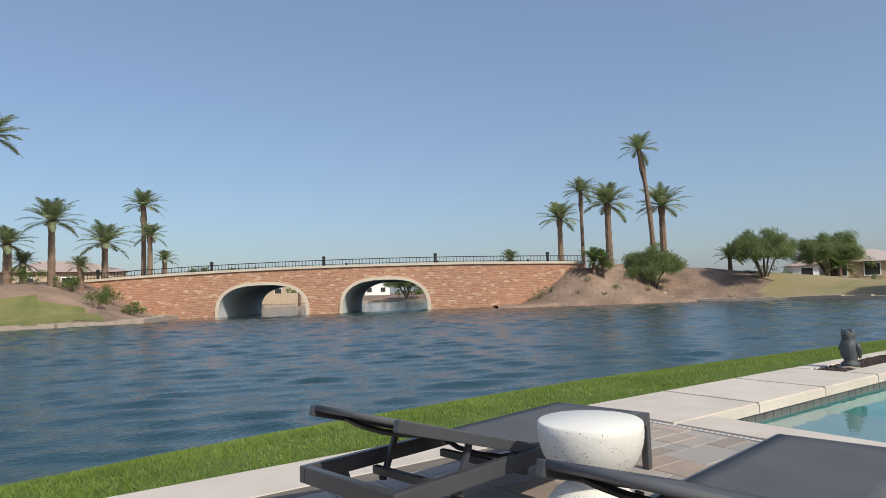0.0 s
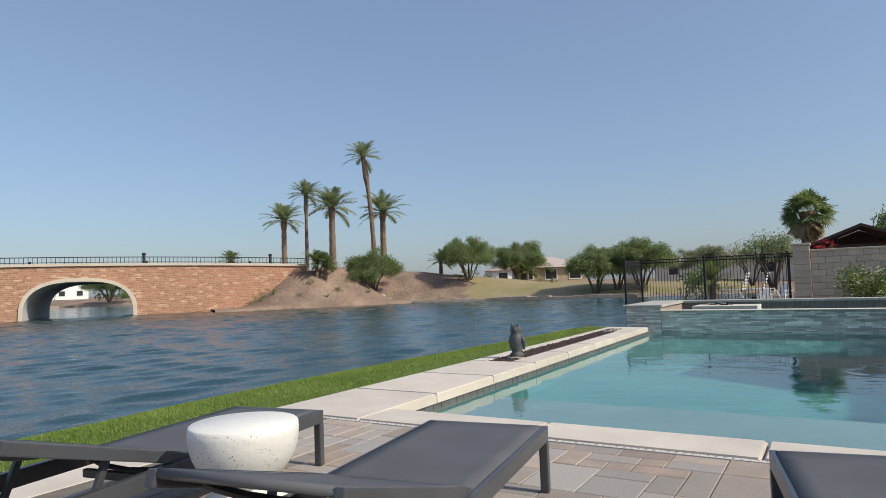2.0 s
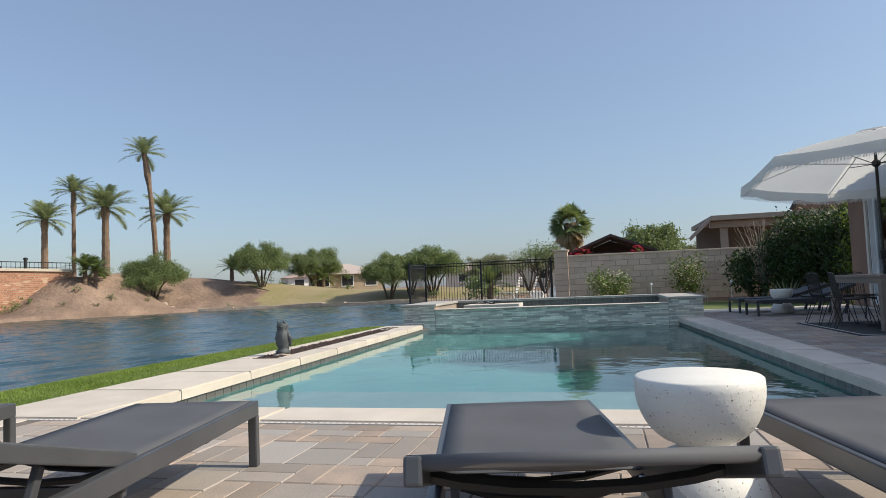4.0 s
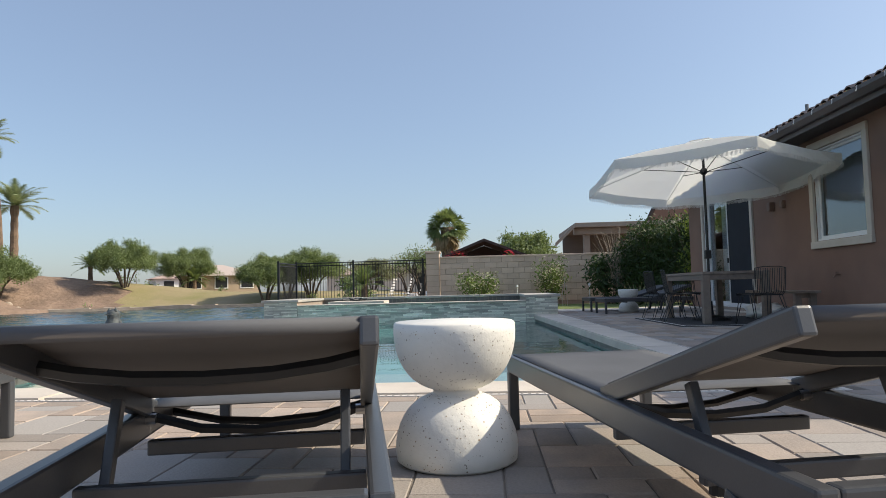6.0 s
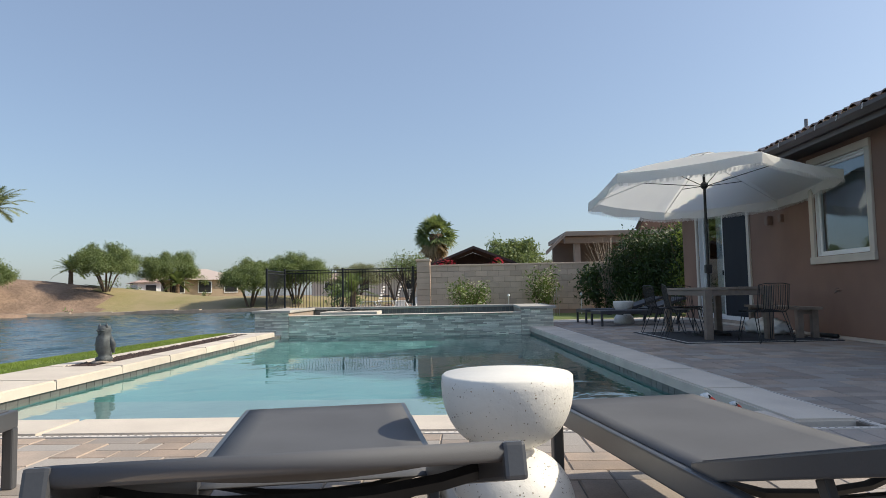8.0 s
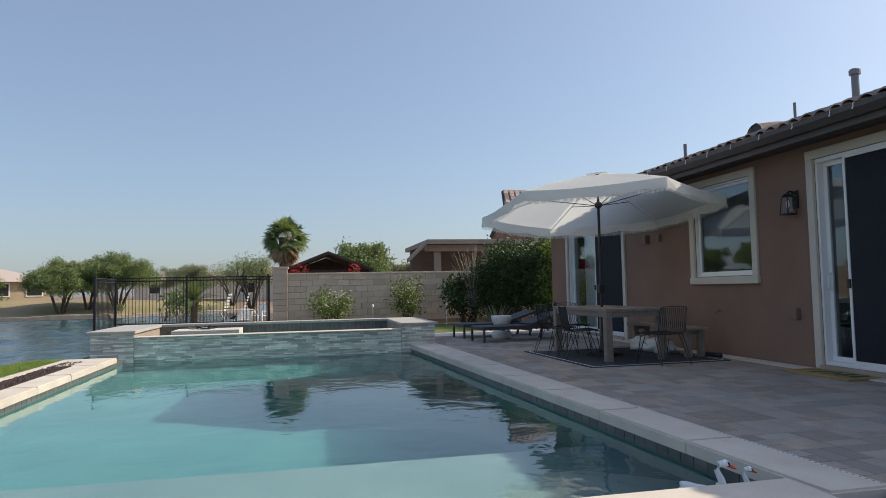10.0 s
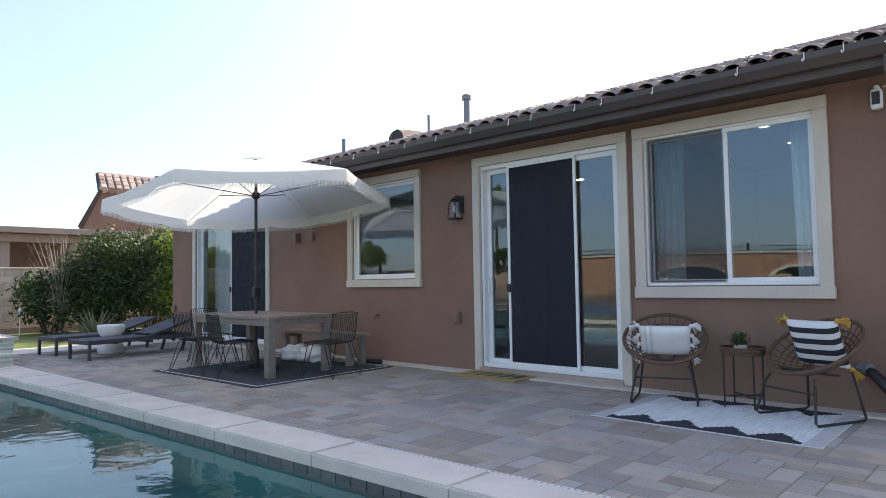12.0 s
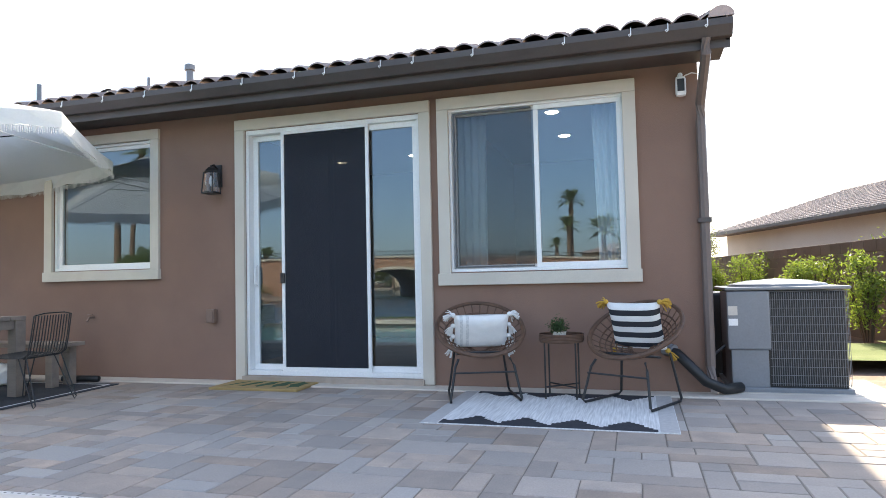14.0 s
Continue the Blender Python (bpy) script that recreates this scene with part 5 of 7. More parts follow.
tree(30.5, 101, 0.4, 9, 6, seed=11, label="dark green tree beyond the bridge")
tree(64, 104, 0.4, 9, 5, seed=12, label="dark green tree beyond the bridge")
tree(54, 112, 0.4, 9, 5.5, seed=13, label="dark green tree beyond the bridge")
for i, (x, y, w, h) in enumerate(((5.5, 60.0, 2.0, 1.3), (8.1, 59.7, 2.2, 1.5), (3.0, 60.1, 1.8, 1.0), (4.9, 60.0, 1.6, 1.0), (6.8, 57.0, 2.0, 1.2), (9.6, 58.4, 1.6, 1.1), (2.0, 61.5, 1.5, 1.2), (10.5, 60.5, 1.4, 1.0))):
    bush(x, y, ground_z(x, y) - 0.05, w * 1.3, h * 1.2, ROSE_LEAF, "low dark desert shrub on the bank", 420, 0.09, i, name="shrub", group="bank shrubs")
for i, (x, y, w, h) in enumerate(((39.5, 42.6, 2.2, 1.3), (41.0, 41.8, 1.6, 0.9), (47.0, 37.5, 1.5, 0.7), (51.0, 31.0, 1.2, 0.5), (62, 33, 6, 1.4), (66, 35, 7, 1.5), (70, 36, 7, 1.4), (63, 20, 2.0, 1.2), (56, 14, 1.6, 0.9), (61, 24, 1.6, 0.8))):
    bush(x, y, ground_z(x, y) - 0.05, w, h, MESQUITE, "dry olive desert shrub on the mound", 130, 0.12, 20 + i, name="shrub", group="bank shrubs")
bush(47.6, 38.2, ground_z(47.6, 38.2), 1.8, 0.9, MESQUITE, "shrub with dull red blossoms on the mound", 160, 0.11, 3, RED_PETAL, name="shrub", group="bank shrubs", count=160)
for i in range(12):
    x, y = 47.6 + random.uniform(-1.4, 2.2), 36.0 + random.uniform(-0.9, 0.6)
    b = bmesh.new()
    bmesh.ops.create_icosphere(b, subdivisions=2, radius=random.uniform(0.18, 0.42))
    for v in b.verts:
        v.co *= 1 + 0.35 * noise.noise(v.co * 4 + Vector((i * 3, 0, 0)))
        v.co.z *= 0.7
    o = solid("boulder", b, ROCK, "pale rounded boulder on the sandy mound", "boulder", "mound boulders")
    o.location = (x, y, ground_z(x, y) + 0.08)


# ---- far houses ----
def house(x, y, z, w, d, h, yaw, wall, label, windows=3, storeys=1, rise=1.3):
    t = thing("house", label, "house", pose(x, y, z, 0, 0, yaw), "far houses")
    part("wall", box(-w / 2, w / 2, -d / 2, d / 2, -0.6, h), wall, t)
    bm = bmesh.new()
    o = 0.5
    lo = [bm.verts.new(p) for p in ((-w / 2 - o, -d / 2 - o, h), (w / 2 + o, -d / 2 - o, h), (w / 2 + o, d / 2 + o, h), (-w / 2 - o, d / 2 + o, h))]
    k = min(w, d) / 2
    hi = [bm.verts.new((-w / 2 + k, 0, h + rise)), bm.verts.new((w / 2 - k, 0, h + rise))]
    bm.faces.new((lo[0], lo[1], hi[1], hi[0])), bm.faces.new((lo[2], lo[3], hi[0], hi[1]))
    bm.faces.new((lo[1], lo[2], hi[1])), bm.faces.new((lo[3], lo[0], hi[0])), bm.faces.new(lo[::-1])
    part("roof", bm, ROOF_TILE, t)
    for st in range(storeys):
        for i in range(windows):
            u = -w / 2 + (i + 0.5) * w / windows
            zz = 0.9 + st * 2.8
            f = part("window", box(u - 0.7, u + 0.7, -d / 2 - 0.06, -d / 2 + 0.02, zz, zz + 1.3), VINYL, t)
            part("pane", box(u - 0.6, u + 0.6, -d / 2 - 0.075, -d / 2 - 0.062, zz + 0.1, zz + 1.2), BLACK, f)
    return t


house(6.3, 80, 1.6, 11, 7, 2.7, 5, TAN_WALL, "tan house with a tiled roof beyond the bank")
house(72, 29, 0.3, 8, 7, 2.3, -62, TAN_WALL, "tan house with a low roof beyond the lake")
house(84, 38, 0.3, 9, 7, 2.4, -55, WHITE_WALL, "white house half hidden by trees")
house(92, 14, 0.3, 14, 8, 2.5, -80, GREY_WALL, "pale stucco house beyond the fence")
house(70, 1.5, 0.2, 12, 8, 2.3, -86, GREY_WALL, "pale stucco house seen through the fence")
house(78, 150, 0.4, 14, 9, 5.2, -18, WHITE_WALL, "two-storey white house beyond the bridge", 4, 2)
house(42, 114, 0.4, 12, 8, 2.8, -10, TAN_WALL, "tan house beyond the bridge")
for i, (x, y, w, h) in enumerate(((27, 107, 8, 4.2), (35, 108, 9, 3.6), (45, 108, 9, 3.4), (52, 112, 8, 3.0), (58, 115, 9, 3.6), (67, 108, 9, 3.4), (72, 101, 7, 3.0))):
    bush(x, y, 0.2, w, h, MESQUITE, "dense dark green shrubs beyond the bridge", 30, 0.3, 90 + i, None, 22, "shrub", "shrubs beyond the bridge")
bm = bmesh.new()
for i in range(60):
    p = Vector((26 + i * 0.42, 103 + i * 0.06, 0))
    box(p.x, p.x + 0.38, p.y, p.y + 0.05, -0.2, 1.6, 0, bm)
solid("far_fence", bm, TAN_WALL, "long tan board fence beyond the bridge", "fence", kind="structure")

# ---- block wall, fence and garden at the far end ----
wall_e = thing("wall_garden", "tan concrete block garden wall", "wall", kind="structure")
WX = 23.75
part("core", box(WX + 0.02, WX + 0.16, -12.0, 0.66, -0.3, 1.70), MORTAR, wall_e)
block_me = bpy.data.meshes.new("block")
b = box(-0.0, 0.2, 0.004, 0.396, 0.004, 0.196, 0.006)
b.to_mesh(block_me)
b.free()
block_me.materials.append(BLOCK)
half_me = bpy.data.meshes.new("half_block")
b = box(-0.0, 0.2, 0.004, 0.196, 0.004, 0.196, 0.006)
b.to_mesh(half_me)
b.free()
half_me.materials.append(BLOCK)


def block_course(parent, x, y1, n, z, odd):
    y = y1
    if odd:
        o = new("block", half_me)
        o.parent, o.location = parent, (x, y - 0.2, z)
        y -= 0.2
    for i in range(n):
        o = new("block", block_me)
        o.parent, o.location = parent, (x + random.uniform(-0.003, 0.003), y - 0.4, z)
        y -= 0.4


for r in range(8):
    block_course(wall_e, WX - 0.01, 0.66, 22, 0.12 + 0.2 * r - 0.0, r % 2)
part("cap", box(WX - 0.03, WX + 0.21, -12.0, 0.66, 1.70, 1.76, 0.01), BLOCK, wall_e)
pil = thing("wall_pillar", "tan block pillar at the end of the garden wall", "pillar", kind="structure")
part("core", box(WX - 0.03, WX + 0.37, 0.69, 1.13, -0.3, 1.90), MORTAR, pil)
for r in range(9):
    part("block", box(WX - 0.06, WX + 0.40, 0.68, 1.14, 0.104 + 0.2 * r, 0.296 + 0.2 * r, 0.008), BLOCK, pil)
part("cap", box(WX - 0.09, WX + 0.43, 0.64, 1.18, 1.90, 1.97, 0.012), BLOCK, pil)

fence = thing("iron_fence", "black iron picket fence", "fence", kind="structure")


def fence_run(a, b, z0, z1, posts):
    a, b = Vector((*a, 0)), Vector((*b, 0))
    L = (b - a).length
    d = (b - a) / L
    for z in (z0 + 0.15, z1 - 0.12, z1 - 0.02):
        part("rail", tube([a + Vector((0, 0, z)), b + Vector((0, 0, z))], 0.017, 4), BLACK, fence)
    for i in range(1, int(L / 0.105)):
        p = a + d * (i * 0.105)
        part("picket", tube([p + Vector((0, 0, z0 + 0.08)), p + Vector((0, 0, z1 - 0.02))], 0.0095, 4), BLACK, fence)
    for s in posts:
        p = a + d * (L * s)
        part("post", box(p.x - 0.032, p.x + 0.032, p.y - 0.032, p.y + 0.032, -0.6, z1 + 0.05, 0.006), BLACK, fence)


fence_run((23.95, 1.15), (24.4, 6.05), 0.05, 1.70, (0.03, 0.555, 1.0))
fence_run((24.4, 6.05), (22.6, 6.15), -0.1, 1.66, (1.0,))

lawn_patch("grass", 18.5, 23.6, -9, 3.6, "short dark green lawn before the block wall", 0.14, 0.4, LAWN, -9)
lawn_patch("grass", -8, 3.4, -12, -7.2, "sunlit green side lawn", 0.15, 0.4, LAWN, -9)
bm = box(17.3, 19.2, -6.4, 3.0, -0.25, -0.004, 0.01)
solid("walkway", bm, COPING, "pale concrete walk beyond the patio", "walkway", kind="structure")

bush(22.9, -0.7, 0.0, 1.7, 1.25, ROSE_LEAF, "rose bush with cream blossoms against the block wall", 520, 0.06, 1, PETAL, 22, "rose_bush", "rose bushes", 190)
bush(23.1, -3.2, 0.0, 1.3, 1.7, ROSE_LEAF, "climbing rose with cream blossoms on the block wall", 520, 0.06, 2, PETAL, 20, "rose_bush", "rose bushes", 210)
bush(22.6, -5.1, 0.0, 1.9, 1.75, HEDGE, "dense dark green bush at the wall", 620, 0.075, 3, None, 18)
bush(31.0, 5.2, 0.0, 2.0, 1.5, FAN_LEAF, "spiky green plant behind the fence", 260, 0.12, 4)
bush(34.0, 6.5, 0.0, 2.6, 1.0, MESQUITE, "low olive shrub behind the fence", 200, 0.1, 5)
palm(28.6, 4.3, 0.0, 0.9, 1.1, 0.16, seed=61, fronds=24, leaf=FAN_LEAF, label="short bright green palm behind the fence")
for i, (x, y, w, h) in enumerate(((21.9, -6.4, 2.2, 2.9), (21.3, -7.2, 2.2, 2.95), (20.3, -7.3, 1.9, 2.9), (19.5, -7.4, 1.6, 2.9), (22.4, -5.9, 1.6, 2.4))):
    bush(x, y, 0.0, w, h, HEDGE if i != 3 else BRIGHT_LEAF, "tall dense green hedge beside the house" if i != 3 else "tall bright green hedge at the house corner", 900, 0.055, 10 + i, None, 36, "hedge", "hedge by the house")
tw = thing("bare_shrub", "leafless twiggy shrub against the block wall", "shrub", pose(22.4, -5.3, 0))
bm = bmesh.new()
rb = random.Random(5)
for i in range(46):
    a, k = rb.uniform(0, 6.28), rb.uniform(0.2, 0.75)
    z = rb.uniform(1.5, 2.6)
    tube([(0, 0, -0.1), (math.cos(a) * k * 0.3, math.sin(a) * k * 0.3, z * 0.5), (math.cos(a) * k, math.sin(a) * k, z), (math.cos(a + 0.5) * k * 1.2, math.sin(a + 0.5) * k * 1.2, z + 0.25)], 0.01, 4, bm, taper=[0.012, 0.008, 0.005, 0.002])
tagged(part("branchwork", bm, BEAM, tw), kind="stuff")
ag = thing("agave", "spiky grey-green agave at the edge of the patio", "plant", pose(20.2, -5.4, 0))
bm = bmesh.new()
for i in range(26):
    a, e = i * 2.4, 0.35 + 0.9 * (i / 26)
    d = Vector((math.cos(a) * math.cos(e), math.sin(a) * math.cos(e), math.sin(e)))
    tube([(0, 0, 0), tuple(d * 0.35), tuple(d * 0.75)], 0.03, 4, bm, taper=[0.025, 0.03, 0.002])
part("leaves", bm, PALE_LEAF, ag)
for i, (x, y) in enumerate(((22.6, -2.0), (22.3, -4.35))):
    t = thing("path_light", "slim pale garden stake light", "garden light", pose(x, y, 0), "garden stakes")
    part("stake", tube([(0, 0, -0.1), (0, 0, 0.62)], 0.012, 6), VINYL, t)
    part("head", lathe([(0.0, 0.7), (0.03, 0.69), (0.05, 0.62), (0.0, 0.61)][::-1], 10), VINYL, t)
ft = thing("garden_trellis", "thin wire garden stake trio in the flower bed", "garden stake", pose(21.2, -3.4, 0))
for dx, h in ((-0.07, 0.6), (0.0, 0.85), (0.07, 0.6)):
    part("wire", tube([(0, dx, -0.1), (0, dx, h)], 0.008, 5), STEEL, ft)
    part("tip", lathe([(0.0, h), (0.03, h + 0.015), (0.0, h + 0.03)], 8, centre=(0, dx, 0)), STEEL, ft)

# neighbour's place behind the block wall
fan_palm(34.8, 0.98, 0.0, 3.85, 1.25)
gz = thing("gazebo", "dark timber gazebo with a low gable roof", "gazebo", pose(31.8, -0.95, 0))
for y in (-1.7, 0.0, 1.7):
    part("post", box(-0.07, 0.07, y - 0.07, y + 0.07, -0.2, 2.1), DARK_BEAM, gz)
bm = bmesh.new()
a = [bm.verts.new((-0.6, y, z)) for y, z in ((-2.0, 2.02), (0, 2.82), (2.0, 2.02), (2.0, 2.14), (0, 2.94), (-2.0, 2.14))]
c = [bm.verts.new((2.6, y, z)) for y, z in ((-2.0, 2.02), (0, 2.82), (2.0, 2.02), (2.0, 2.14), (0, 2.94), (-2.0, 2.14))]
for i in range(6):
    bm.faces.new((a[i], a[(i + 1) % 6], c[(i + 1) % 6], c[i]))
bm.faces.new((a[0], a[1], a[4], a[5])), bm.faces.new((a[1], a[2], a[3], a[4]))
part("roof", bm, DARK_BEAM, gz)
part("beam", box(-0.08, 0.08, -1.9, 1.9, 2.0, 2.12), DARK_BEAM, gz)
bm = bmesh.new()
lo = [bm.verts.new((2.4, y, z)) for y, z in ((-1.9, -0.2), (1.9, -0.2), (1.9, 2.06), (0, 2.8), (-1.9, 2.06))]
hi = [bm.verts.new((2.5, v.co.y, v.co.z)) for v in lo]
bm.faces.new(lo), bm.faces.new(hi[::-1])
for i in range(5):
    bm.faces.new((lo[i], hi[i], hi[(i + 1) % 5], lo[(i + 1) % 5]))
part("back_panel", bm, DARK_BEAM, gz)
for y in (-0.85, 0.85):
    part("strut", tube([(0, y, 2.1), (0, y, 2.44)], 0.05, 4), DARK_BEAM, gz)
bush(31.3, 0.5, 1.2, 1.5, 1.15, MESQUITE, "bougainvillea with crimson blossoms at the gazebo", 150, 0.09, 7, RED_PETAL, 9, "bougainvillea", "bougainvilleas", 500)
bush(31.3, -2.0, 1.2, 1.5, 1.1, MESQUITE, "bougainvillea with crimson blossoms at the gazebo", 150, 0.09, 8, RED_PETAL, 9, "bougainvillea", "bougainvilleas", 500)
nb = thing("patio_cover", "tan flat-roofed neighbour patio cover", "patio cover", pose(26.6, -4.5, 0))
part("roof_slab", box(-0.5, 5, -6.0, 0.0, 2.88, 3.06, 0.01), BEAM, nb)
bm = prism([(-0.5, 0.0), (-0.1, 0.0), (-0.1, 0.75), (-0.5, 0.75)], 0, 0.15)
for v in bm.verts:
    v.co.z += 2.89 - 0.95 * v.co.y
part("roof_slope", bm, BEAM, nb)
for y in (-0.5, -2.4, -4.4):
    part("post", box(-0.05, 0.2, y - 0.12, y + 0.12, -0.2, 2.88), BEAM, nb)
# the back wall's colour is darkened to hold the shade under the roof
part("back_wall", box(3.5, 3.7, -6, 0, -0.2, 2.88), surface("shade_toned_wall", (0.21, 0.175, 0.145), (0.17, 0.14, 0.118), 1.5, 0.92, 0.2, 30), nb)
part("beam", box(-0.2, 0.1, -6.0, 0.0, 2.62, 2.86), BEAM, nb)
nh = thing("neighbour_house", "brown stucco neighbour house with a red tiled roof", "house", pose(31.4, -9.45, 0))
bm = bmesh.new()
front = [(0.72, -0.3), (0.72, 3.7), (0.0, 5.1), (-6.0, 5.1), (-6.0, -0.3)]
lo = [bm.verts.new((0, y, z)) for y, z in front]
hi = [bm.verts.new((0.4, y, z)) for y, z in front]
bm.faces.new(lo), bm.faces.new(hi[::-1])
for i in range(5):
    bm.faces.new((lo[i], hi[i], hi[(i + 1) % 5], lo[(i + 1) % 5]))
part("wall", bm, STUCCO, nh)
bm = bmesh.new()
for k in range(20):
    for i in range(4):
        y = 0.0 - k * 0.3
        s0, s1 = i / 4, (i + 1.15) / 4
        tube([(-0.15 + 1.0 * s0, y - 0.2 * s0, 5.12 + 0.75 * s0), (-0.15 + 1.0 * s1, y - 0.2 * s1, 5.10 + 0.75 * s1)], 0.165, 6, bm)
tagged(part("roof_tiles", bm, ROOF_TILE, nh), kind="stuff")
part("ridge_tiles", tube([(0.85, -0.15, 5.9), (0.85, -6.0, 5.9)], 0.12, 8), ROOF_TILE, nh)
part("barge_board", tube([(-0.1, 0.85, 3.55), (-0.1, 0.12, 5.05), (0.8, -0.1, 5.9)], 0.1, 4), DARK_BEAM, nh)
part("vent_cap", lathe([(0.1, 5.85), (0.1, 6.05), (0.14, 6.07), (0.0, 6.12)], 10, centre=(0.85, -2.6, 0)), AC_PAINT, nh)
# white loungers in the neighbour's yard, seen through the fence
for i, (x, y) in enumerate(((29.4, 3.35), (29.8, 2.65), (30.2, 2.15))):
    t = thing("white_deck_chair", "white slatted plastic deck chair", "deck chair", pose(x, y, 0.1, 0, 0, 6 * i - 8), "white deck chairs")
    for k in range(7):
        part("slat", box(-0.28, 0.28, 0.1 + k * 0.09, 0.17 + k * 0.09, 0.33, 0.35), VINYL, t)
    for k in range(6):
        part("slat", box(-0.28, 0.28, -0.04, -0.02, 0.36 + k * 0.13, 0.43 + k * 0.13, m=pose(0, 0.05, 0, 18)), VINYL, t)
    for sx in (-0.28, 0.28):
        part("side_frame", tube([(sx, 0.75, 0), (sx, 0.6, 0.34), (sx, 0.05, 0.34), (sx, -0.15, 0.0)], 0.022, 6), VINYL, t)

def deck_chair(m):
    """A slatted white garden chair, facing +x."""
    t = thing("garden_chair", "white slatted garden chair beyond the fence", "chair", m, "white garden chairs")
    for k in range(5):
        y = -0.24 + k * 0.115
        part("back_slat", prism([(-0.30, y), (-0.27, y), (-0.27, y + 0.1), (-0.30, y + 0.1)], 0.32, 0.98 - 0.03 * abs(k - 2)), VINYL, t)
        part("seat_slat", box(-0.27, 0.28, y, y + 0.1, 0.33, 0.355), VINYL, t)
    for sy in (-0.31, 0.31):
        part("arm", box(-0.33, 0.34, sy - 0.05, sy + 0.05, 0.56, 0.585), VINYL, t)
        for x in (-0.26, 0.28):
            part("leg", box(x - 0.03, x + 0.03, sy - 0.025, sy + 0.025, 0.0, 0.56), VINYL, t)
    return t


dc = deck_chair(pose(37.9, 4.9, ground_z(37.9, 4.9), 0, 0, 200))
for x, y, yaw in ((37.4, 4.05, 170), (36.9, 3.15, 190), (37.6, 2.4, 150)):
    copy_thing(dc, pose(x, y, ground_z(x, y), 0, 0, yaw))

# ---- the side yard by the house corner ----
ac = thing("air_conditioner", "grey air conditioning condenser with a dark coil grille", "air conditioner", pose(3.22, -7.25, 0.02))
part("body", box(0.03, 0.93, 0.03, 0.80, 0.02, 0.86, 0.02), BLACK, ac)
part("corner_panel", box(0.62, 0.965, 0.40, 0.845, 0.36, 0.87, 0.015), AC_PAINT, ac, "grey sheet metal control box")
part("corner_panel", box(0.64, 0.94, 0.40, 0.825, 0.03, 0.358, 0.01), AC_PAINT, ac)
bm = box(-0.01, 0.98, -0.01, 0.86, 0.875, 0.905, 0.02)
lathe([(0.425, 0.9), (0.40, 0.925), (0.25, 0.955), (0.0, 0.972)], 28, bm, (0.485, 0.425, 0))
part("top_cover", bm, AC_PAINT, ac, "pale grey sheet metal top")
for k in range(34):
    x = 0.025 + k * 0.0178
    part("grille_bar", tube([(x, 0.822, 0.05), (x, 0.822, 0.87)], 0.0022, 4), AC_PAINT, ac)
for k in range(12):
    z = 0.07 + k * 0.072
    part("grille_bar", tube([(0.02, 0.826, z), (0.63, 0.826, z)], 0.002, 4), AC_PAINT, ac)
for k in range(20):
    y = 0.05 + k * 0.04
    part("grille_bar", tube([(0.012, y, 0.05), (0.012, y, 0.87)], 0.0022, 4), AC_PAINT, ac)
part("base_pan", box(0.0, 0.96, 0.0, 0.84, -0.02, 0.035, 0.01), AC_PAINT, ac)
for z0, z1, mt in ((0.66, 0.74, GREY_WALL), (0.57, 0.63, VINYL)):
    part("label_plate", box(0.88, 0.955, 0.846, 0.849, z0, z1), mt, ac)
part("conduit", tube([(0.93, 0.6, 0.4), (1.05, 0.62, 0.3), (1.25, 0.7, 0.28)], 0.014, 6), FRAME, ac)
hose = thing("line_set", "black insulated hose from the house wall to the condenser", "hose", pose(0, 0, 0))
part("hose_sleeve", tube([(4.70, -6.34, 0.37), (4.62, -6.25, 0.36), (4.52, -6.2, 0.26), (4.40, -6.2, 0.13), (4.25, -6.25, 0.06), (4.10, -6.38, 0.06)], 0.045, 10), BLACK, hose, smooth=True)
part("wall_sleeve", tube([(4.72, -6.345, 0.39), (4.64, -6.28, 0.38)], 0.055, 10), AC_PAINT, hose)
bin_ob = thing("utility_box", "black box against the side wall", "box", pose(4.0, -7.9, 0.0))
part("body", box(-0.25, 0.28, -0.3, 0.3, -0.1, 0.85, 0.03), BLACK, bin_ob)
ds = thing("downspout", "brown metal downspout at the house corner", "downspout")
part("pipe", tube([(4.33, EAVE_Y + 0.06, 2.96), (4.33, EAVE_Y + 0.03, 2.85), (4.345, -6.25, 2.55), (4.345, -6.30, 2.4), (4.345, -6.305, 0.25), (4.345, -6.22, 0.1)], 0.042, 8), surface("brown_metal", (0.15, 0.115, 0.10), (0.13, 0.1, 0.09), 3, 0.5, 0), ds)
part("bracket", box(4.29, 4.40, -6.352, -6.256, 1.5, 1.54), FASCIA, ds)
cm = thing("security_camera", "white wall-mounted security camera", "camera", pose(4.50, WALL_Y, 2.70))
part("housing", box(-0.045, 0.045, 0.03, 0.115, -0.07, 0.11, 0.03), VINYL, cm)
part("lens_panel", box(-0.03, 0.03, 0.114, 0.119, -0.03, 0.08, 0.004), BLACK, cm)
part("bracket", tube([(0, 0.0, 0.13), (0, 0.06, 0.13), (0, 0.07, 0.09)], 0.022, 8), VINYL, cm)
part("cable", tube([(-0.04, 0.02, 0.13), (-0.1, 0.02, 0.15), (-0.17, 0.02, 0.13), (-0.2, 0.03, 0.22)], 0.006, 5), VINYL, cm)

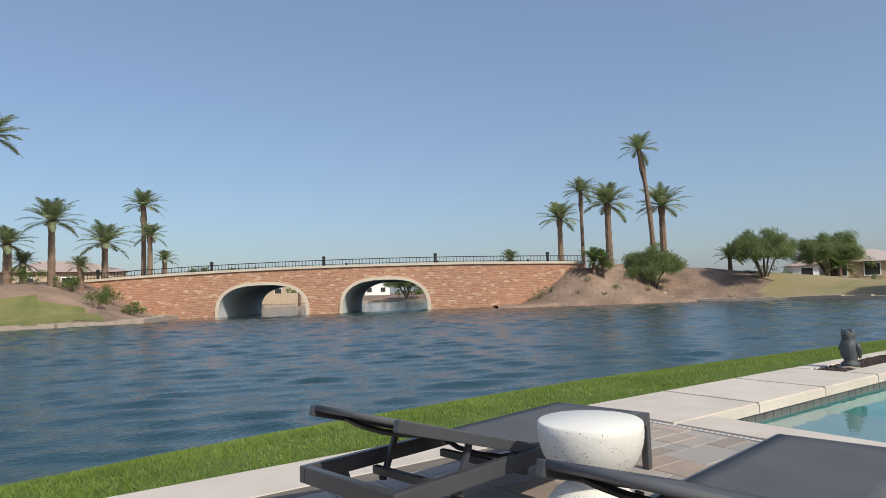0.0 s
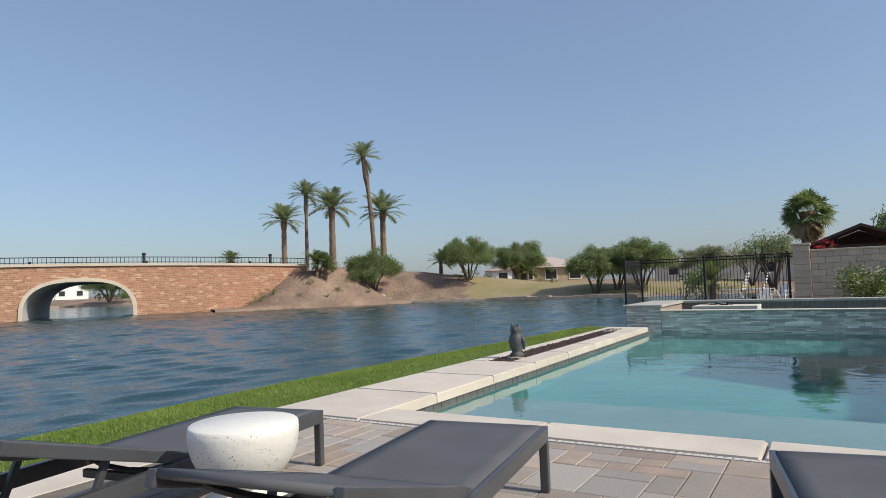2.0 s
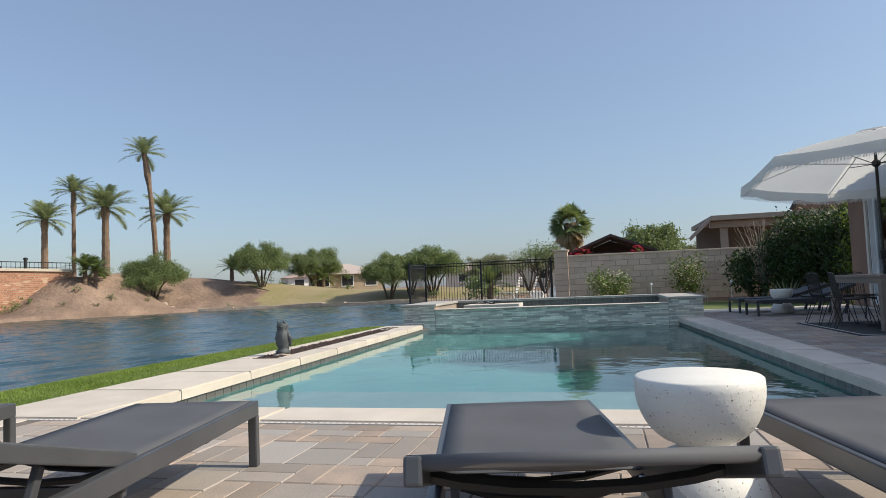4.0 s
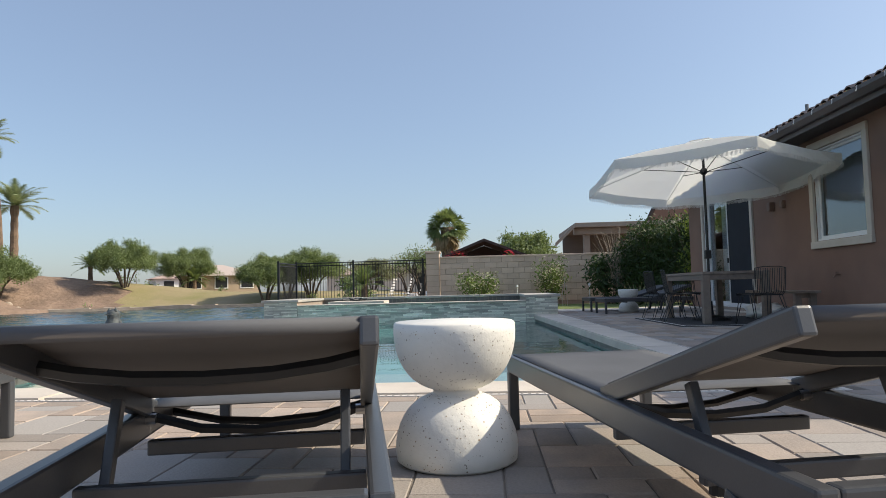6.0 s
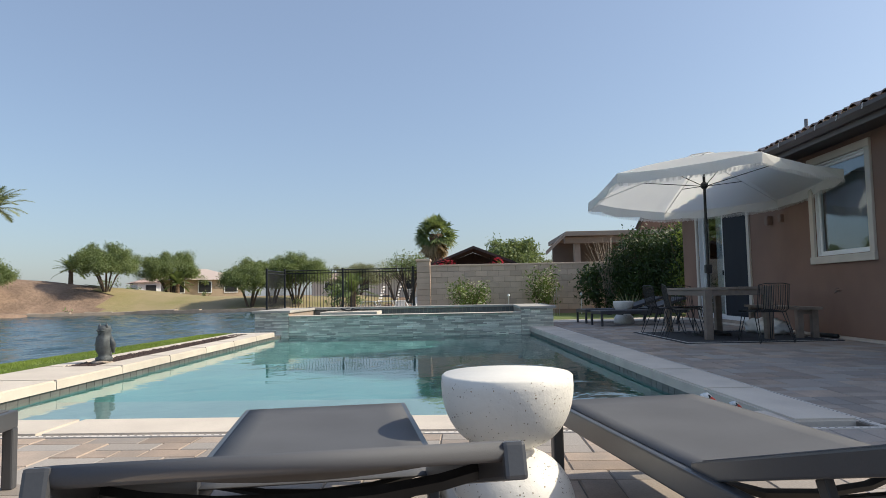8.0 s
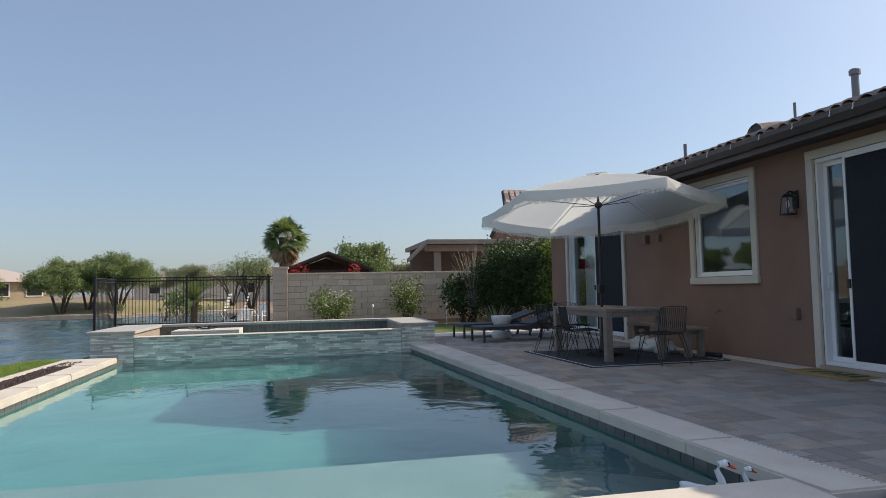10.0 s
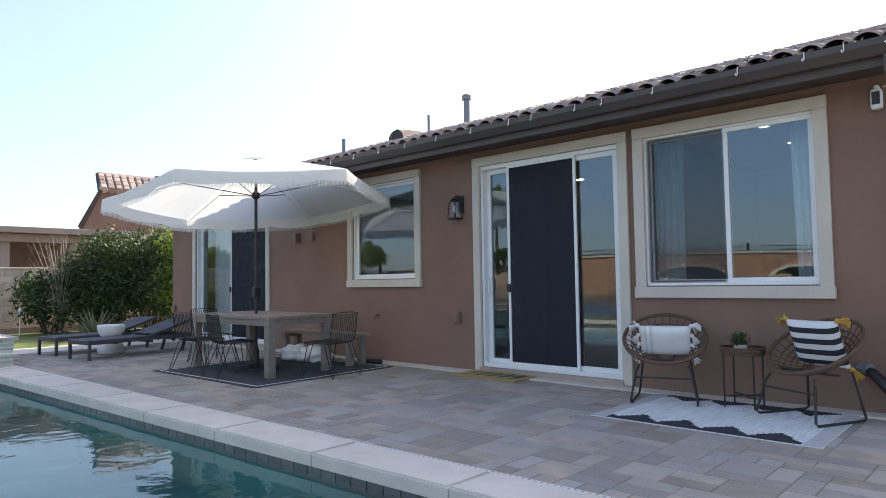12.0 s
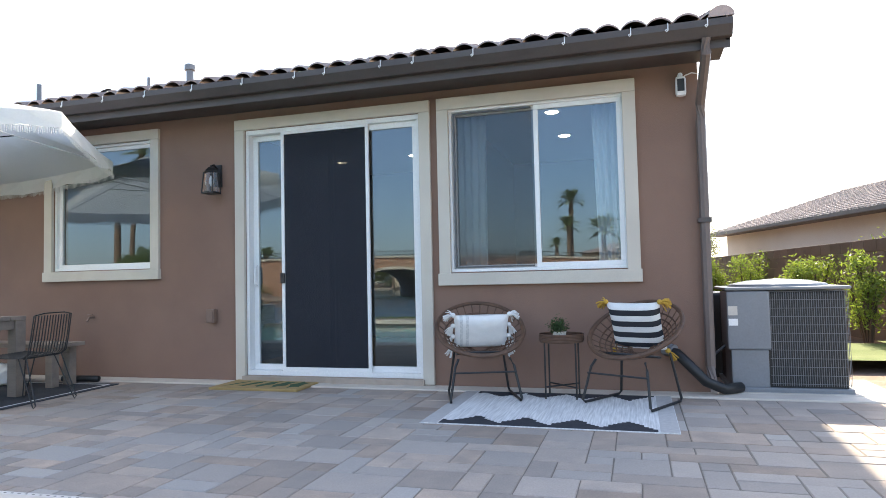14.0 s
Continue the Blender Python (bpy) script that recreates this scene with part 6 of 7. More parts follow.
# neighbour wall and house behind the condenser
sw2 = thing("wall_side", "brown concrete block wall along the side yard", "wall", kind="structure")
SBLOCK = surface("brown_block", (0.20, 0.15, 0.12), (0.17, 0.125, 0.10), 3, 0.92, 0.4, 70, spread=0.15)
wa, wb = Vector((3.05, -23.0, 0)), Vector((0.62, -6.7, 0))
wl = (wb - wa).length
wm = Matrix.Translation(wa) @ Matrix.Rotation(math.atan2(wb.y - wa.y, wb.x - wa.x), 4, "Z")
part("core", box(0, wl, 0.01, 0.15, -0.3, 1.52, m=wm), MORTAR, sw2)
side_me = bpy.data.meshes.new("side_block")
b = box(0.004, 0.396, -0.0, 0.16, 0.004, 0.196, 0.006)
b.to_mesh(side_me)
b.free()
side_me.materials.append(SBLOCK)
for r in range(8):
    for i in range(int(wl / 0.4) - 1):
        o = new("block", side_me)
        o.parent = sw2
        o.matrix_basis = wm @ Matrix.Translation((i * 0.4 + (0.2 if r % 2 else 0), 0, -0.06 + 0.2 * r))
for i, (y, w, h) in enumerate(((-19.4, 0.95, 1.7), (-16.6, 0.95, 1.7), (-13.1, 0.85, 1.75), (-11.2, 0.7, 1.5))):
    p = wa.lerp(wb, (y - wa.y) / (wb.y - wa.y)) + Vector((0.42, 0.06, 0))
    bush(p.x, p.y, 0.0, w, h, BRIGHT_LEAF, "sunlit yellow-green shrub against the side wall", 3000, 0.034, 40 + i, None, 26, "side_shrub", "side yard shrubs")
for i, k in enumerate((0.62, 0.70, 0.78)):
    p = wa.lerp(wb, k) + Vector((-0.75, -0.1, 0))
    bush(p.x, p.y, 0.0, 1.5, 1.8, BRIGHT_LEAF, "bright hedge top showing over the side wall", 900, 0.04, 50 + i, None, 18, "hedge", "side hedge")
sh = thing("neighbour_house", "pale stucco neighbour house with grey-brown tiled roof", "house", pose(2.06, -28.3, 0, 0, 0, 106.3))
part("wall", box(0.4, 15.5, 0.5, 10.3, -0.2, 2.62), GREY_WALL, sh)
GREY_TILE = surface("grey_tile", (0.36, 0.30, 0.27), (0.28, 0.235, 0.21), 2, 0.9, 0.3, 20, spread=0.2)
for sy in (0, 1):
    bm = prism([(0, 0), (16, 0), (16, 5.42), (0, 5.42)], 0, 0.07)
    for v in bm.verts:
        v.co.z += 2.58 + v.co.y * 0.3
        if sy:
            v.co.y = 10.83 - v.co.y
    bmesh.ops.recalc_face_normals(bm, faces=bm.faces[:])
    part("roof_slope", bm, GREY_TILE, sh)
bm = bmesh.new()
for c in range(15):
    y = c * 0.36
    for i in range(104):
        x = 0.02 + i * 0.153
        tube([(x, y - 0.02, 2.655 + y * 0.3), (x, y + 0.36, 2.635 + (y + 0.36) * 0.3)], 0.045, 6, bm)
tagged(part("roof_tiles", bm, GREY_TILE, sh), kind="stuff")
part("ridge_tiles", tube([(-0.05, 5.42, 4.24), (16, 5.42, 4.24)], 0.1, 8), GREY_TILE, sh)
part("gutter", box(-0.02, 16, -0.14, -0.01, 2.52, 2.64, 0.01), FASCIA, sh)
part("soffit", box(0, 16, 0.0, 0.5, 2.52, 2.57), FASCIA, sh)
part("vent", tube([(9.0, 3.0, 3.4), (9.0, 3.0, 3.85)], 0.06, 8), AC_PAINT, sh)
wbk = thing("wall_back", "brown concrete block wall at the end of the side yard", "wall", kind="structure")
part("core", box(2.9, 8.1, -23.35, -23.22, -0.3, 1.73), MORTAR, wbk)
for r in range(9):
    for i in range(12):
        o = new("block", side_me)
        o.parent = wbk
        o.location = (3.0 + i * 0.4 + (0.2 if r % 2 else 0), -23.37, -0.06 + 0.2 * r)
tree(3.7, -25.6, 0, 2.8, 4.1, PALE_LEAF, "thin grey-green tree beyond the side yard wall", 800, 0.05, seed=40)

# ---- wall fittings ----
lamp = thing("wall_lantern", "black metal wall lantern with glass sides", "wall lamp", pose(9.36, WALL_Y, 2.18))
part("backplate", box(-0.055, 0.055, 0.0, 0.02, -0.05, 0.2, 0.008), BLACK, lamp)
part("arm", tube([(0, 0.01, 0.15), (0, 0.08, 0.19), (0, 0.13, 0.17)], 0.012, 8), BLACK, lamp)
part("cap", lathe([(0.085, 0.10), (0.095, 0.115), (0.05, 0.15), (0.0, 0.165)], 4, centre=(0, 0.13, 0)), BLACK, lamp)
for a in range(4):
    ca, sa = math.cos(math.pi / 4 + a * math.pi / 2), math.sin(math.pi / 4 + a * math.pi / 2)
    part("bar", tube([(0.075 * ca, 0.13 + 0.075 * sa, 0.10), (0.1 * ca, 0.13 + 0.1 * sa, -0.12)], 0.007, 5), BLACK, lamp)
part("base", box(-0.075, 0.075, 0.055, 0.205, -0.135, -0.115, 0.004), BLACK, lamp)
g = part("glass", lathe([(0.097, -0.113), (0.073, 0.098)], 4, centre=(0, 0.13, 0)), glass_mat("lantern_glass", (0.9, 0.9, 0.88), 1.45), lamp)
g.visible_shadow = False
part("bulb", lathe([(0.0, -0.06), (0.022, -0.03), (0.022, 0.02), (0.012, 0.06)], 10, centre=(0, 0.13, 0)), VINYL, lamp)
BROWN_BOX = surface("brown_plastic", (0.22, 0.14, 0.105), (0.2, 0.125, 0.095), 5, 0.6, 0)
for x, z, w, h, dpt, nm, lb in ((9.43, 0.71, 0.1, 0.15, 0.07, "outlet_cover", "brown weatherproof outlet cover"), (12.78, 2.01, 0.11, 0.14, 0.06, "junction_box", "small brown junction box on the wall"), (13.21, 2.01, 0.12, 0.17, 0.1, "door_chime_box", "small brown louvred box on the wall"), (18.05, 0.68, 0.1, 0.15, 0.06, "outlet_cover", "brown weatherproof outlet cover")):
    t = thing(nm, lb, "wall box", pose(x, WALL_Y, z), "wall boxes")
    part("box", box(-w / 2, w / 2, 0, dpt, -h / 2, h / 2, 0.01), BROWN_BOX, t)
    part("lid", box(-w / 2 + 0.012, w / 2 - 0.012, dpt, dpt + 0.008, -h / 2 + 0.015, h / 2 - 0.03, 0.003), BROWN_BOX, t)
hb = thing("hose_bib", "small brass hose tap on the wall", "tap", pose(11.08, WALL_Y, 0.70))
part("pipe", tube([(0, 0, 0), (0, 0.07, 0), (0, 0.10, -0.04)], 0.012, 8), BROWN_BOX, hb)
part("valve_wheel", lathe([(0.0, 0.03), (0.03, 0.03), (0.03, 0.038), (0.0, 0.038)], 10, centre=(0, 0.06, 0)), BROWN_BOX, hb)


pipe_ob = thing("loose_pipe", "short black pipe lying on the patio by the wall", "pipe", pose(10.72, -6.06, 0.036))
part("tube", tube([(0, 0, 0), (0.2, 0.01, 0), (0.45, 0.05, 0)], 0.034, 10), BLACK, pipe_ob, smooth=True)


# ---- sun loungers ----
def rect_bar(a, b, w, h, parent, name, mat=FRAME, label=""):
    """A rectangular bar with soft edges from a to b; h is its height."""
    a, b = Vector(a), Vector(b)
    d = (b - a).normalized()
    s = d.cross(Vector((0, 0, 1)))
    s = s.normalized() if s.length > 0.01 else Vector((0, 1, 0))
    m = Matrix((d, s, s.cross(d) * 1.0)).transposed().to_4x4()
    m.translation = a
    return part(name, box(0, (b - a).length, -w / 2, w / 2, -h / 2, h / 2, min(w, h) * 0.18, m=m), mat, parent, label)


def lounger(m, angle, group):
    """Feet at x = 2, head at x = 0; the backrest turns up about x = 0.95."""
    t = thing("sun_lounger", "dark grey aluminium sun lounger with raised sling back", "sun lounger", m, group)
    Wd, H = 0.66, 0.33
    for sy in (-1, 1):
        y = sy * (Wd / 2 - 0.02)
        rect_bar((0.0, y, H - 0.04), (2.0, y, H - 0.04), 0.04, 0.075, t, "side_rail")
        rect_bar((1.975, y, 0.0), (1.975, y, H - 0.075), 0.045, 0.045, t, "leg")
        rect_bar((0.30, y, 0.0), (0.22, y, H - 0.075), 0.045, 0.05, t, "leg")
    rect_bar((1.98, -Wd / 2 + 0.04, H - 0.04), (1.98, Wd / 2 - 0.04, H - 0.04), 0.04, 0.075, t, "end_rail")
    rect_bar((0.02, -Wd / 2 + 0.04, H - 0.04), (0.02, Wd / 2 - 0.04, H - 0.04), 0.04, 0.075, t, "end_rail")
    for x, z in ((0.86, 0.225), (0.40, 0.235), (1.5, 0.25)):
        rect_bar((x, -Wd / 2 + 0.04, z), (x, Wd / 2 - 0.04, z), 0.03, 0.04, t, "cross_bar")

    def sling(x0, x1, sag, z):
        bm = bmesh.new()
        rows = []
        for i in range(9):
            rows.append([bm.verts.new((x0 + (x1 - x0) * i / 8, -Wd / 2 + 0.022 + (Wd - 0.044) * k / 8, z - sag * (1 - (k / 4 - 1) ** 2) * math.sin(math.pi * i / 8))) for k in range(9)])
        for a, b in zip(rows, rows[1:]):
            for k in range(8):
                bm.faces.new((a[k], b[k], b[k + 1], a[k + 1]))
        bm.normal_update()
        bmesh.ops.solidify(bm, geom=bm.faces[:], thickness=0.004)
        return bm

    part("seat_sling", sling(0.87, 1.965, 0.010, H + 0.0015), SLING, t, "taut grey mesh sling", True)
    # curved spreader bars under the seat
    for x in (1.1, 1.7):
        part("spreader_bar", tube([(x, -0.3, H - 0.05), (x, -0.15, H - 0.085), (x, 0, H - 0.095), (x, 0.15, H - 0.085), (x, 0.3, H - 0.05)], 0.012, 6), BLACK, t)
    # backrest, hinged at the seat
    R = Matrix.Translation((0.86, 0, H - 0.01)) @ Matrix.Rotation(radians(angle), 4, "Y") @ Matrix.Translation((-0.86, 0, -H + 0.01))
    bk = part("back_sling", sling(0.035, 0.84, 0.025, H + 0.027), SLING, t, "grey mesh back sling", True)
    bk.matrix_basis = R
    for sy in (-1, 1):
        y = sy * (Wd / 2 - 0.065 + 0.03)
        rect_bar((0.01, y, H), (0.90, y, H), 0.032, 0.05, bk, "back_rail")
        part("pivot", tube([(0.85, y - 0.03 * sy, H - 0.03), (0.85, y + 0.012 * sy, H - 0.03)], 0.015, 10), STEEL, bk)
    part("back_top_rail", tube([(0.026, -Wd / 2 + 0.045, H + 0.013), (0.026, Wd / 2 - 0.045, H + 0.013)], 0.014, 8), SLING, bk, smooth=True)
    part("spreader_bar", tube([(0.2, -0.29, H - 0.005), (0.2, -0.22, H - 0.02), (0.2, -0.12, H - 0.032), (0.2, 0, H - 0.036), (0.2, 0.12, H - 0.032), (0.2, 0.22, H - 0.02), (0.2, 0.29, H - 0.005)], 0.015, 6), BLACK, bk)
    part("spreader_bar", tube([(0.86, -0.29, H - 0.02), (0.86, -0.15, H - 0.06), (0.86, 0, H - 0.07), (0.86, 0.15, H - 0.06), (0.86, 0.29, H - 0.02)], 0.014, 6), BLACK, bk)
    for sy in (-1, 1):
        y = sy * (Wd / 2 - 0.085)
        top = R @ Vector((0.50, y, H - 0.025))
        rect_bar(tuple(top), (0.42, y, 0.20), 0.022, 0.03, t, "support_strut")
        part("hook", lathe([(0.02, -0.01), (0.02, 0.01)], 10, centre=(0.415, y, 0.20)), BLACK, t)
    return t


lo_a = lounger(pose(1.558, 2.696, 0, 0, 0, 10), 16.5, "loungers by the pool")
for x, y, yaw in ((1.664, 1.314, 9), (1.715, -0.42, 11), (1.84, -1.685, 11)):
    copy_thing(lo_a, pose(x, y, 0, 0, 0, yaw))
lo_far = copy_thing(lo_a, pose(15.55, -5.40, 0, 0, 0, 99))
lo_far2 = copy_thing(lo_a, pose(16.85, -5.30, 0, 0, 0, 99))
for o in (lo_far, lo_far2):
    tagged(o, "dark grey sun lounger with raised back near the hedge", "sun lounger", "loungers by the hedge")


def side_table(m, group, label):
    """Two bowls, foot to foot, with chips in the mix."""
    t = thing("side_table", label, "side table", m, group)
    prof = [(0.0, 0.0), (0.205, 0.0), (0.222, 0.012), (0.226, 0.05)]
    prof += [(0.226 * math.cos(a) ** 0.75, 0.05 + 0.205 * math.sin(a)) for a in [0.15 * k for k in range(1, 9)]]
    prof += [(0.085, 0.247), (0.083, 0.256), (0.085, 0.265)]
    prof += [(0.228 * math.cos(a) ** 0.75, 0.475 - 0.22 * math.sin(a)) for a in [0.15 * k for k in range(8, 0, -1)]]
    prof += [(0.228, 0.475), (0.226, 0.505), (0.218, 0.512), (0.0, 0.512)]
    part("body", lathe(prof, 56), TERRAZZO, t, smooth=False).data.polygons.foreach_set("use_smooth", [True] * (56 * (len(prof) - 1)))
    rnd = random.Random(8)
    bm = bmesh.new()
    for i in range(1600):
        k = rnd.randrange(2, len(prof) - 3)
        s, a = rnd.random(), rnd.uniform(0, 6.283)
        r = prof[k][0] * (1 - s) + prof[k + 1][0] * s
        z = prof[k][1] * (1 - s) + prof[k + 1][1] * s
        if r < 0.09:
            continue
        dz, dr = prof[k + 1][1] - prof[k][1], prof[k + 1][0] - prof[k][0]
        nrm = Vector((math.cos(a) * dz, math.sin(a) * dz, -dr)).normalized()
        u = Vector((-math.sin(a), math.cos(a), 0))
        w = nrm.cross(u)
        q = 0.0009 + 0.0028 * rnd.random() ** 2
        p = Vector((r * math.cos(a), r * math.sin(a), z)) + nrm * 0.0006
        bm.faces.new([bm.verts.new(p + u * q * math.cos(b) * rnd.uniform(0.6, 1.2) + w * q * math.sin(b) * rnd.uniform(0.6, 1.2)) for b in (0, 1.25, 2.5, 3.77, 5.0)])
    tagged(part("chips", bm, CHIP, t, "tiny dark aggregate chips"), kind="stuff")
    return t


tb_a = side_table(pose(2.50, 2.19, 0), "hourglass tables", "white terrazzo hourglass side table between loungers")
copy_thing(tb_a, pose(3.22, -0.77, 0, 0, 0, 70))
copy_thing(tb_a, pose(15.95, -4.2, 0, 0, 0, 130))

# ---- dining set under the umbrella ----
TX0, TX1, TY0, TY1, TZ = 10.70, 12.75, -5.15, -4.16, 0.79
dt = thing("dining_table", "weathered grey-brown wooden dining table", "table", pose(TX0, TY0, 0))
L, D = TX1 - TX0, TY1 - TY0
for k in range(6):
    part("plank", box(0.0, L, k * D / 6 + 0.002, (k + 1) * D / 6 - 0.002, TZ - 0.04, TZ, 0.004), WOOD, dt)
for x in (0.0, L - 0.11):
    for y in (0.0, D - 0.11):
        part("leg", box(x + 0.003, x + 0.113, y + 0.003, y + 0.107, 0.012, TZ - 0.041, 0.006), WOOD, dt)
for y in (0.02, D - 0.05):
    part("apron", box(0.115, L - 0.11, y, y + 0.03, TZ - 0.125, TZ - 0.041, 0.003), WOOD, dt)
for x in (0.02, L - 0.05):
    part("apron", box(x, x + 0.03, 0.115, D - 0.11, TZ - 0.125, TZ - 0.041, 0.003), WOOD, dt)
bn = thing("bench", "weathered grey-brown wooden bench", "bench", pose(10.72, -5.88, 0))
for k in range(2):
    part("plank", box(0, 1.9, 0.18 * k + 0.002, 0.18 * k + 0.178, 0.43, 0.47, 0.004), WOOD, bn)
for x in (0.1, 1.7):
    for y in (0.02, 0.24):
        part("leg", box(x, x + 0.09, y, y + 0.09, 0.012, 0.429, 0.006), WOOD, bn)
    part("apron", box(x + 0.02, x + 0.07, 0.11, 0.24, 0.36, 0.429), WOOD, bn)
mat_ob = thing("outdoor_mat", "dark woven mat with a white border line", "mat", pose(10.33, -5.95, 0, 0, 0, 2))
part("weave", box(0, 2.55, 0, 2.25, 0.0, 0.010, 0.003), MAT_DARK, mat_ob)
for a, b, c, d in ((0.06, 2.49, 2.17, 2.19), (0.06, 2.49, 0.06, 0.08), (0.06, 0.08, 0.08, 2.17), (2.47, 2.49, 0.08, 2.17)):
    part("border_line", box(a, b, c, d, 0.0095, 0.0118), WHITE_CLOTH, mat_ob)


def wire_chair(m):
    """A chair of bent black wire: a seat and back of long bars on hairpin legs."""
    t = thing("wire_chair", "black bent-wire dining chair", "chair", m, "wire dining chairs")
    def prof(k):
        u = k * 0.035
        return [(u, 0.24, 0.43), (u, 0.22, 0.455), (u, 0.0, 0.44), (u, -0.17, 0.44), (u, -0.215, 0.475), (u * 1.0, -0.24, 0.6), (u * 0.98, -0.27, 0.81)]
    for k in range(-6, 7):
        part("wire", tube(prof(k), 0.0052, 5), BLACK, t)
    for pts in (prof(-6.6), prof(6.6)):
        part("edge_wire", tube(pts, 0.006, 6), BLACK, t)
    part("top_wire", tube([prof(-6.6)[-1], (-0.12, -0.285, 0.83), (0.12, -0.285, 0.83), prof(6.6)[-1]], 0.006, 6), BLACK, t)
    part("front_wire", tube([prof(-6.6)[0], prof(6.6)[0]], 0.006, 6), BLACK, t)
    part("seat_bar", tube([(-0.22, -0.16, 0.432), (0.22, -0.16, 0.432)], 0.006, 6), BLACK, t)
    part("seat_bar", tube([(-0.22, 0.1, 0.438), (0.22, 0.1, 0.438)], 0.006, 6), BLACK, t)
    for sx in (-1, 1):
        for y0, y1, yf in ((0.19, 0.09, 0.25), (-0.1, -0.18, -0.29)):
            part("leg", tube([(sx * 0.21, y0, 0.44), (sx * 0.25, yf + 0.012, 0.03), (sx * 0.25, yf, 0.008), (sx * 0.25, yf - 0.02, 0.03), (sx * 0.21, y1, 0.44)], 0.006, 6), BLACK, t)
    return t


wc = wire_chair(pose(10.33, -4.84, 0.0, 0, 0, -82))
copy_thing(wc, pose(11.35, -4.03, 0.012, 0, 0, 172))
copy_thing(wc, pose(12.15, -3.98, 0.012, 0, 0, 186))
copy_thing(wc, pose(13.05, -4.65, 0.0, 0, 0, 95))
for i, (x, y, s) in enumerate(((12.1, -5.55, 0.30), (11.7, -5.62, 0.27))):
    t = thing("sandbag", "crumpled white weight bag under the bench", "bag", pose(x, y, 0.011, 0, 0, 20 * i), "weight bags")
    b = bmesh.new()
    bmesh.ops.create_icosphere(b, subdivisions=4, radius=1)
    for v in b.verts:
        n = noise.noise(v.co * 2.2 + Vector((i * 5, 0, 0))) * 0.3 + noise.noise(v.co * 6) * 0.1
        v.co = Vector((v.co.x * s * (1 + n), v.co.y * s * 0.7 * (1 + n), max(0, 0.1 + v.co.z * 0.14 * (1 + n))))
    part("cloth", b, WHITE_CLOTH, t, smooth=True)

um = thing("patio_umbrella", "large white six-sided patio umbrella on a black pole", "umbrella", pose(11.72, -4.60, 0.0))
part("pole", tube([(0, 0, 0.05), (0, 0, 2.93)], 0.022, 12), BLACK, um)
part("hub", lathe([(0.03, 2.42), (0.06, 2.45), (0.06, 2.50), (0.03, 2.53)], 12), BLACK, um)
part("crank_box", box(-0.04, 0.04, -0.05, 0.05, 1.02, 1.16, 0.012), BLACK, um)
part("base", lathe([(0.0, 0.012), (0.30, 0.012), (0.30, 0.05), (0.12, 0.09), (0.05, 0.10), (0.035, 0.32), (0.0, 0.32)], 28), BLACK, um)
RU, NU = 1.97, 6
ang0, TILT = radians(2), 0.085
bm = bmesh.new()
rings = []
for s, z in ((0.13, 2.935), (0.3, 2.85), (0.4, 2.797), (0.55, 2.715), (0.7, 2.628), (0.85, 2.535), (0.95, 2.472), (1.0, 2.44)):
    ring = []
    for k in range(NU * 6):
        f = k / 6
        a0, a1 = ang0 + 2 * math.pi * math.floor(f) / NU, ang0 + 2 * math.pi * (math.floor(f) + 1) / NU
        w = f - math.floor(f)
        p = Vector((math.cos(a0), math.sin(a0), 0)).lerp(Vector((math.cos(a1), math.sin(a1), 0)), w) * RU * s
        sag = 0.035 * s * math.sin(math.pi * w) + 0.012 * s * noise.noise((p.x * 3, p.y * 3, 1.7))
        ring.append(bm.verts.new((p.x, p.y, z - sag - TILT * p.x)))
    rings.append(ring)
val = []
for k, v in enumerate(rings[-1]):
    f = k / 6
    w = f - math.floor(f)
    out = 1.012 + 0.014 * math.sin(6.28 * w * 2 + k)
    val.append(bm.verts.new((v.co.x * out, v.co.y * out, v.co.z - 0.15 - 0.02 * math.sin(6.28 * w * 2))))
rings.append(val)
for a, b in zip(rings, rings[1:]):
    for k in range(NU * 6):
        j = (k + 1) % (NU * 6)
        bm.faces.new((a[k], b[k], b[j], a[j]))
bm.normal_update()
bmesh.ops.solidify(bm, geom=bm.faces[:], thickness=0.003)
canopy = part("canopy", bm, CANVAS, um, "white canvas canopy with a hanging valance")
bm = bmesh.new()
pts = [(RU * math.cos(ang0 + 2 * math.pi * k / NU), RU * math.sin(ang0 + 2 * math.pi * k / NU)) for k in range(NU)]
for k in range(NU):
    a, b = Vector((*pts[k], 0)), Vector((*pts[(k + 1) % NU], 0))
    for i in range(120):
        w = (i + 0.5) / 120
        p = a.lerp(b, w) * 1.008
        z = 2.44 - 0.035 * math.sin(math.pi * w) - 0.15 - TILT * p.x
        dx = (b - a).normalized() * 0.005
        q = p + Vector((0, 0, z - random.uniform(0.035, 0.055)))
        p = p + Vector((0, 0, z + 0.012))
        bm.faces.new([bm.verts.new(c) for c in (p - dx, p + dx, q + dx * 0.6, q - dx * 0.6)])
tagged(part("fringe", bm, CANVAS, canopy, "white cotton fringe"), kind="stuff")
bm = bmesh.new()
vr = []
for s, z in ((0.03, 2.99), (0.14, 2.962), (0.19, 2.915)):
    vr.append([bm.verts.new((RU * s * math.cos(ang0 + 2 * math.pi * k / NU), RU * s * math.sin(ang0 + 2 * math.pi * k / NU), z - TILT * RU * s * math.cos(ang0 + 2 * math.pi * k / NU))) for k in range(NU)])
for a, b in zip(vr, vr[1:]):
    for k in range(NU):
        bm.faces.new((a[k], b[k], b[(k + 1) % NU], a[(k + 1) % NU]))
bm.faces.new(vr[0])
part("vent_cap", bm, CANVAS, canopy)
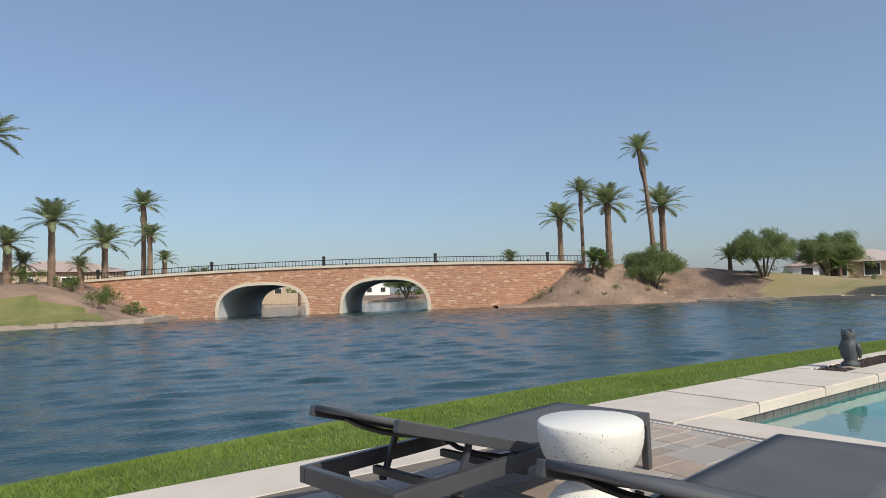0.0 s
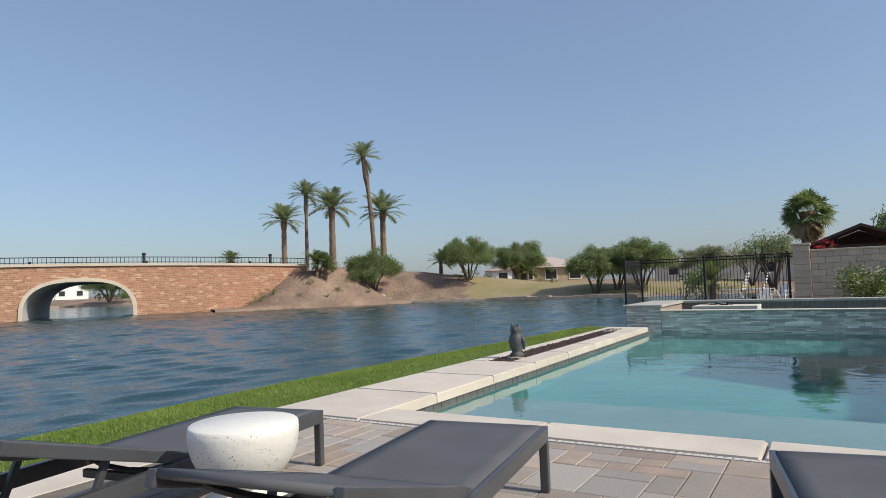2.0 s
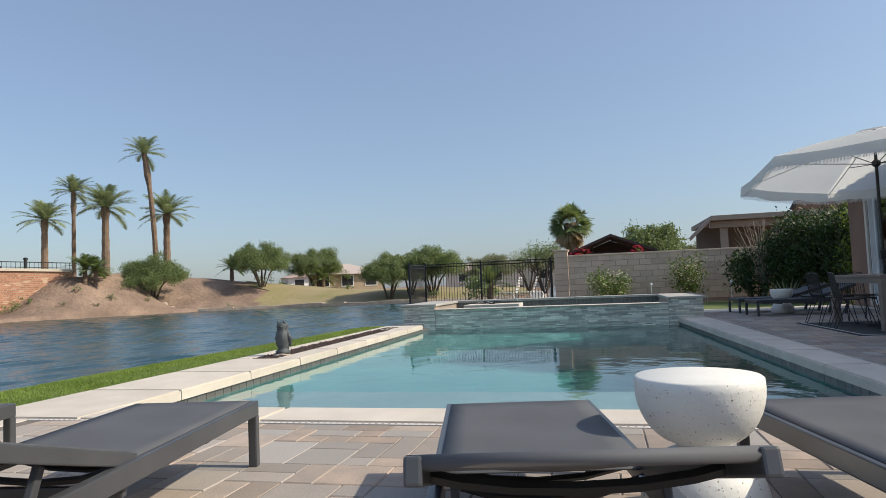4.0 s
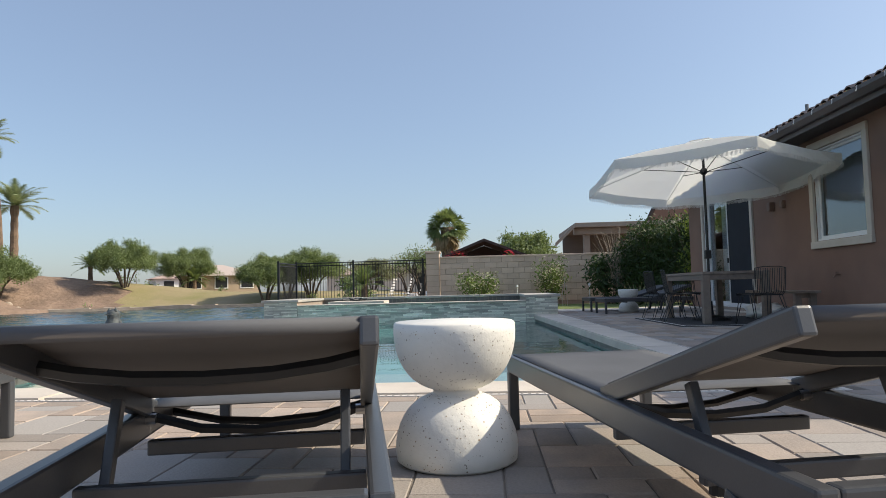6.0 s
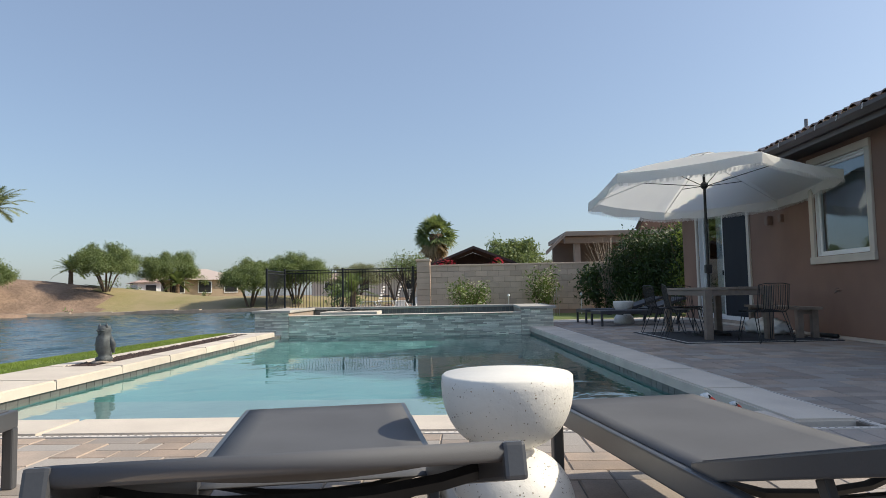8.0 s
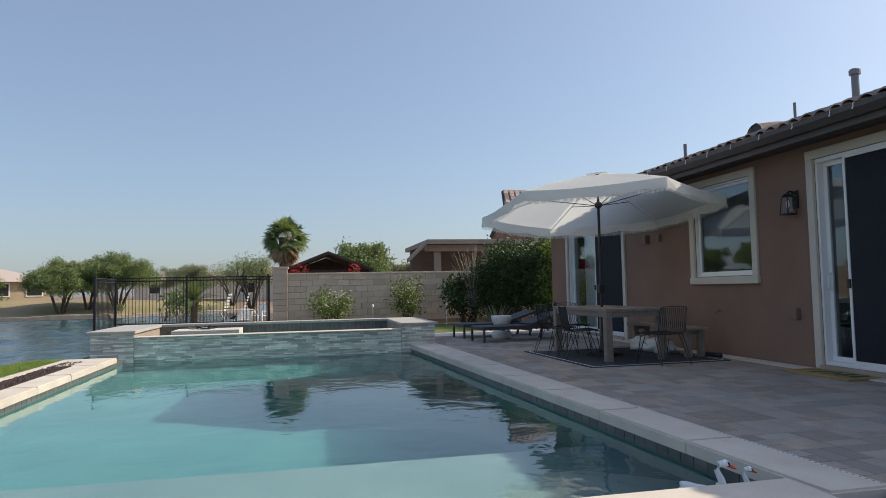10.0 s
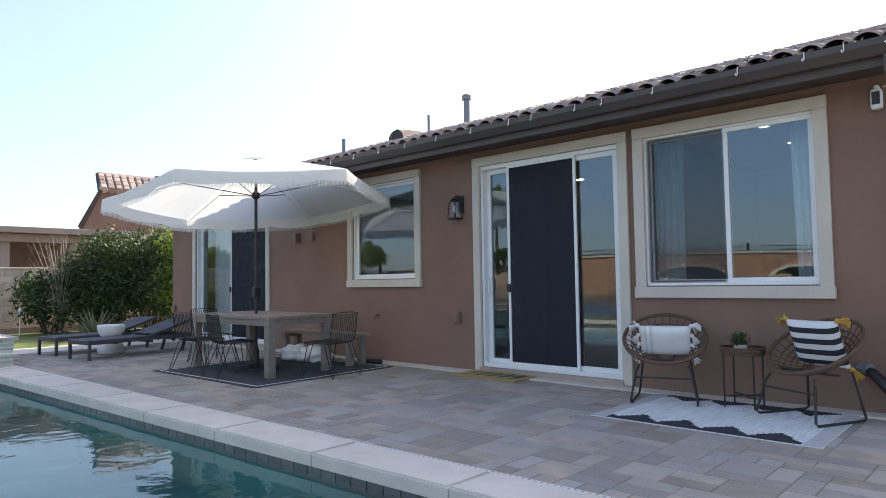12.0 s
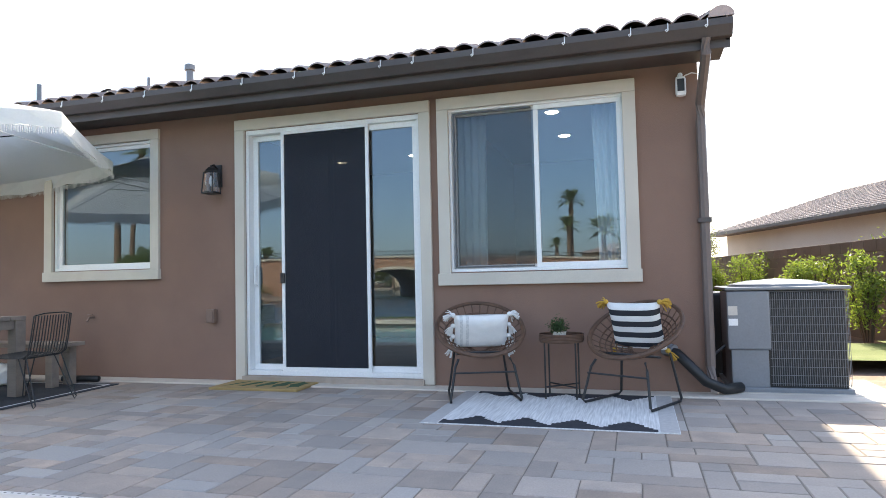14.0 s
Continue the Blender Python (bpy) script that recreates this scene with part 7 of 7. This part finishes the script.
part("finial", lathe([(0.02, 2.97), (0.03, 2.995), (0.015, 3.02), (0.0, 3.03)], 10), BLACK, um)
for k in range(NU):
    a = ang0 + 2 * math.pi * k / NU
    c, s = math.cos(a), math.sin(a)
    rib = part("rib", tube([(0.05 * c, 0.05 * s, 2.90), (RU * 0.99 * c, RU * 0.99 * s, 2.40 - TILT * RU * 0.99 * c)], 0.008, 5), VINYL, um)
    part("strut", tube([(0.05 * c, 0.05 * s, 2.47), (RU * 0.5 * c, RU * 0.5 * s, 2.655 - TILT * RU * 0.5 * c)], 0.007, 5), BLACK, rib)

# ---- sitting corner on the zigzag rug ----
rug = thing("zigzag_rug", "black and white woven rug with zigzag steps", "rug", pose(4.69, -6.14, 0.0))
RL, RW = 1.81, 1.375
RUG_WHITE = surface("streaked_weave", (0.80, 0.79, 0.77), (0.52, 0.51, 0.50), 26, 0.95, 0.5, 200, local=True, stretch=(3.0, 0.16, 1))
part("weave", box(0, RL, 0, RW, 0.0, 0.008, 0.002), RUG_WHITE, rug, "off-white woven ground")
step = 0.03
for y0, sg, amp in ((0.0, 1, 0.20), (RW, -1, 0.22)):
    line = []
    for i in range(51):
        x = 0.14 + i * step
        h = round((1 - abs(2 * ((x - 0.14) / 0.364 % 1.0) - 1)) * amp / 0.03) * 0.03 + (0.07 if sg > 0 else 0.08)
        line += [(x, y0 + sg * h), (x + step, y0 + sg * h)]
    edge = [(line[0][0], y0 + sg * 0.01)] + line + [(line[-1][0], y0 + sg * 0.01)]
    part("zigzag_band", prism(edge if sg < 0 else edge[::-1], 0.0075, 0.0095), BLACK_CLOTH, rug, "black stepped zigzag band")
for x in (0.0, RL - 0.13):
    part("end_band", box(x + 0.004, x + 0.126, 0.005, RW - 0.005, 0.0078, 0.0092), surface("grey_weave", (0.5, 0.48, 0.46), (0.42, 0.4, 0.39), 30, 0.95, 0.5, 200), rug)


def rattan_chair(m, label):
    """A round tilted rattan bowl on bent black legs."""
    t = thing("rattan_chair", label, "chair", m, "rattan chairs")
    T = Matrix.Translation((0, -0.03, 0.60)) @ Matrix.Rotation(radians(-33), 4, "X")
    R0 = 0.39

    def bowl(a, s):
        p = Vector((R0 * s * math.cos(a), R0 * s * math.sin(a), -0.20 * (1 - s ** 2)))
        return T @ p
    for s, r in ((1.0, 0.017), (0.97, 0.012)):
        part("rim", tube([bowl(2 * math.pi * k / 40, s) + Vector((0, 0, 0.012 * (s < 1))) for k in range(40)], r, 7, closed=True), RATTAN, t)
    for s in (0.82, 0.72, 0.62, 0.52, 0.4, 0.28):
        part("weave_ring", tube([bowl(2 * math.pi * k / 32, s) for k in range(32)], 0.0065, 5, closed=True), RATTAN, t)
    for k in range(30):
        a = 2 * math.pi * k / 30
        part("rib", tube([bowl(a, s) for s in (0.2, 0.4, 0.6, 0.8, 0.97)], 0.0055, 5), RATTAN, t)
    for sx in (-1, 1):
        part("leg", tube([(sx * 0.22, 0.22, 0.36), (sx * 0.25, 0.25, 0.30), (sx * 0.30, 0.31, 0.03), (sx * 0.295, 0.28, 0.011), (sx * 0.28, -0.22, 0.011), (sx * 0.275, -0.25, 0.03), (sx * 0.22, -0.19, 0.40)], 0.011, 7), BLACK, t)
    part("stretcher", tube([(-0.27, 0.275, 0.25), (0.27, 0.275, 0.25)], 0.008, 6), BLACK, t)
    part("seat_ring", tube([(0.22 * math.cos(a), 0.02 + 0.2 * math.sin(a), 0.385 + 0.03 * math.sin(a)) for a in [2 * math.pi * k / 24 for k in range(24)]], 0.010, 6, closed=True), BLACK, t)
    return t


def cushion(name, m, label, w, h, thick, stripes, mat, tassel, tmat, group="cushions"):
    t = thing(name, label, "cushion", m, group)
    bm = bmesh.new()
    N = 18
    top, bot = [], []
    for j in range(N + 1):
        for i in range(N + 1):
            u, v = 2 * i / N - 1, 2 * j / N - 1
            pin = 1 - 0.07 * (1 - abs(u) ** 2) * abs(v) ** 4
            pin2 = 1 - 0.07 * (1 - abs(v) ** 2) * abs(u) ** 4
            z = thick * max(0, (1 - u ** 4) * (1 - v ** 4)) ** 0.55 + 0.004 * noise.noise((u * 4, v * 4, 2))
            top.append(bm.verts.new((u * w / 2 * pin2, v * h / 2 * pin, z)))
            bot.append(bm.verts.new((u * w / 2 * pin2, v * h / 2 * pin, -z * 0.8 - 0.001)))
    for j in range(N):
        for i in range(N):
            k = j * (N + 1) + i
            f = bm.faces.new((top[k], top[k + 1], top[k + N + 2], top[k + N + 1]))
            g = bm.faces.new((bot[k], bot[k + N + 1], bot[k + N + 2], bot[k + 1]))
            f.material_index = g.material_index = stripes(i / N, j / N)
    part("cover", bm, [mat, BLACK_CLOTH, surface("woven_band", (0.5, 0.5, 0.5), (0.7, 0.7, 0.68), 60, 0.95, 0.5, 200, local=True)], t, smooth=True)
    for sx, sy in tassel:
        rnd = random.Random(int(sx * 100 + sy * 10))
        b = bmesh.new()
        p = Vector((sx * w / 2, sy * h / 2, 0))
        bmesh.ops.create_icosphere(b, subdivisions=2, radius=0.022, matrix=Matrix.Translation(p))
        for i in range(22):
            d = Vector((sx * 0.5 + rnd.uniform(-0.4, 0.4), -0.9 * (1 if abs(sy) < 0.95 or sy < 0 else 0.2) + rnd.uniform(-0.3, 0.3), 0.25 + rnd.uniform(-0.3, 0.3))).normalized()
            tube([p, p + d * 0.05, p + d * 0.09 + Vector((0, -0.02, 0))], 0.005, 4, b)
        part("tassel", b, tmat, t)
    return t


ca = rattan_chair(pose(6.28, -5.84, 0.0095, 0, 0, 20), "round rattan chair with black metal legs")
cb = copy_thing(ca, pose(4.98, -5.80, 0.0095, 0, 0, -29))
cushion("pillow", pose(6.285, -5.87, 0.585, 62, 0, 19), "white lumbar cushion with woven bands and pom-poms", 0.50, 0.34, 0.07, lambda u, v: 2 if (0.68 < u < 0.75 or 0.82 < u < 0.88) else 0, WHITE_CLOTH, [(sx, sy) for sx in (-1, 1) for sy in (-1, -0.3, 0.35, 1)], WHITE_CLOTH)
cushion("pillow", pose(4.95, -5.90, 0.625, 66, 0, -18), "black and white striped cushion with mustard tassels", 0.45, 0.45, 0.08, lambda u, v: 1 if int(v * 9.0) % 2 == 1 or v > 0.95 else 0, WHITE_CLOTH, [(-1, -1), (1, -1), (-1, 1), (1, 1)], MUSTARD)
st = thing("wicker_side_table", "small round wicker tray table with black legs", "side table", pose(5.585, -5.96, 0.0095))
part("tray", lathe([(0.0, 0.475), (0.185, 0.475), (0.19, 0.482), (0.19, 0.49), (0.0, 0.49)], 28), RATTAN, st)
for z in (0.495, 0.507, 0.519, 0.531, 0.543):
    part("rim_cane", tube([(0.19 * math.cos(2 * math.pi * k / 28), 0.19 * math.sin(2 * math.pi * k / 28), z) for k in range(28)], 0.007, 5, closed=True), RATTAN, st)
for k in range(4):
    a = math.pi / 4 + k * math.pi / 2
    part("leg", tube([(0.185 * math.cos(a), 0.185 * math.sin(a), 0.475), (0.185 * math.cos(a), 0.185 * math.sin(a), 0.0)], 0.008, 6), BLACK, st)
for k in range(2):
    a = math.pi / 4 + k * math.pi / 2
    c, s = 0.185 * math.cos(a), 0.185 * math.sin(a)
    part("cross_bar", tube([(-c, -s, 0.1), (c, s, 0.1)], 0.007, 6), BLACK, st)
pt = thing("potted_plant", "small round green plant in a pale pot", "plant", pose(5.60, -5.95, 0.5))
part("pot", lathe([(0.0, 0.0), (0.05, 0.0), (0.058, 0.05), (0.062, 0.075), (0.054, 0.075), (0.0, 0.065)], 20), TRIM, pt)
rp = random.Random(3)
v, f = foliage(rp, [(Vector((0, 0, 0.125)), 0.075), (Vector((0.02, 0, 0.11)), 0.06)], 90000, 0.012, 0.9)
raw("leaves", v, f, HEDGE, pt)
dm = thing("doormat", "tan coir doormat with dark green leaf print", "doormat", pose(8.12, -6.36, 0.013, 0, 0, 1))
part("coir", box(0, 0.98, 0, 0.54, -0.012, 0.012, 0.004), COIR, dm)
bm = bmesh.new()
rm = random.Random(2)
for i in range(5):
    x = 0.13 + i * 0.17
    bm.faces.new([bm.verts.new((x + 0.08 * math.cos(a) * (1.1 - 0.4 * (k % 2)), 0.27 + 0.19 * math.sin(a + 0.3 * i) * (1.1 - 0.4 * (k % 2)), 0.0132)) for k, a in enumerate([2 * math.pi * j / 10 for j in range(10)])])
part("leaf_print", bm, GREEN_DYE, dm)

# ---- owl decoy ----
ow = bmesh.new()
lathe([(0.0, -0.01), (0.085, 0.0), (0.095, 0.035), (0.06, 0.06), (0.065, 0.075), (0.085, 0.13), (0.092, 0.2), (0.082, 0.26), (0.066, 0.29), (0.07, 0.32), (0.074, 0.35), (0.062, 0.385), (0.03, 0.40), (0.0, 0.402)], 24, ow)
for sx in (-1, 1):
    lathe([(0.022, 0.0), (0.012, 0.03), (0.0, 0.05)], 8, ow, (sx * 0.045, 0.02, 0.375))
    lathe([(0.0, 0.0), (0.022, 0.004), (0.022, 0.012), (0.0, 0.02)], 10, ow, (sx * 0.028, 0.064, 0.335))
    tube([(sx * 0.075, 0.0, 0.27), (sx * 0.098, -0.02, 0.19), (sx * 0.07, -0.06, 0.09)], 0.03, 8, ow, taper=[0.02, 0.035, 0.012])
tube([(0, -0.06, 0.12), (0, -0.1, 0.04)], 0.03, 8, ow, taper=[0.04, 0.02])
lathe([(0.012, 0.0), (0.0, -0.03)][::-1], 6, ow, (0, 0.075, 0.325))
for v in ow.verts:
    a = math.atan2(v.co.y, v.co.x)
    out = Vector((math.cos(a), math.sin(a), 0))
    v.co += out * (0.006 * math.sin(v.co.z * 150 + 1.5 * math.sin(a * 9)) if 0.07 < v.co.z < 0.3 else 0.0) + v.co.normalized() * 0.003 * noise.noise(v.co * 60)
    v.co = Vector((v.co.x * 1.08, v.co.y * 1.08, v.co.z * 1.1))
owl = solid("owl_statue", ow, OWL, "grey resin owl decoy standing on the coping", "owl statue", smooth=True)
owl.matrix_basis = pose(8.80, 3.85, 0.03, 0, 0, 80)
ro = bmesh.new()
bmesh.ops.create_icosphere(ro, subdivisions=3, radius=0.1)
for v in ro.verts:
    v.co *= 1 + 0.25 * noise.noise(v.co * 14)
    v.co = Vector((v.co.x * 1.2, v.co.y * 1.2, max(-0.02, v.co.z * 0.45)))
rock_ob = solid("rock", ro, ROCK, "small flat brown rock under the owl decoy", "rock", smooth=True)
rock_ob.location = (8.80, 3.87, 0.012)


# ---- floating swans ----
def swan(m):
    t = thing("toy_swan", "white plastic floating swan with an orange bill", "toy swan", m, "floating swans")
    b = bmesh.new()
    bmesh.ops.create_icosphere(b, subdivisions=3, radius=1)
    for v in b.verts:
        x, y, z = v.co
        v.co = Vector((x * 0.17, y * 0.09 * (1 - 0.3 * max(0, -x)), z * 0.07 + 0.02 + (0.08 * max(0, -x) ** 2)))
    part("body", b, SWAN_WHITE, t, smooth=True)
    for sy in (-1, 1):
        b = bmesh.new()
        bmesh.ops.create_icosphere(b, subdivisions=2, radius=1)
        for v in b.verts:
            v.co = Vector((v.co.x * 0.13 - 0.03, sy * 0.075 + v.co.y * 0.02, v.co.z * 0.05 + 0.07 + 0.05 * max(0, -v.co.x)))
        part("wing", b, SWAN_WHITE, t, smooth=True)
    part("neck", tube([(0.12, 0, 0.03), (0.17, 0, 0.10), (0.15, 0, 0.18), (0.12, 0, 0.25), (0.145, 0, 0.30), (0.18, 0, 0.305)], 0.03, 10, taper=[0.045, 0.036, 0.028, 0.024, 0.026, 0.028]), SWAN_WHITE, t, smooth=True)
    h = part("head", tube([(0.155, 0, 0.305), (0.185, 0, 0.305), (0.215, 0, 0.29)], 0.03, 10, taper=[0.026, 0.032, 0.02]), SWAN_WHITE, t, smooth=True)
    part("bill", tube([(0.215, 0, 0.290), (0.245, 0, 0.274), (0.265, 0, 0.262)], 0.018, 8, taper=[0.016, 0.011, 0.004]), SWAN_RED, h, "orange-red bill")
    part("eye_mask", tube([(0.2, -0.024, 0.302), (0.2, 0.024, 0.302)], 0.019, 8), BLACK, h)
    return t


sw_a = swan(pose(5.30, -2.05, POOL_WZ, 0, 0, -114) @ Matrix.Scale(0.74, 4))
copy_thing(sw_a, pose(5.32, -2.27, POOL_WZ, 0, 0, -108) @ Matrix.Scale(0.74, 4))

# ---- pavers, last ----


def paver_mesh(w, d):
    """A paver with a softened rim, its lower corner at the origin."""
    me = bpy.data.meshes.new("paver")
    g, c = 0.0022, 0.005
    lo = [(g, g), (w - g, g), (w - g, d - g), (g, d - g)]
    hi = [(g + c, g + c), (w - g - c, g + c), (w - g - c, d - g - c), (g + c, d - g - c)]
    vs = [(x, y, -0.03) for x, y in lo] + [(x, y, -0.006) for x, y in lo] + [(x, y, 0.0) for x, y in hi]
    fs = [(8, 9, 10, 11)] + [(4 + i, 4 + (i + 1) % 4, 8 + (i + 1) % 4, 8 + i) for i in range(4)] + [(i, (i + 1) % 4, 4 + (i + 1) % 4, 4 + i) for i in range(4)]
    me.from_pydata(vs, [], fs)
    me.materials.append(PAVER)
    return me


def allowed(x, y, w, d):
    """Inside the patio, clear of coping, edging and footing."""
    if y < WALL_Y + 0.243 or y + d > 3.775 or x < -5.9 or x + w > 17.28:
        return False
    return x + w < NEAR_OUT - 0.046 or y + d < s_out(max(x, NEAR_OUT)) - 0.047


mesh_of = {}
rest_v, rest_f = [], []
rp = random.Random(11)
made = 0
U = 0.152
# the small module is filled greedily with pavers of several sizes
X0, Y0 = -5.85, 3.776 - 65 * 0.152
nx, ny = int(23.1 / U), int(10.0 / U)
choices = [(2, 1), (2, 2), (2, 1), (3, 2), (1, 1), (3, 1), (2, 2), (2, 1), (1, 2)]
occ = np.zeros((nx + 8, ny + 8), dtype=bool)
for j in range(ny):
    for i in range(nx):
        if occ[i, j]:
            continue
        for (a, b) in [rp.choice(choices), rp.choice(choices), (2, 1), (1, 2), (1, 1)]:
            if occ[i:i + a, j:j + b].any():
                continue
            x, y = X0 + i * U, Y0 + j * U
            if not allowed(x, y, a * U, b * U):
                continue
            occ[i:i + a, j:j + b] = True
            key = (a, b)
            if key not in mesh_of:
                mesh_of[key] = paver_mesh(a * U, b * U)
            z = rp.uniform(-0.002, 0.002)
            near = (2.6 < x < 7.2 and -5.9 < y < -1.5) or (3.6 < x < 4.65 and -1.5 <= y < 3.0)
            if near and made < 300:
                o = new("paver", mesh_of[key])
                o.parent, o.location = floor_ob, (x, y, z)
                made += 1
            else:
                k = len(rest_v)
                me = mesh_of[key]
                rest_v += [(v.co.x + x, v.co.y + y, v.co.z + z) for v in me.vertices]
                rest_f += [tuple(q + k for q in p.vertices) for p in me.polygons]
            break
# cut pieces along the slanting coping
for i in range(nx):
    x = X0 + i * U
    if x < NEAR_OUT - 0.03 or x + U > 17.28:
        continue
    j = 0
    while j < ny and occ[i, j]:
        j += 1
    y, ya, yb = Y0 + j * U, s_out(x) - 0.05, s_out(x + U) - 0.05
    if ya - y > 0.012:
        k = len(rest_v)
        for z in (-0.03, 0.0):
            rest_v += [(x + 0.004, y + 0.004, z), (x + U - 0.004, y + 0.004, z), (x + U - 0.004, yb, z), (x + 0.004, ya, z)]
        rest_f += [(k + 4, k + 5, k + 6, k + 7), (k, k + 1, k + 5, k + 4), (k + 1, k + 2, k + 6, k + 5), (k + 2, k + 3, k + 7, k + 6), (k + 3, k, k + 4, k + 7)]
tagged(raw("pavers", rest_v, rest_f, PAVER, floor_ob), kind="stuff")
